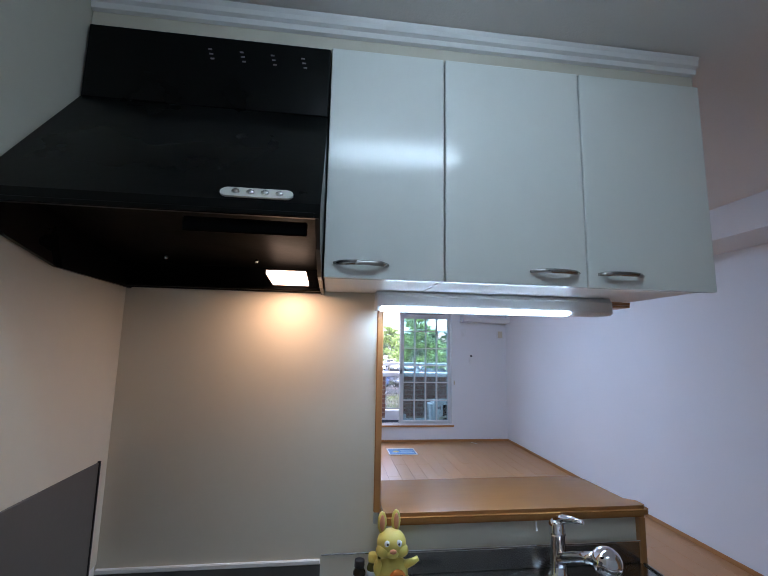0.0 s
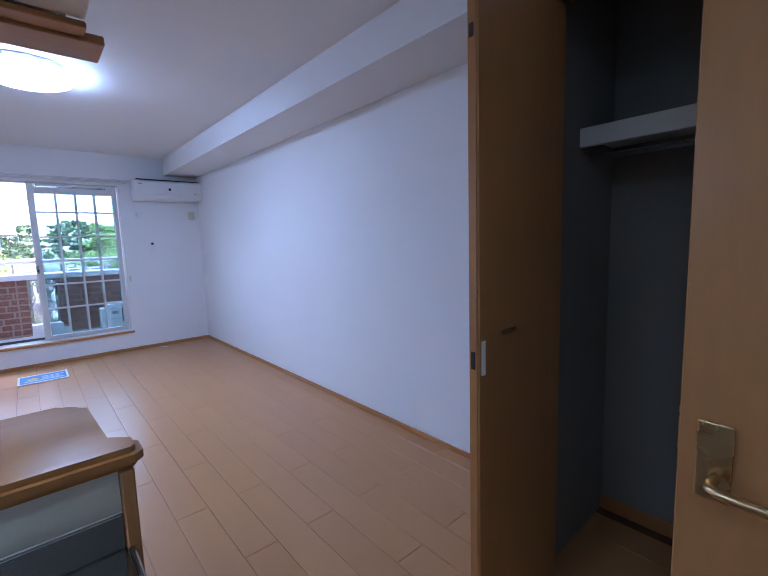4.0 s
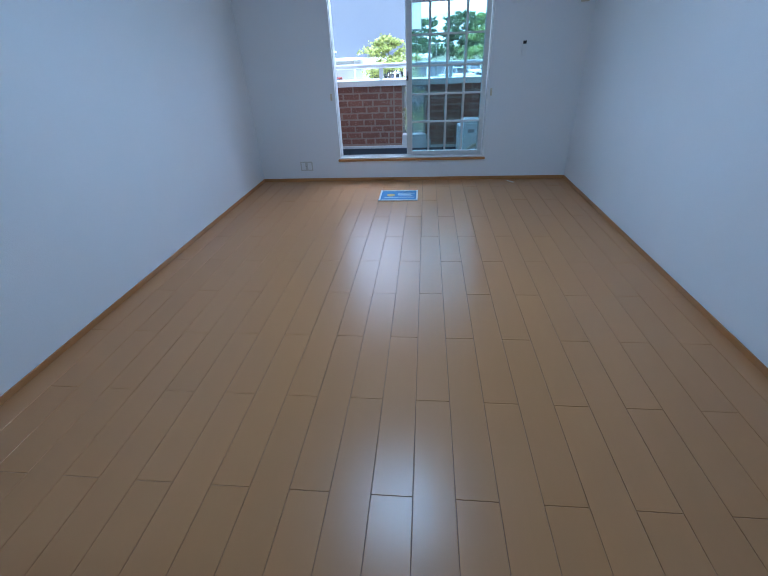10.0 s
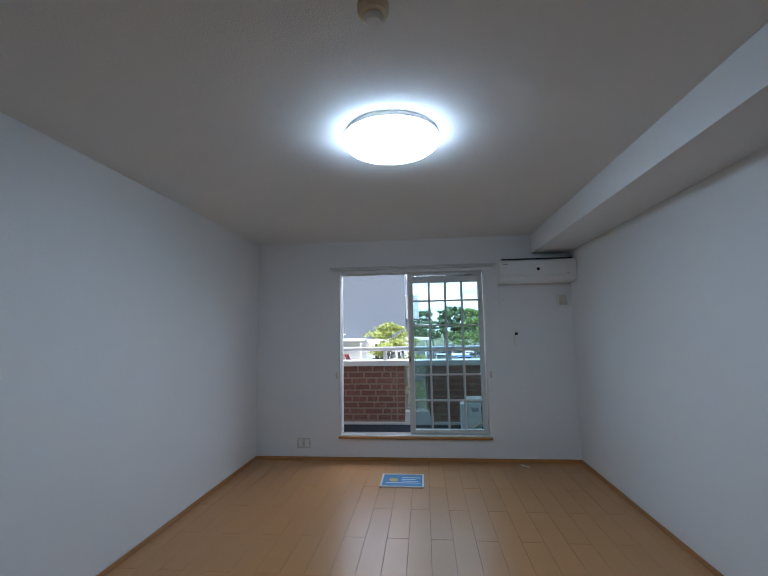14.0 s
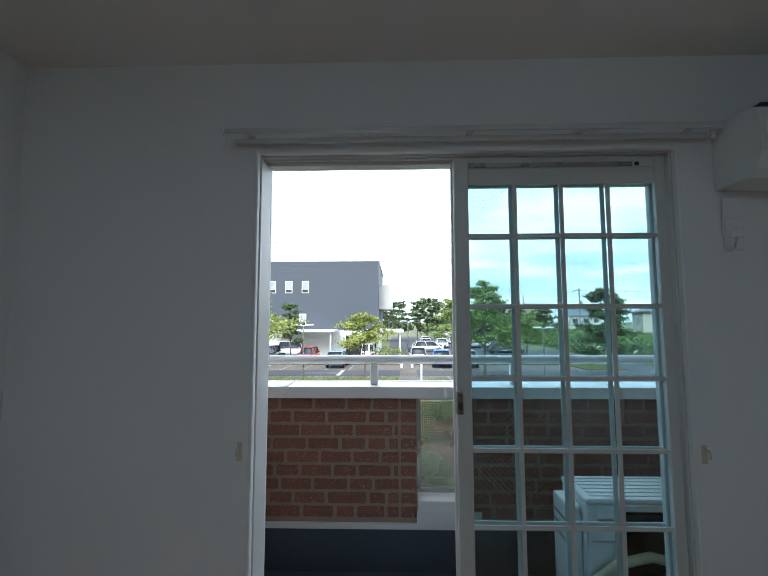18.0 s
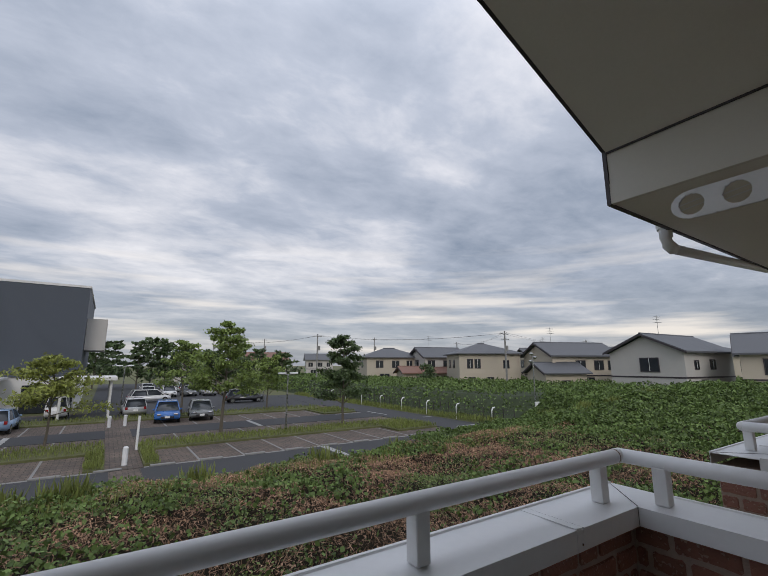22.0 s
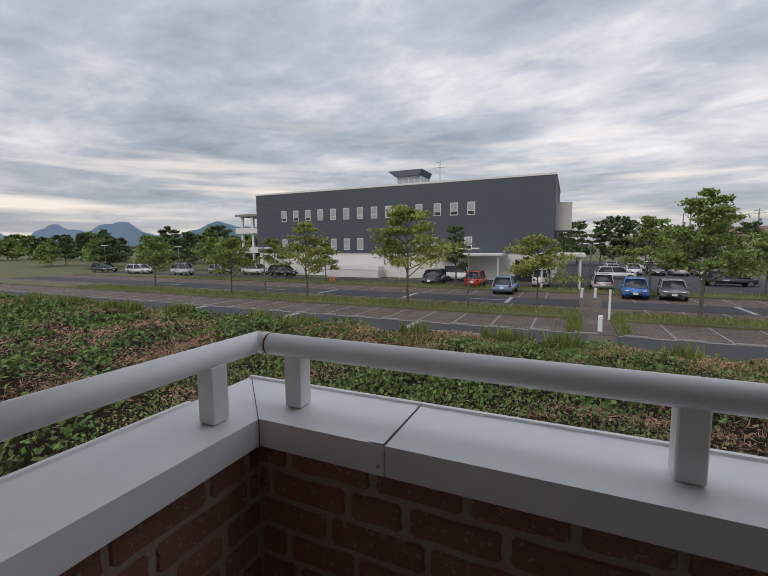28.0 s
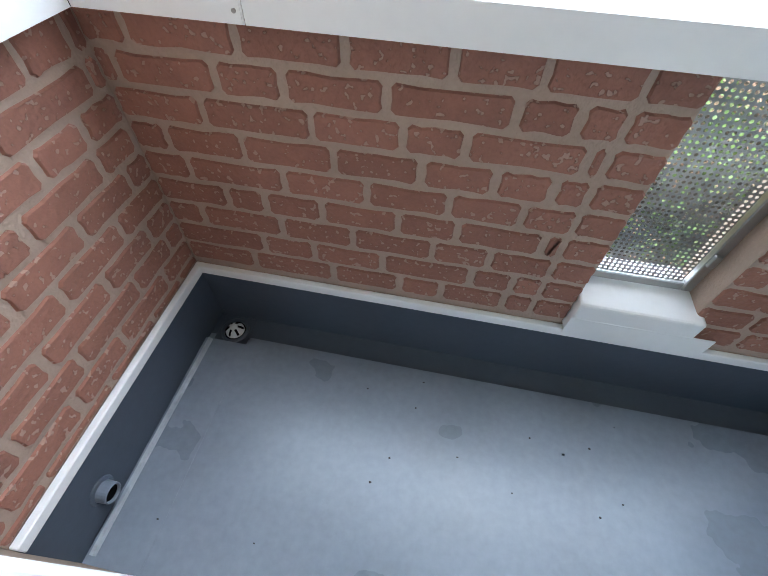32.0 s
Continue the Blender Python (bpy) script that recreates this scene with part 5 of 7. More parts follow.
pf = front_parapet(BX0, BX1, PX0, PX1, "parapet_front")
pl = structure("parapet_left", box(BX0 - PT, BX0 - 0.002, YO + 0.031, BY + 0.0015, -0.6, 0.914), M_MORTAR, "brown-red brick-clad balcony side parapet", "parapet")
pr = structure("parapet_right", box(BX1 + 0.002, BX1 + PT, YO + 0.031, BY + 0.0015, -0.6, 0.914), M_MORTAR, "brown-red brick-clad balcony side parapet", "parapet")
brick_face(pf, (BX0, BY + 0.002, 0), 0, BX1 - BX0, 0.166, 0.913, 3, (PX0 - BX0, PX1 - BX0, 0.16, 0.92), FRONT_JOINTS)
brick_face(pl, (BX0 - 0.002, YO + 0.032, 0), 90, BY - YO - 0.034, 0.166, 0.913, 5, None, SIDE_JOINTS, 0.0775, 0.094)
brick_face(pr, (BX1 + 0.002, BY - 0.002, 0), -90, BY - YO - 0.034, 0.166, 0.913, 7)
brick_face(pf, (PX1, BY + 0.0035, 0), -90 + 180, 0.12, 0.35, 0.913, 9)


def cap_rail(dx, tag):
    """White metal coping with its handrail; returns nothing."""
    x0, x1 = BX0 + dx, BX1 + dx
    cp = thing("coping", "white coated metal coping with visible joints" + tag, "coping")
    ci, co, zt, zf = 0.05, 0.19, 0.985, 0.915
    def strip(a, c2):
        return prism([(BY - ci, zf), (BY - ci + 0.003, zf), (BY - ci + 0.003, zt - 0.006), (BY + co - 0.003, zt - 0.004), (BY + co - 0.003, zf), (BY + co, zf), (BY + co, zt + 0.006), (BY + co - 0.012, zt + 0.006), (BY + co - 0.016, zt), (BY - ci, zt - 0.002)], "x", a, c2)
    part("front_sheet", strip(x0 + ci - 0.24, -2.716 + dx), M_SHEET, cp)
    part("front_sheet", strip(-2.714 + dx, -0.672 + dx), M_SHEET, cp)
    part("front_sheet", strip(-0.670 + dx, x1 - ci + 0.24), M_SHEET, cp)
    for sgn, xe in ((-1, x0), (1, x1)):
        xi, xo = xe - sgn * ci, xe + sgn * co
        b = prism([(xi, zf), (xi + sgn * 0.003, zf), (xi + sgn * 0.003, zt - 0.006), (xo - sgn * 0.003, zt - 0.004), (xo - sgn * 0.003, zf), (xo, zf), (xo, zt + 0.006), (xo - sgn * 0.012, zt + 0.006), (xo - sgn * 0.016, zt), (xi, zt - 0.002)], "y", YO + 0.031, BY - ci - 0.0008)
        part("side_sheet", b, M_SHEET, cp)
    for sgn, xe in ((-1, x0), (1, x1)):
        xi, xo = xe - sgn * ci, xe + sgn * co
        part("mitre_joint", prism([(xi, BY - ci), (xi + sgn * 0.003, BY - ci), (xo, BY + co - 0.003), (xo, BY + co)], "z", zt - 0.001, zt + 0.0012), M_TRIMDK, cp)
        part("corner_joint", box(xi - 0.0012, xi + 0.0012, BY - ci - 0.0014, BY - ci - 0.0002, zf + 0.001, zt - 0.002), M_TRIMDK, cp)
    for x in (-2.715 + dx, -0.671 + dx):
        part("joint_gap", box(x - 0.003, x - 0.0005, BY - ci - 0.0012, BY + co - 0.018, zt - 0.001, zt + 0.0008), M_TRIMDK, cp)
        j = part("joint_cover", box(x - 0.040, x - 0.0035, BY - ci - 0.0022, BY - ci - 0.0004, zf + 0.001, zt - 0.004), M_SHEET, cp)
        part("joint_top", box(x - 0.040, x - 0.0035, BY - ci, BY + co - 0.018, zt + 0.0004, zt + 0.0016), M_SHEET, cp)
        part("screw", cyl((x - 0.014, BY - ci - 0.0024, zf + 0.022), (x - 0.014, BY - ci - 0.0045, zf + 0.022), 0.004, seg=10), M_SATIN, j)
    hr = thing("handrail", "white round metal handrail on square posts" + tag, "handrail")
    RY, RZ = BY + 0.050, 1.143
    xl, xr = x0 - 0.035, x1 + 0.045
    part("rail", cyl((xl, RY, RZ), (xr, RY, RZ), 0.0285, seg=24), M_SHEET, hr, "", True)
    for xe in (xl, xr):
        part("side_rail", cyl((xe, YO + 0.032, RZ), (xe, RY, RZ), 0.0285, seg=24), M_SHEET, hr, "", True)
        el2 = part("elbow", ball((xe, RY, RZ), 0.0292, 0.0292, 0.0292, sub=3), M_SHEET, hr, "", True)
        s = 1 if xe == xl else -1
        part("joint_stain", cyl((xe + s * 0.0425, RY, RZ), (xe + s * 0.047, RY, RZ), 0.0290, seg=24), M_RUST, el2, "rust-brown joint line", True)
        part("sleeve", cyl((xe + s * 0.02, RY, RZ), (xe + s * 0.042, RY, RZ), 0.0297, seg=24), M_SHEET, el2, "", True)
    for x in (-3.012 + dx, -2.175 + dx, -1.285 + dx, -0.365 + dx):
        p = part("post", box(x - 0.024, x + 0.024, RY - 0.017, RY + 0.033, 0.986, RZ - 0.02, 0.003), M_SHEET, hr)
    for xe in (xl, xr):
        for y in (0.915, 0.35):
            part("post", box(xe - 0.024, xe + 0.024, y - 0.025, y + 0.025, 0.986, RZ - 0.02, 0.003), M_SHEET, hr)


cap_rail(0, "")
cap_rail(4.42, " on the neighbouring balcony")
# neighbouring balcony
nbp = front_parapet(BX0 + 4.42, BX1 + 4.42, PX0 + 4.42, PX1 + 4.42, "parapet_neighbour")
b = box(BX0 + 4.42 - PT, BX0 + 4.42 - 0.002, YO + 0.031, BY + 0.0015, -0.6, 0.914)
nbl = structure("parapet_neighbour_side", b, M_MORTAR, "brown-red brick-clad side of the neighbouring balcony", "parapet")
brick_face(nbl, (BX0 + 4.42 - PT - 0.0005, BY + PT, 0), -90, BY + PT - YO - 0.034, 0.166, 0.913, 11)
brick_face(nbp, (BX0 + 4.42, BY + 0.002, 0), 0, 1.0, 0.5, 0.913, 13)

# perforated screen in the opening
ps = thing("perforated_screen", "galvanised perforated metal screen in parapet opening", "screen")
py = BY + 0.085
part("screen_frame", frame_bars(PX0 + 0.002, PX1 - 0.002, 0.310, PZ1 - 0.002, py - 0.012, py + 0.012, 0.028), M_SATIN, ps)
b = bmesh.new()
gx0, gx1, gz0, gz1 = PX0 + 0.03, PX1 - 0.03, 0.338, PZ1 - 0.03
st2 = 0.0135
nx, nz = int((gx1 - gx0) / st2), int((gz1 - gz0) / st2)
hw = st2 / 2
for i in range(nx):
    for j in range(nz):
        cx, cz = gx0 + (i + 0.5) * st2, gz0 + (j + 0.5) * st2
        o4 = [b.verts.new((cx + a, py, cz + c2)) for a, c2 in ((-hw, -hw), (hw, -hw), (hw, hw), (-hw, hw))]
        rr = 0.0044
        i4 = [b.verts.new((cx + rr * math.cos(radians(a)), py, cz + rr * math.sin(radians(a)))) for a in (-135, -45, 45, 135)]
        i8 = []
        for k, a in enumerate((-135, -45, 45, 135)):
            i8.append(i4[k])
            i8.append(b.verts.new((cx + rr * math.cos(radians(a + 45)), py, cz + rr * math.sin(radians(a + 45)))))
        for k in range(4):
            b.faces.new((o4[k], o4[(k + 1) % 4], i8[(2 * k + 2) % 8], i8[2 * k + 1], i8[2 * k]))
tagged(part("sheet", b, M_SATIN, ps, "sheet with round holes"), kind="stuff")
part("base_cap", box(PX0 + 0.001, PX1 + 0.02, BY - 0.035, BY + PT + 0.01, 0.166, 0.305, 0.008, 2), M_SHEET, ps, "white metal base block")
part("base_flange", box(PX0 - 0.003, PX1 + 0.075, BY - 0.036, BY - 0.0355 + 0.002, 0.166, 0.245), M_SHEET, ps)
part("latch", box(PX1 - 0.03, PX1 - 0.012, py - 0.024, py - 0.0125, 0.42, 0.46, 0.002), M_SATIN, ps)

dr = thing("floor_drain", "round dark drain with a white finned strainer", "drain")
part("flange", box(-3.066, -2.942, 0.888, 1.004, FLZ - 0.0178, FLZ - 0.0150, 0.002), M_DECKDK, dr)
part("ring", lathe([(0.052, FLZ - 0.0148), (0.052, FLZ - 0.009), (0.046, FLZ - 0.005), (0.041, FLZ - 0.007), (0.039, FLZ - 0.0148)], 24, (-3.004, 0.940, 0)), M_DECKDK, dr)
part("well", lathe([(0.0385, FLZ - 0.0147), (0.001, FLZ - 0.0143)], 24, (-3.004, 0.940, 0)), M_BLACKIN, dr)
st2 = part("strainer", lathe([(0.034, FLZ - 0.0140), (0.034, FLZ - 0.010), (0.024, FLZ + 0.004), (0.012, FLZ + 0.014), (0.001, FLZ + 0.016)], 20, (-3.004, 0.940, 0)), M_PLASTIC, dr, "white ribbed strainer dome")
for k in range(6):
    a = 2 * math.pi * (k + 0.3) / 6
    ca, sa = math.cos(a), math.sin(a)
    part("slot", tube([(-3.004 + 0.0315 * ca, 0.940 + 0.0315 * sa, FLZ - 0.006), (-3.004 + 0.0245 * ca, 0.940 + 0.0245 * sa, FLZ + 0.0045), (-3.004 + 0.015 * ca, 0.940 + 0.015 * sa, FLZ + 0.0125)], 0.0042, 6), M_BLACKIN, st2)
ov = thing("overflow_pipe", "grey overflow pipe stub with a dark mouth", "pipe")
part("pipe", lathe([(0.032, 0.0), (0.029, 0.004), (0.0275, 0.034), (0.025, 0.036), (0.023, 0.033), (0.022, 0.004)], 24), M_DECK, ov)
part("hole", lathe([(0.0224, 0.027), (0.001, 0.0272)], 20), M_BLACKIN, ov)
part("collar", lathe([(0.040, 0.0), (0.038, 0.004), (0.0325, 0.006)], 24), M_DECKDK, ov)
ov.matrix_world = pose(BX0 + 0.0125, 0.342, -0.010, 0, 90, 0)
rg = random.Random(2)
for k in range(16):
    t = thing("debris", "small dark grit on the balcony floor", "debris", "grit on the balcony floor")
    x, y = rg.uniform(-3.0, -1.6), rg.uniform(0.3, 0.87)
    part("crumb", ball((x, y, FLZ + 0.002), rg.uniform(0.002, 0.006), rg.uniform(0.002, 0.004), 0.0022, sub=1), M_DARK, t)

# outdoor unit
ou = thing("outdoor_unit", "pale grey outdoor air conditioning unit with hose", "outdoor unit", at=(-0.93, 0.62, FLZ))
part("lid", box(-0.205, 0.515, -0.15, 0.15, 0.6105, 0.640, 0.010, 2), M_SHEET, ou)
for k in range(6):
    part("lid_rib", box(-0.17, 0.48, -0.125 + 0.045 * k, -0.100 + 0.045 * k, 0.6405, 0.646, 0.002), M_SHEET, ou)
fp = part("service_panel", box(-0.20, -0.035, -0.145, 0.145, 0.06, 0.610, 0.012, 2), M_SHEET, ou, "pale side casing with recessed handle")
part("handle_recess", box(-0.15, -0.07, -0.1485, -0.1455, 0.505, 0.545, 0.004, 2), M_RUBBER, fp)
part("panel_groove", box(-0.185, -0.045, -0.1470, -0.1455, 0.44, 0.445), M_RUBBER, fp)
part("casing", box(-0.0345, 0.51, -0.105, 0.145, 0.06, 0.610, 0.006), M_BLACKIN, ou, "dark coil compartment")
part("top_rim", box(-0.0345, 0.51, -0.145, -0.1055, 0.575, 0.610, 0.006), M_SHEET, ou)
part("bottom_rim", box(-0.0345, 0.51, -0.145, -0.1055, 0.06, 0.10, 0.006), M_SHEET, ou)
part("corner_post", box(0.48, 0.51, -0.145, -0.1055, 0.1005, 0.5745, 0.006), M_SHEET, ou)
for k in range(15):
    part("guard_bar", cyl((-0.034, -0.135, 0.118 + 0.031 * k), (0.4795, -0.135, 0.118 + 0.031 * k), 0.0022, seg=6), M_DARK, ou)
sv = part("valve_cover", box(-0.27, -0.2005, -0.10, 0.10, 0.08, 0.585, 0.014, 2), M_SHEET, ou, "pale ridged valve cover")
for k in range(3):
    part("cover_slot", box(-0.2735, -0.2705, -0.07, 0.07, 0.40 + 0.05 * k, 0.415 + 0.05 * k), M_RUBBER, sv)
for y in (-0.1, 0.1):
    part("foot", box(-0.15, 0.45, y - 0.02, y + 0.02, 0.0, 0.0595, 0.003), M_DARK, ou)
part("hose", tube([(-0.29, -0.17, 0.02), (-0.27, -0.17, 0.15), (-0.20, -0.175, 0.27), (-0.08, -0.18, 0.36), (0.07, -0.18, 0.395), (0.22, -0.18, 0.36), (0.35, -0.175, 0.26), (0.43, -0.17, 0.14), (0.46, -0.17, 0.02)], 0.022, 12), M_IVORY, ou, "cream insulated hose", True)
part("drain_hose", tube([(-0.02, -0.17, 0.05), (-0.06, -0.25, 0.02), (-0.22, -0.28, 0.014), (-0.40, -0.20, 0.014)], 0.010, 8), M_IVORY, ou, "", True)

# ---- eave, gable soffit and laundry arms ----
EY, EL, ER, ZL, ZG, ZA = 1.05, -3.36, -0.075, 2.295, 2.56, 3.34
xm = (EL + ER) / 2
b = prism([(EL, ZG), (xm, ZA), (ER, ZG), (ER, ZG + 0.1), (xm, ZA + 0.1), (EL, ZG + 0.1)], "y", YO + 0.031, EY)
structure("gable_soffit", b, M_SOFFIT, "sloping grey-beige soffit under the gable", "soffit")
b = box(EL - 0.86, EL, YO + 0.031, EY, ZL, ZL + 0.1)
structure("soffit_left", b, M_SOFFIT, "flat grey-beige soffit", "soffit")
structure("soffit_right", box(ER, ER + 2.6, YO + 0.031, EY, ZL, ZL + 0.1), M_SOFFIT, "flat grey-beige soffit", "soffit")
structure("step_left", box(EL - 0.02, EL - 0.001, YO + 0.031, EY, ZL + 0.101, ZG + 0.09), M_SOFFITL, "pale step panel of the soffit", "soffit")
structure("step_right", box(ER + 0.001, ER + 0.02, YO + 0.031, EY, ZL + 0.101, ZG + 0.09), M_SOFFITL, "pale step panel of the soffit", "soffit")
b = box(EL - 0.02, EL + 0.004, YO + 0.031, EY, ZL - 0.004, ZL + 0.10)
box(ER - 0.004, ER + 0.02, YO + 0.031, EY, ZL - 0.004, ZL + 0.10, bm=b)
structure("step_edge", b, M_SOFFITL, "pale soffit edge strip", "soffit")
b = prism([(EL - 0.02, ZG), (xm, ZA + 0.005), (ER + 0.02, ZG), (ER + 0.02, ZG + 0.14), (xm, ZA + 0.15), (EL - 0.02, ZG + 0.14)], "y", EY + 0.001, EY + 0.022)
structure("barge_board", b, M_TRIMDK, "dark barge board along the gable", "trim")
b = box(EL - 0.88, EL + 0.006, EY + 0.001, EY + 0.02, ZL - 0.008, ZL + 0.30)
box(ER - 0.006, ER + 2.62, EY + 0.001, EY + 0.02, ZL - 0.008, ZL + 0.30, bm=b)
structure("fascia", b, M_TRIMDK, "dark weathered fascia edge", "trim")
b = prism([(EL - 0.9, ZG + 0.145), (xm, ZA + 0.16), (ER + 2.7, ZG + 0.145), (ER + 2.7, ZG + 0.3), (xm, ZA + 0.5), (EL - 0.9, ZG + 0.3)], "y", -9, EY + 0.06)
structure("roof", b, M_TILE, "grey house roof", "roof")
b = box(ER - 0.010, ER - 0.0005, YO + 0.031, EY - 0.001, ZG - 0.006, ZG + 0.002)
box(EL + 0.0005, EL + 0.010, YO + 0.031, EY - 0.001, ZG - 0.006, ZG + 0.002, bm=b)
structure("soffit_joint", b, M_TRIMDK, "dark joint between soffit boards", "trim")
vt = thing("soffit_vent", "small white louvre vent in the soffit", "vent")
part("louvre_frame", box(-0.09, 0.09, -0.06, 0.06, -0.006, -0.0005, 0.002), M_SHEET, vt)
for k in range(5):
    part("slat", box(-0.075, 0.075, -0.045 + 0.02 * k, -0.035 + 0.02 * k, -0.009, -0.0062), M_DARK, vt)
vt.matrix_world = pose(-0.80, 0.62, ZG + (ER + 0.80) * (ZA - ZG) / (ER - xm) - 0.001, 0, math.degrees(math.atan2(ZA - ZG, ER - xm)), 0)


def laundry_arm(x, y1, z=2.12):
    t = thing("laundry_arm", "white metal laundry pole arm with round holes", "laundry arm", "laundry arms")
    y0, h = YO + 0.035, 0.055
    L = y1 - y0
    b = bmesh.new()
    n = max(4, int(L / 0.125))
    seg = 16
    for k in range(n):
        cy = y0 + L * (k + 0.5) / n
        hwid = L / n / 2
        for sx in (-0.006, 0.006):
            outer, innr = [], []
            for q in range(seg):
                a = 2 * math.pi * q / seg
                cx2, cz2 = math.cos(a), math.sin(a)
                s = 1 / max(abs(cx2), abs(cz2))
                if k == n - 1 and cx2 > 0:
                    s = 1.0
                outer.append(b.verts.new((x + sx, cy + cx2 * s * hwid, z + cz2 * s * h)))
                innr.append(b.verts.new((x + sx, cy + cx2 * 0.042, z + cz2 * 0.042)))
            for q in range(seg):
                f = (outer[q], outer[(q + 1) % seg], innr[(q + 1) % seg], innr[q])
                b.faces.new(f)
        b.verts.ensure_lookup_table()
        m0 = len(b.verts) - 4 * seg
        for q in range(seg):
            i1, i2 = m0 + seg + q, m0 + seg + (q + 1) % seg
            b.faces.new((b.verts[i1], b.verts[i2], b.verts[i2 + 2 * seg], b.verts[i1 + 2 * seg]))
            b.verts.ensure_lookup_table()
            i1, i2 = m0 + q, m0 + (q + 1) % seg
            b.faces.new((b.verts[i1], b.verts[i2], b.verts[i2 + 2 * seg], b.verts[i1 + 2 * seg]))
    part("arm", b, M_SHEET, t)
    part("wall_plate", box(x - 0.03, x + 0.03, y0 - 0.003, y0 + 0.004, z - 0.12, z + 0.09, 0.002), M_SHEET, t)


laundry_arm(-0.26, 0.74)
laundry_arm(-3.03, 0.91, 2.225)
gp2 = thing("gutter_pipe", "white gutter elbow and pipe under the eave", "gutter")
part("elbow", tube([(0.60, 1.09, 2.34), (0.60, 1.09, 2.25), (0.62, 1.09, 2.21), (0.68, 1.09, 2.195)], 0.034, 14), M_SHEET, gp2, "", True)
part("pipe", tube([(0.68, 1.09, 2.195), (1.4, 1.09, 2.24), (2.5, 1.09, 2.31)], 0.030, 14), M_SHEET, gp2, "", True)
part("collar", lathe([(0.042, 2.30), (0.046, 2.33), (0.046, 2.38)], 16, (0.60, 1.09, 0)), M_SHEET, gp2)

# ---- outside: ground, roads, bank ----
G = -2.8
structure("ground", box(-1500, 1500, -300, 2500, G - 1.0, G - 0.06), M_GRASS, "flat grassy land reaching the horizon", "ground")
structure("parking_ground", box(-75, 18.1, 16.0, 47.5, G - 0.055, G - 0.02), M_PAVER, "brown-grey interlocking paver parking", "pavement")


def strip(name, x0, x1, y0, y1, dz, material, label, cat2):
    return structure(name, box(x0, x1, y0, y1, G - 0.05, G + dz), material, label, cat2)


strip("road_near", -75, 21.7, 14.0, 21.28, 0.0, M_ASPHALT, "dark asphalt access road", "road")
strip("road_middle", -75, 18.2, 30.7, 34.2, 0.0, M_ASPHALT, "dark asphalt parking lane", "road")
strip("road_side", 18.2, 21.7, 21.285, 60, 0.004, M_ASPHALT, "dark asphalt side road", "road")
strip("road_back", -75, 18.2, 42.5, 46.5, 0.0, M_ASPHALT, "dark asphalt rear lane", "road")
strip("road_rear", -3, 18.19, 46.55, 115, 0.0, M_ASPHALT, "dark asphalt rear parking ground", "road")
strip("crossing", -1.52, -0.39, 15.6, 21.27, 0.006, M_PAVER, "pale paved crossing over the access road", "path")
strip("path", -1.65, -0.25, 21.3, 42.0, 0.02, M_PAVER, "narrow brown paver footpath across the parking", "path")
for i, (x0, x1, y0, y1) in enumerate(((-75, -1.66, 25.4, 28.0), (-0.24, 17.9, 25.4, 27.8), (-75, -1.66, 38.9, 42.0), (-0.24, 16.4, 38.8, 41.6), (-2.4, -1.66, 21.5, 25.39), (-0.24, 0.4, 21.5, 25.39), (14.6, 17.9, 34.6, 38.79), (14.6, 18.0, 23.2, 25.39))):
    strip("lawn_%d" % (i + 1), x0, x1, y0, y1, 0.08, M_GRASS, "weedy grass strip between parking rows", "grass")
b = bmesh.new()
x = -2.05 - 33 * 2.03
while x < 17:
    box(x, x + 1.0, 21.3, 21.48, G - 0.02, G + 0.07, 0.02, bm=b)
    box(x + 1.01, x + 2.02, 21.3, 21.48, G - 0.02, G + 0.005, 0.01, bm=b)
    x += 2.03
tagged(finish("kerb_stones", b, M_CONC), "pale concrete kerb stones along the road", "kerb", kind="structure")
b = bmesh.new()
for y0, y1 in ((21.5, 25.38), (28.0, 30.66), (34.25, 38.6)):
    for k in range(-34, 9):
        x = 2.03 * k - 0.04
        if not (-2.7 < x < 0.5) and x < 14.5:
            box(x, x + 0.10, y0, y1, G - 0.019, G - 0.012, bm=b)
tagged(finish("bay_lines", b, M_CONC), "pale grey paver lines between the parking bays", "road marking", kind="structure")
b = bmesh.new()
for x0, x1, y in ((-8.9, -5.8, 19.3), (-27, -24, 19.3), (-30, -27.6, 32.2), (-9.5, -6.35, 32.2), (-45, -42, 32.2), (15.4, 18.0, 33.9), (19.3, 21.6, 22.5)):
    box(x0, x1, y, y + 0.15, G + 0.001, G + 0.010, bm=b)
for x0 in (8.0, -10.1, -18.1, -26.1):
    box(x0, x0 + 0.38, 15.6, 21.27, G + 0.001, G + 0.008, bm=b)
for x0 in (7.6, -6.7, -14.8, -23.0):
    box(x0, x0 + 0.30, 30.71, 34.19, G + 0.001, G + 0.008, bm=b)
box(19.0, 19.14, 31.2, 34.4, G + 0.005, G + 0.012, bm=b)
box(18.6, 18.99, 33.0, 33.14, G + 0.005, G + 0.012, bm=b)
box(20.6, 21.6, 28.0, 28.14, G + 0.005, G + 0.012, bm=b)
tagged(finish("road_markings", b, M_LINE), "worn white road and parking bay lines", "road marking", kind="structure")
wp = thing("white_post", "slim white reflective post by the path", "post", at=(-0.33, 25.3, G))
part("pole", cyl((0, 0, 0.08), (0, 0, 1.75), 0.06, seg=12), M_SHEET, wp)
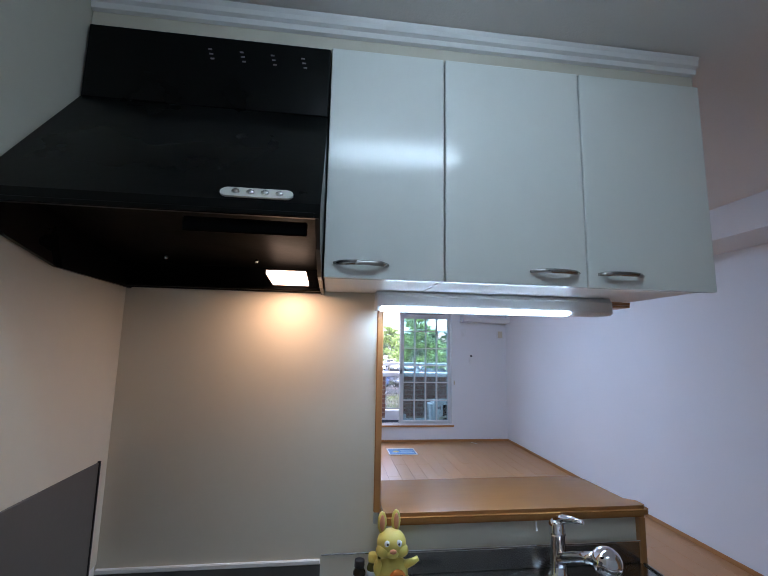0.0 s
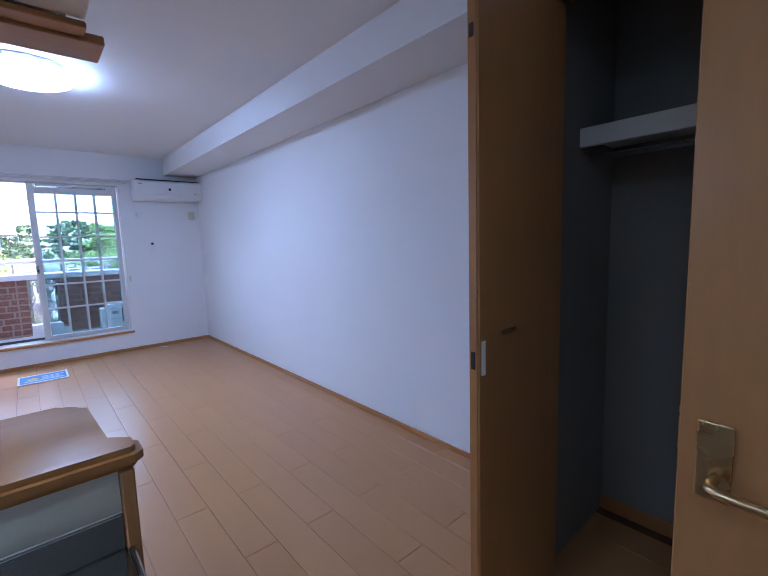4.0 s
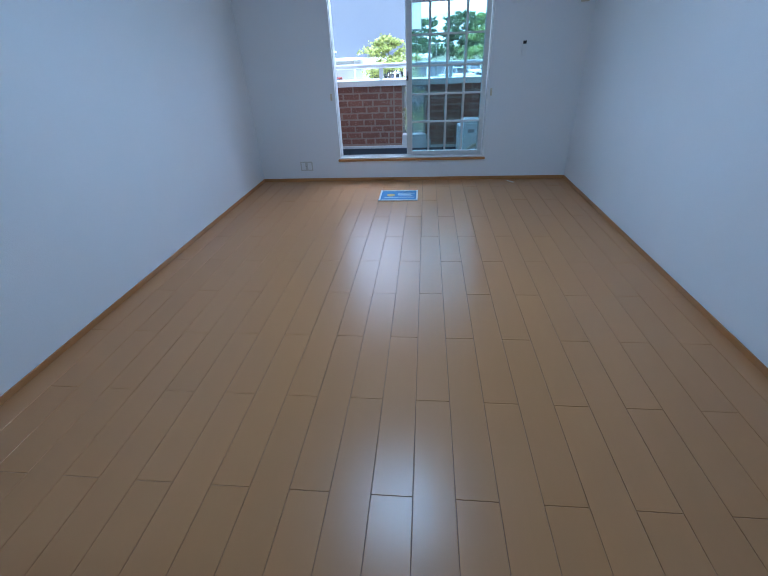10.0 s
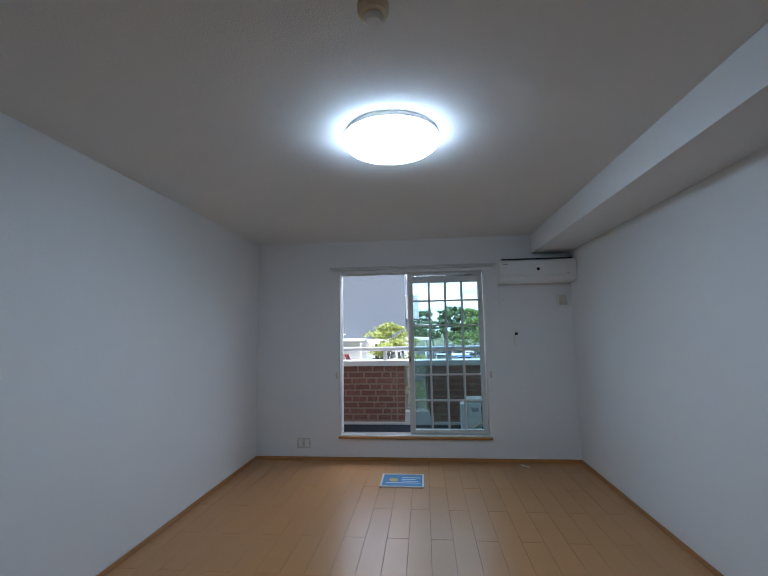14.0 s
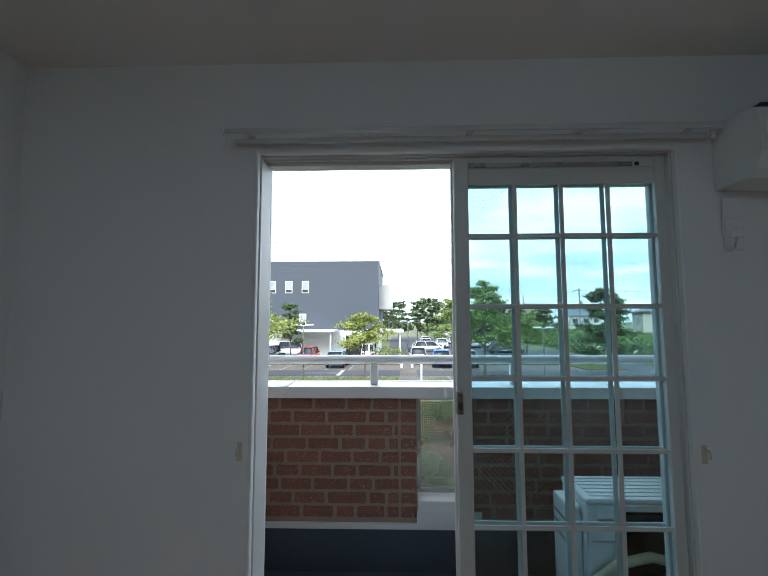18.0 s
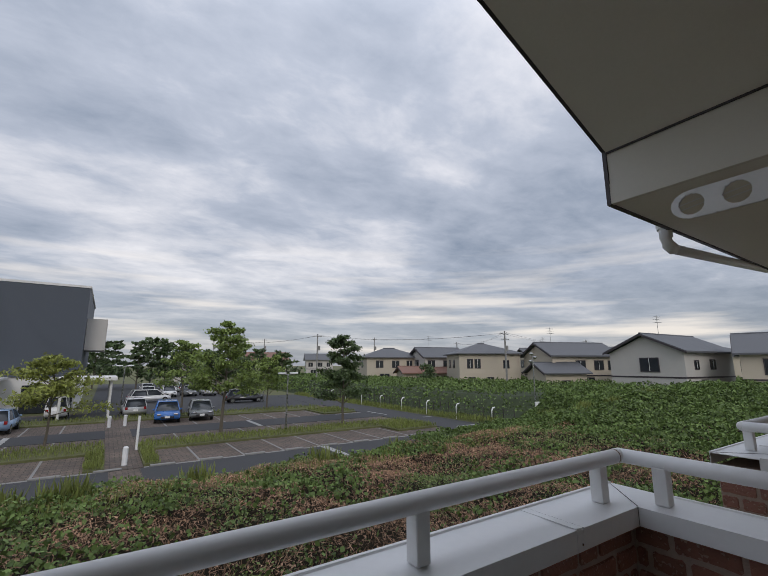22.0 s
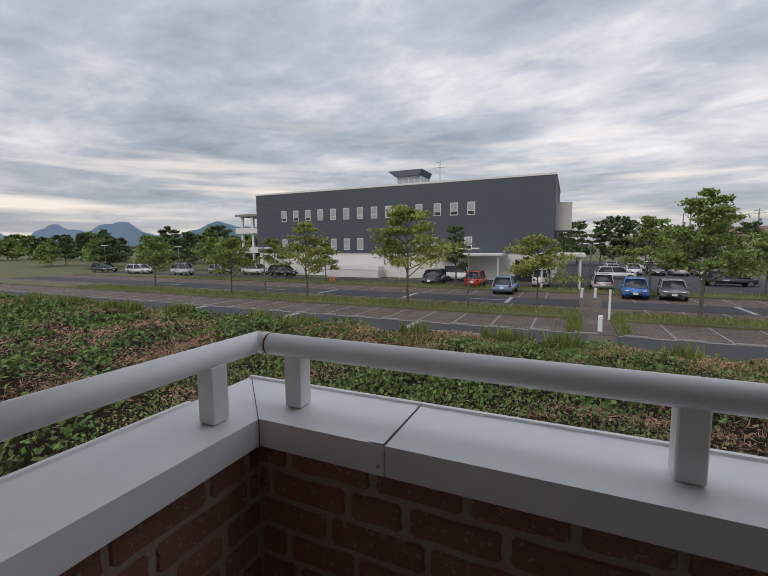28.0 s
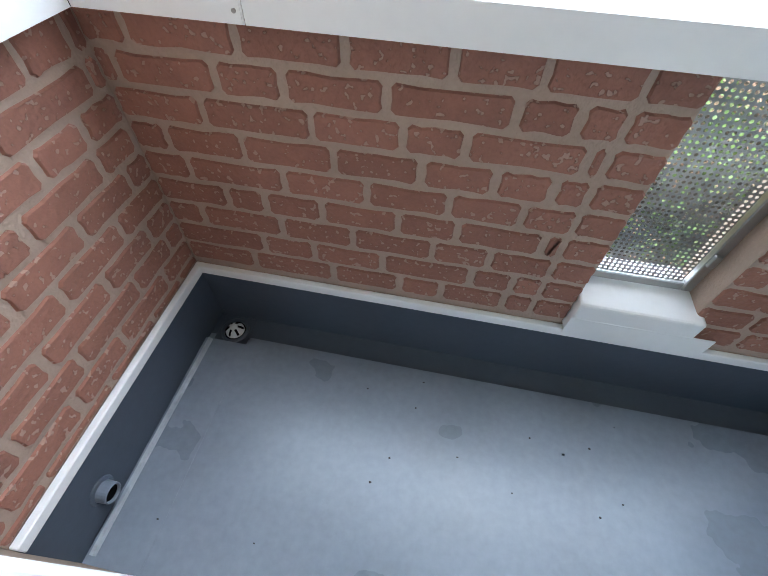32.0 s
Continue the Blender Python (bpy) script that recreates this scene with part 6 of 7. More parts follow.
for x, y in ((-0.95, 22.0), (-1.45, 35.4), (-0.5, 35.6)):
    t = thing("bollard", "short white concrete bollard on the footpath", "bollard", "footpath bollards", at=(x, y, G + 0.02))
    part("post", lathe([(0.11, 0), (0.11, 0.75), (0.08, 0.80)], 14), M_SHEET, t)
    part("collar", lathe([(0.13, 0), (0.13, 0.04)], 14), M_CONC, t)


# ---- the overgrown bank ----
def bank_height(x, y):
    """Ground height of the bank between house and road, higher to the right."""
    h = np.full_like(x, G - 0.05)
    rise = np.clip((y - 1.6) / 3.0, 0, 1)
    fall = np.clip((14.6 - y) / 3.6, 0, 1)
    h = h + 1.62 * (rise * rise * (3 - 2 * rise)) * (fall * fall * (3 - 2 * fall))
    r2 = ((x - 27) / 12.5) ** 2 + ((y - 10.5) / 8.5) ** 2
    h = h + 1.15 * np.exp(-r2)
    r3 = ((x - 42) / 12) ** 2 + ((y - 8) / 9.0) ** 2
    h = h + 0.5 * np.exp(-r3)
    field = np.clip((x - 23.2) / 3.0, 0, 1) * np.clip((y - 13) / 6.0, 0, 1) * np.clip((108 - y) / 8.0, 0, 1)
    h = h + field * 1.7
    h = h + 0.09 * np.sin(x * 0.55 + 1.3) * np.cos(y * 0.7) * (h > G + 0.3) + 0.06 * np.sin(x * 1.7 + y * 0.9) * (h > G + 0.3)
    return h


def sheet(name, xs, ys, material, label):
    X, Y = np.meshgrid(xs, ys)
    Z = bank_height(X, Y)
    v = np.stack((X, Y, Z), -1).reshape(-1, 3)
    nx, ny = len(xs), len(ys)
    idx = np.arange(nx * ny).reshape(ny, nx)
    f = np.stack((idx[:-1, :-1], idx[:-1, 1:], idx[1:, 1:], idx[1:, :-1]), -1).reshape(-1, 4)
    me = bpy.data.meshes.new(name)
    me.from_pydata(v.tolist(), [], f.tolist())
    me.polygons.foreach_set("use_smooth", [True] * len(me.polygons))
    me.materials.append(material)
    return tagged(new(name, me), label, "ground", kind="structure")


sheet("bank", np.linspace(-60, 23.2, 170), np.linspace(0.9, 16.4, 60), M_EARTHSHADE, "earth bank overgrown with vines, leaf-gap shade in its colour")
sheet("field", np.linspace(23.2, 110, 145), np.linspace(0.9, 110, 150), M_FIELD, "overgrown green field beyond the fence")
RN = np.random.RandomState(5)


def lattice(x, y, cell, seed):
    """Smooth random field between 0 and 1 with lumps of the given size."""
    tab = np.random.RandomState(seed).rand(256, 256)
    u, v = x / cell + 500.0, y / cell + 500.0
    i, j = np.floor(u).astype(int), np.floor(v).astype(int)
    fu, fv = u - i, v - j
    fu, fv = fu * fu * (3 - 2 * fu), fv * fv * (3 - 2 * fv)
    i0, i1, j0, j1 = i % 256, (i + 1) % 256, j % 256, (j + 1) % 256
    low = tab[i0, j0] * (1 - fu) + tab[i1, j0] * fu
    high = tab[i0, j1] * (1 - fu) + tab[i1, j1] * fu
    return low * (1 - fv) + high * fv


def green(x, y):
    """Share of living vine against dry stems."""
    v = 0.55 * lattice(x, y, 1.9, 1) + 0.45 * lattice(x, y, 0.75, 2) + 0.25 * (lattice(x, y, 0.3, 3) - 0.5)
    bare = 0.05 * np.clip((y - 8) / 4, 0, 1) * (x < 14)
    lush = 0.5 * np.clip((x - 9) / 6, 0, 1) + 0.10 * np.clip((-5 - x) / 4, 0, 1)
    return 1 / (1 + np.exp(-16 * (v - 0.49 - bare + lush)))


def dry(x, y):
    return 1 - 0.93 * green(x, y)


def broad(x, y):
    """Where the living vine has its broad leaves."""
    return green(x, y) * np.clip(3.5 * (lattice(x, y, 1.3, 7) - 0.30), 0, 1)


def small(x, y):
    """Where the living vine has small, young leaves."""
    return green(x, y) * np.clip(3.5 * (0.60 - lattice(x, y, 1.3, 7)), 0, 1)


def scatter_leaves(name, n, xr, yr, size, material, label, dens=None, lift=0.25, power=1.0, up=0.6, long=1.0, ragged=0.9):
    x = xr[0] + (xr[1] - xr[0]) * RN.rand(n)
    y = yr[0] + (yr[1] - yr[0]) * RN.rand(n) ** power
    if dens is not None:
        keep = RN.rand(n) < dens(x, y)
        x, y = x[keep], y[keep]
    n = len(x)
    lump = lattice(x, y, 0.55, 11)
    z = bank_height(x, y) + lift * (0.25 + ragged * lump) * (0.35 + 0.65 * RN.rand(n) ** 0.8)
    nrm = RN.normal(size=(n, 3)) * 0.75 + np.array([0, -0.2, up])
    nrm /= np.linalg.norm(nrm, axis=1)[:, None]
    t = RN.normal(size=(n, 3))
    u = np.cross(nrm, t)
    u /= np.linalg.norm(u, axis=1)[:, None]
    w = np.cross(nrm, u)
    d = np.hypot(x + 2, y)
    s = size * (0.5 + 0.9 * RN.rand(n)) * (1 + np.clip(d - 14, 0, 60) * 0.022)
    c = np.stack((x, y, z), -1)
    o = quads(name, c.astype(np.float32), (u * s[:, None]).astype(np.float32), (w * s[:, None] * long).astype(np.float32), material)
    return tagged(o, label, "foliage", kind="stuff")


scatter_leaves("vine_carpet", 110000, (-9, 14), (1.8, 14.3), 0.043, M_VINE, "broad dark green vine leaves in clumps on the bank", broad, 0.34)
scatter_leaves("young_vines", 190000, (-9, 14), (1.8, 14.3), 0.022, M_YOUNG, "small bright green vine leaves on the bank", small, 0.24)
scatter_leaves("vine_carpet_left", 80000, (-45, -9), (1.8, 14.3), 0.055, M_VINE, "broad dark green vine leaves in clumps on the bank", green, 0.32)
scatter_leaves("vine_carpet_right", 130000, (13, 34), (1.5, 20), 0.052, M_VINE, "dense green vine leaves over the mound", None, 0.50)
scatter_leaves("dry_stems", 230000, (-12, 17), (2.0, 14.4), 0.0065, M_DRY, "reddish brown dried vine stems on the bank", dry, 0.24, 1.0, 1.1, 9.0)
scatter_leaves("dry_leaves", 60000, (-12, 17), (2.0, 14.4), 0.020, M_DRY, "curled brown dead leaves among the stems", dry, 0.20, 1.0, 0.8, 1.5)
scatter_leaves("dry_stems_left", 80000, (-45, -12), (2.0, 14.4), 0.012, M_DRY, "reddish brown dried vine stems on the bank", dry, 0.24, 1.0, 1.1, 7.0)
scatter_leaves("field_plants", 130000, (23.4, 100), (12, 106), 0.07, M_VINE, "tall green weeds and vines over the field", None, 0.75, 0.8)


def grass(name, n, xr, yr, h, label, z=None):
    x, y = xr[0] + (xr[1] - xr[0]) * RN.rand(n), yr[0] + (yr[1] - yr[0]) * RN.rand(n)
    zz = bank_height(x, y) if z is None else np.full(n, z)
    hh = h * (0.4 + RN.rand(n))
    a = RN.rand(n) * 6.283
    lean = np.stack((np.cos(a) * 0.35, np.sin(a) * 0.35, np.ones(n)), -1) * hh[:, None] / 2
    side = np.stack((-np.sin(a), np.cos(a), np.zeros(n)), -1) * (0.012 + 0.10 * hh[:, None] * 0.35)
    c = np.stack((x, y, zz), -1) + lean
    return tagged(quads(name, c.astype(np.float32), side.astype(np.float32), lean.astype(np.float32), M_BLADE), label, "grass", kind="stuff")


grass("crest_grass", 15000, (-30, 20), (10.2, 12.4), 0.17, "rough green grass along the top of the bank")
grass("verge_grass", 12000, (-45, 21), (12.4, 15.6), 0.24, "rough green grass along the road edge")
grass("lawn_grass", 11000, (-50, -1.75), (25.4, 28.4), 0.22, "weedy grass blades on the parking strip", G + 0.08)
grass("lawn_grass_side", 4500, (-0.2, 17.9), (25.4, 27.8), 0.22, "weedy grass blades on the parking strip", G + 0.08)
grass("lawn_grass_far", 7000, (-50, 16.4), (39.0, 41.6), 0.25, "weedy grass blades on the rear strip", G + 0.08)
grass("corner_grass", 1500, (14.6, 18.0), (23.2, 25.4), 0.25, "weedy grass at the corner of the side road", G + 0.08)
grass("corner_grass_far", 1500, (14.6, 17.9), (34.6, 38.8), 0.22, "weedy grass beside the side road", G + 0.08)
grass("path_grass", 1100, (-2.4, -1.72), (21.5, 25.4), 0.20, "grass tufts beside the footpath", G + 0.08)
grass("path_grass_side", 700, (-0.20, 0.4), (21.5, 25.4), 0.20, "grass tufts beside the footpath", G + 0.08)
grass("fence_grass", 5000, (21.75, 23.2), (21.5, 60), 0.42, "grass along the fence")
rg = random.Random(8)
for k in range(34):
    cx = rg.uniform(-30, 22)
    cy = rg.uniform(10.4, 12.2)
    grass("weed_clump", 160, (cx - 0.4, cx + 0.4), (cy - 0.3, cy + 0.3), 0.42, "clump of tall roadside weeds")


# ---- trees ----
def tree(x, y, h, spread, n_leaf, leafm, seed, label, leaf=0.11, bare=0.28, group=""):
    rnd = random.Random(seed)
    rs = np.random.RandomState(seed)
    t = thing("tree", label, "tree", group, at=(x, y, G + 0.03))
    lean = rnd.uniform(-0.03, 0.03)
    trunk_pts = [(lean * h * k / 5 + rnd.uniform(-0.02, 0.02) * h * 0.4, rnd.uniform(-0.02, 0.02) * h * 0.4, h * 0.92 * k / 5) for k in range(6)]
    trunk_pts[0] = (0, 0, 0)
    r0 = 0.017 * h
    b = tube(trunk_pts, [r0, r0 * 0.8, r0 * 0.62, r0 * 0.45, r0 * 0.28, r0 * 0.1], 8)
    tips = []
    nl = int(12 + spread * 3.5)
    for k in range(nl):
        f = bare + (0.95 - bare) * (k + rnd.random()) / nl
        i = min(4, int(f / 0.92 * 5))
        g = f / 0.92 * 5 - i
        p = Vector(trunk_pts[i]).lerp(Vector(trunk_pts[min(5, i + 1)]), max(0, min(1, g)))
        a = k * 2.4 + rnd.uniform(-0.5, 0.5)
        ln = spread * (1.1 - 0.85 * max(0, (f - bare)) / (1 - bare)) * rnd.uniform(0.55, 1.05)
        d = Vector((math.cos(a), math.sin(a), rnd.uniform(0.15, 0.75)))
        q = p + d * ln * 0.5 + Vector((0, 0, 0.03 * h))
        e = q + Vector((d.x, d.y, rnd.uniform(-0.1, 0.5))) * ln * 0.5
        tube([p, q, e], [r0 * 0.35, r0 * 0.22, r0 * 0.06], 5, b)
        side = Vector((-d.y, d.x, 0.25)) * ln * rnd.uniform(0.22, 0.4) * rnd.choice((-1, 1))
        f2 = q + side + Vector((d.x, d.y, 0.1)) * ln * 0.15
        tube([q, f2], [r0 * 0.16, r0 * 0.05], 4, b)
        tips += [(q, ln), (e, ln), (q.lerp(e, 0.5), ln), (f2, ln)]
    tips.append((Vector(trunk_pts[-1]), 0.5 * spread))
    part("trunk", b, M_BARK, t)
    per = max(8, int(n_leaf * 1.35) // len(tips))
    cs = []
    for c, ln in tips:
        m = int(per * rnd.uniform(0.4, 1.5))
        s = np.array([0.19, 0.19, 0.085]) * (0.55 + 0.45 * ln)
        cs.append(rs.normal(size=(m, 3)) * s + np.array(c))
    c = np.concatenate(cs)
    n = len(c)
    nrm = rs.normal(size=(n, 3)) + np.array([0, -0.3, 0.7])
    nrm /= np.linalg.norm(nrm, axis=1)[:, None]
    u = np.cross(nrm, rs.normal(size=(n, 3)))
    u /= np.linalg.norm(u, axis=1)[:, None]
    w = np.cross(nrm, u)
    s = leaf * 0.82 * (0.6 + 0.8 * rs.rand(n))[:, None]
    quads("crown", c.astype(np.float32), (u * s * 0.6).astype(np.float32), (w * s).astype(np.float32), leafm, t)
    return t


ROW = "young trees along the parking strip"
tree(-42.5, 29.5, 5.3, 2.6, 2600, M_LEAFA, 1, "young green street tree on the grass strip", 0.16, group=ROW)
tree(-29.3, 27.0, 5.0, 2.3, 2600, M_LEAFA, 2, "low spreading street tree on the grass strip", 0.15, group=ROW)
tree(-21.6, 27.4, 6.0, 2.3, 3000, M_LEAFC, 3, "slim yellow-green street tree on the grass strip", 0.14, group=ROW)
tree(-12.8, 27.2, 6.7, 3.5, 6200, M_LEAFC, 4, "tall yellow-green street tree on the grass strip", 0.14, group=ROW)
tree(-4.3, 28.6, 4.6, 2.6, 3400, M_LEAFC, 5, "small sparse street tree on the grass strip", 0.13, 0.35, ROW)
tree(4.3, 27.8, 7.0, 2.6, 5200, M_LEAFA, 6, "tall green street tree with a narrow top", 0.14, group=ROW)
tree(13.3, 28.6, 6.5, 2.6, 6500, M_LEAFB, 7, "dense dark green street tree on the strip", 0.15, 0.18, ROW)
tree(-12.8, 40.6, 6.2, 1.8, 2600, M_LEAFB, 8, "dark green tree before the grey building", 0.16)
tree(3.8, 40.8, 6.4, 2.6, 3200, M_LEAFA, 9, "bushy green tree behind the parked cars", 0.17)
tree(11.5, 41.0, 5.0, 2.4, 2600, M_LEAFA, 10, "round green tree at the rear strip", 0.17)
tree(-46, 41, 5.5, 2.6, 2200, M_LEAFA, 11, "bushy green tree at the rear strip", 0.2)
tree(-36, 41, 5.0, 2.6, 2200, M_LEAFA, 12, "bushy green tree at the rear strip", 0.2)
tree(-28.5, 41, 4.6, 1.6, 1600, M_LEAFC, 13, "slim green tree at the rear strip", 0.2)
rg = random.Random(4)
for k in range(34):
    x = -196 + 4.6 * k + rg.uniform(-1.5, 1.5)
    tree(x, rg.uniform(74, 96), rg.uniform(6.4, 9.4), rg.uniform(4.2, 6.2), 1700, M_LEAFB if k % 3 else M_LEAFA, 100 + k, "dark green woodland tree behind the parking", 0.55, 0.05, "woodland trees")
for k in range(16):
    x = -120 + 4.6 * k + rg.uniform(-1.5, 1.5)
    tree(x, rg.uniform(52, 62), rg.uniform(4.2, 6.0), rg.uniform(2.8, 4.0), 1300, M_LEAFB if k % 2 else M_LEAFA, 210 + k, "green tree along the rear parking edge", 0.38, 0.1, "rear edge trees")
for k in range(12):
    tree(-3 + 2.9 * k + rg.uniform(-1, 1), rg.uniform(84, 98), rg.uniform(6, 9.5), rg.uniform(3.5, 5), 800, M_LEAFB, 140 + k, "dark green tree behind the rear parking", 0.5, 0.1, "rear trees")
for k in range(14):
    tree(rg.uniform(40, 95), rg.uniform(52, 75), rg.uniform(3, 4.5), rg.uniform(1.8, 2.6), 500, M_LEAFB, 170 + k, "dark garden shrub near the houses", 0.3, 0.05, "garden shrubs")
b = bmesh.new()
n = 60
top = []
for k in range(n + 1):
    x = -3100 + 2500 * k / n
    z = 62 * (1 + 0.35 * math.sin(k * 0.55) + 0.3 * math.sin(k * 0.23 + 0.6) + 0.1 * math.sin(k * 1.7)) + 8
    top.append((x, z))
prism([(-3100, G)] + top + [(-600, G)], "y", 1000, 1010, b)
tagged(finish("far_hills", b, M_HILLHAZE), "distant mountain ridge, haze painted in as blue", "hills", kind="structure")


# ---- cars ----
def car(x, y, turn, paint, length, width, height, label, boxy=0.0):
    t = thing("car", label, "car", at=(x, y, G - 0.015), turn=turn)
    L, W2, H = length / 2, width / 2, height
    # side outline: nose is at -y
    belt = H * 0.58
    low = [(-L, 0.30), (-L + 0.04, 0.55), (-L + 0.10, belt * 0.80), (-L + 0.85 - 0.4 * boxy, belt), (L - 0.12, belt + 0.04), (L, 0.62), (L - 0.03, 0.28)]
    b = prism([(p, q) for p, q in low], "x", -W2, W2)
    bmesh.ops.bevel(b, geom=b.edges[:], offset=0.07, segments=2, affect="EDGES")
    part("body", b, paint, t, "", True)
    c0, c1 = -L + 0.80 - 0.4 * boxy, L - 0.10
    cab = bmesh.new()
    ring0 = [(-W2 + 0.05, c0), (W2 - 0.05, c0), (W2 - 0.05, c1), (-W2 + 0.05, c1)]
    ring1 = [(-W2 + 0.20, c0 + 0.75 - 0.45 * boxy), (W2 - 0.20, c0 + 0.75 - 0.45 * boxy), (W2 - 0.20, c1 - 0.40 + 0.3 * boxy), (-W2 + 0.20, c1 - 0.40 + 0.3 * boxy)]
    v0 = [cab.verts.new((u, v, belt - 0.02)) for u, v in ring0]
    v1 = [cab.verts.new((u, v, H - 0.05)) for u, v in ring1]
    for k in range(4):
        cab.faces.new((v0[k], v0[(k + 1) % 4], v1[(k + 1) % 4], v1[k]))
    cab.faces.new(v1)
    bmesh.ops.bevel(cab, geom=cab.edges[:], offset=0.05, segments=2, affect="EDGES")
    part("cabin", cab, M_WINDK, t, "dark glazed cabin", True)
    rx, ry0, ry1 = W2 - 0.19, ring1[0][1] - 0.03, ring1[2][1] + 0.03
    part("roof", box(-rx, rx, ry0, ry1, H - 0.055, H, 0.025, 2), paint, t, "", True)
    for sx in (-1, 1):
        for f, (ya, yb) in enumerate(((c0 + 0.02, ry0 + 0.03), ((c0 + c1) / 2, (ry0 + ry1) / 2), (c1 - 0.02, ry1 - 0.03))):
            part("pillar", tube([(sx * (W2 - 0.045), ya, belt), (sx * (W2 - 0.195), yb, H - 0.03)], 0.035, 6), paint, t)
        for yw in (-L + 0.72, L - 0.70):
            w = part("wheel", cyl((sx * (W2 - 0.18), yw, 0.31), (sx * (W2 + 0.01), yw, 0.31), 0.31, seg=20), M_TYRE, t, "black tyre")
            part("rim", cyl((sx * (W2 + 0.004), yw, 0.31), (sx * (W2 + 0.018), yw, 0.31), 0.20, seg=16), M_SATIN, w)
        part("headlight", box(sx * (W2 - 0.30) - 0.14, sx * (W2 - 0.30) + 0.14, -L - 0.012, -L + 0.10, 0.60, 0.72, 0.02), M_CHROME, t)
        part("tail_light", box(sx * (W2 - 0.17) - 0.09, sx * (W2 - 0.17) + 0.09, L - 0.06, L + 0.012, 0.66, 0.86, 0.02), M_RED, t)
        part("mirror", ball((sx * (W2 + 0.07), c0 + 0.35, belt + 0.07), 0.09, 0.05, 0.07), paint, t)
    part("grille", box(-0.45, 0.45, -L - 0.006, -L + 0.05, 0.36, 0.52, 0.01), M_DARK, t)
    part("plate", box(-0.17, 0.17, -L - 0.018, -L - 0.007, 0.40, 0.56), M_WHITE, t)
    part("rear_plate", box(-0.17, 0.17, L + 0.001, L + 0.012, 0.52, 0.68), M_WHITE, t)
    return t


M_RED = mat("red_lens", (0.30, 0.02, 0.02), 0.2, var=0.05, bump=0.0)


def paint(name, c):
    return mat(name, c, 0.28, var=0.03, scale=1, bump=0.0, coat=0.7)


P_BLUE, P_SKY = paint("blue_paint", (0.02, 0.13, 0.42)), paint("pale_blue_paint", (0.25, 0.36, 0.52))
P_WHITE, P_SILVER = paint("white_car_paint", (0.70, 0.70, 0.70)), paint("silver_paint", (0.42, 0.43, 0.44))
P_BLACK, P_RED, P_DKG = paint("black_paint", (0.02, 0.02, 0.022)), paint("red_paint", (0.45, 0.05, 0.03)), paint("grey_paint", (0.16, 0.17, 0.17))
car(2.4, 38.0, -5, P_BLUE, 4.3, 1.75, 1.52, "blue hatchback parked nose outwards")
car(4.9, 38.1, -6, P_DKG, 4.3, 1.72, 1.45, "dark grey car parked nose outwards")
car(0.35, 43.5, 182, P_SILVER, 4.2, 1.7, 1.5, "silver hatchback parked facing away")
car(2.6, 57, 100, P_WHITE, 4.4, 1.7, 1.5, "white estate car in the rear lane")
car(-7.5, 37.5, 178, P_SKY, 3.9, 1.66, 1.5, "pale blue compact car seen from behind")
car(-11.0, 41.6, 178, P_RED, 3.4, 1.48, 1.65, "red boxy small car", 0.8)
car(-16.0, 43.5, 2, P_BLACK, 4.4, 1.75, 1.6, "black car parked by the building", 0.4)
car(-14.3, 47.5, 90, P_WHITE, 3.4, 1.48, 1.9, "white small van beside the building", 1.0)
car(-5.0, 44.5, 180, P_WHITE, 3.4, 1.48, 1.8, "white small van near the entrance", 1.0)
car(-40.0, 47.5, 80, P_BLACK, 4.5, 1.75, 1.6, "black car in the rear row")
car(-46.0, 48.5, 80, P_WHITE, 4.5, 1.75, 1.65, "white car in the rear row", 0.3)
car(-52.5, 48.0, 80, P_SILVER, 4.4, 1.7, 1.5, "silver car in the rear row")
car(-55.5, 43.5, 95, P_SILVER, 3.4, 1.48, 1.85, "silver small van in the rear row", 1.0)
car(-66, 44.0, 95, P_WHITE, 4.5, 1.7, 1.5, "white car in the rear row")
car(-76, 44.5, 95, P_BLACK, 4.5, 1.7, 1.55, "dark car in the rear row")
car(12.0, 51.0, 90, P_BLACK, 4.4, 1.75, 1.5, "black car at the rear strip")
for k in range(9):
    car(3.0 + 2.6 * (k % 5) + 0.7 * (k // 5), 66 + 11 * (k // 5), rg.choice((0, 180)), rg.choice((P_WHITE, P_SILVER, P_DKG, P_WHITE)), 4.3, 1.7, 1.5, "parked car in the far rear rows")


# ---- street lamps, fence, poles ----
def street_lamp(x, y, h, label="grey parking lamp with two flat white heads"):
    t = thing("street_lamp", label, "street lamp", "parking lamps", at=(x, y, G))
    part("pole", tube([(0, 0, 0), (0, 0, 0.8), (0, 0, h)], [0.07, 0.06, 0.045], 10), M_SATIN, t)
    part("arm", tube([(-0.5, 0, h + 0.02), (0, 0, h), (0.5, 0, h + 0.02)], 0.025, 6), M_SATIN, t)
    for s in (-1, 1):
        part("head", box(s * 0.42 - 0.26, s * 0.42 + 0.26, -0.16, 0.16, h + 0.03, h + 0.13, 0.04, 2), M_SHEET, t)


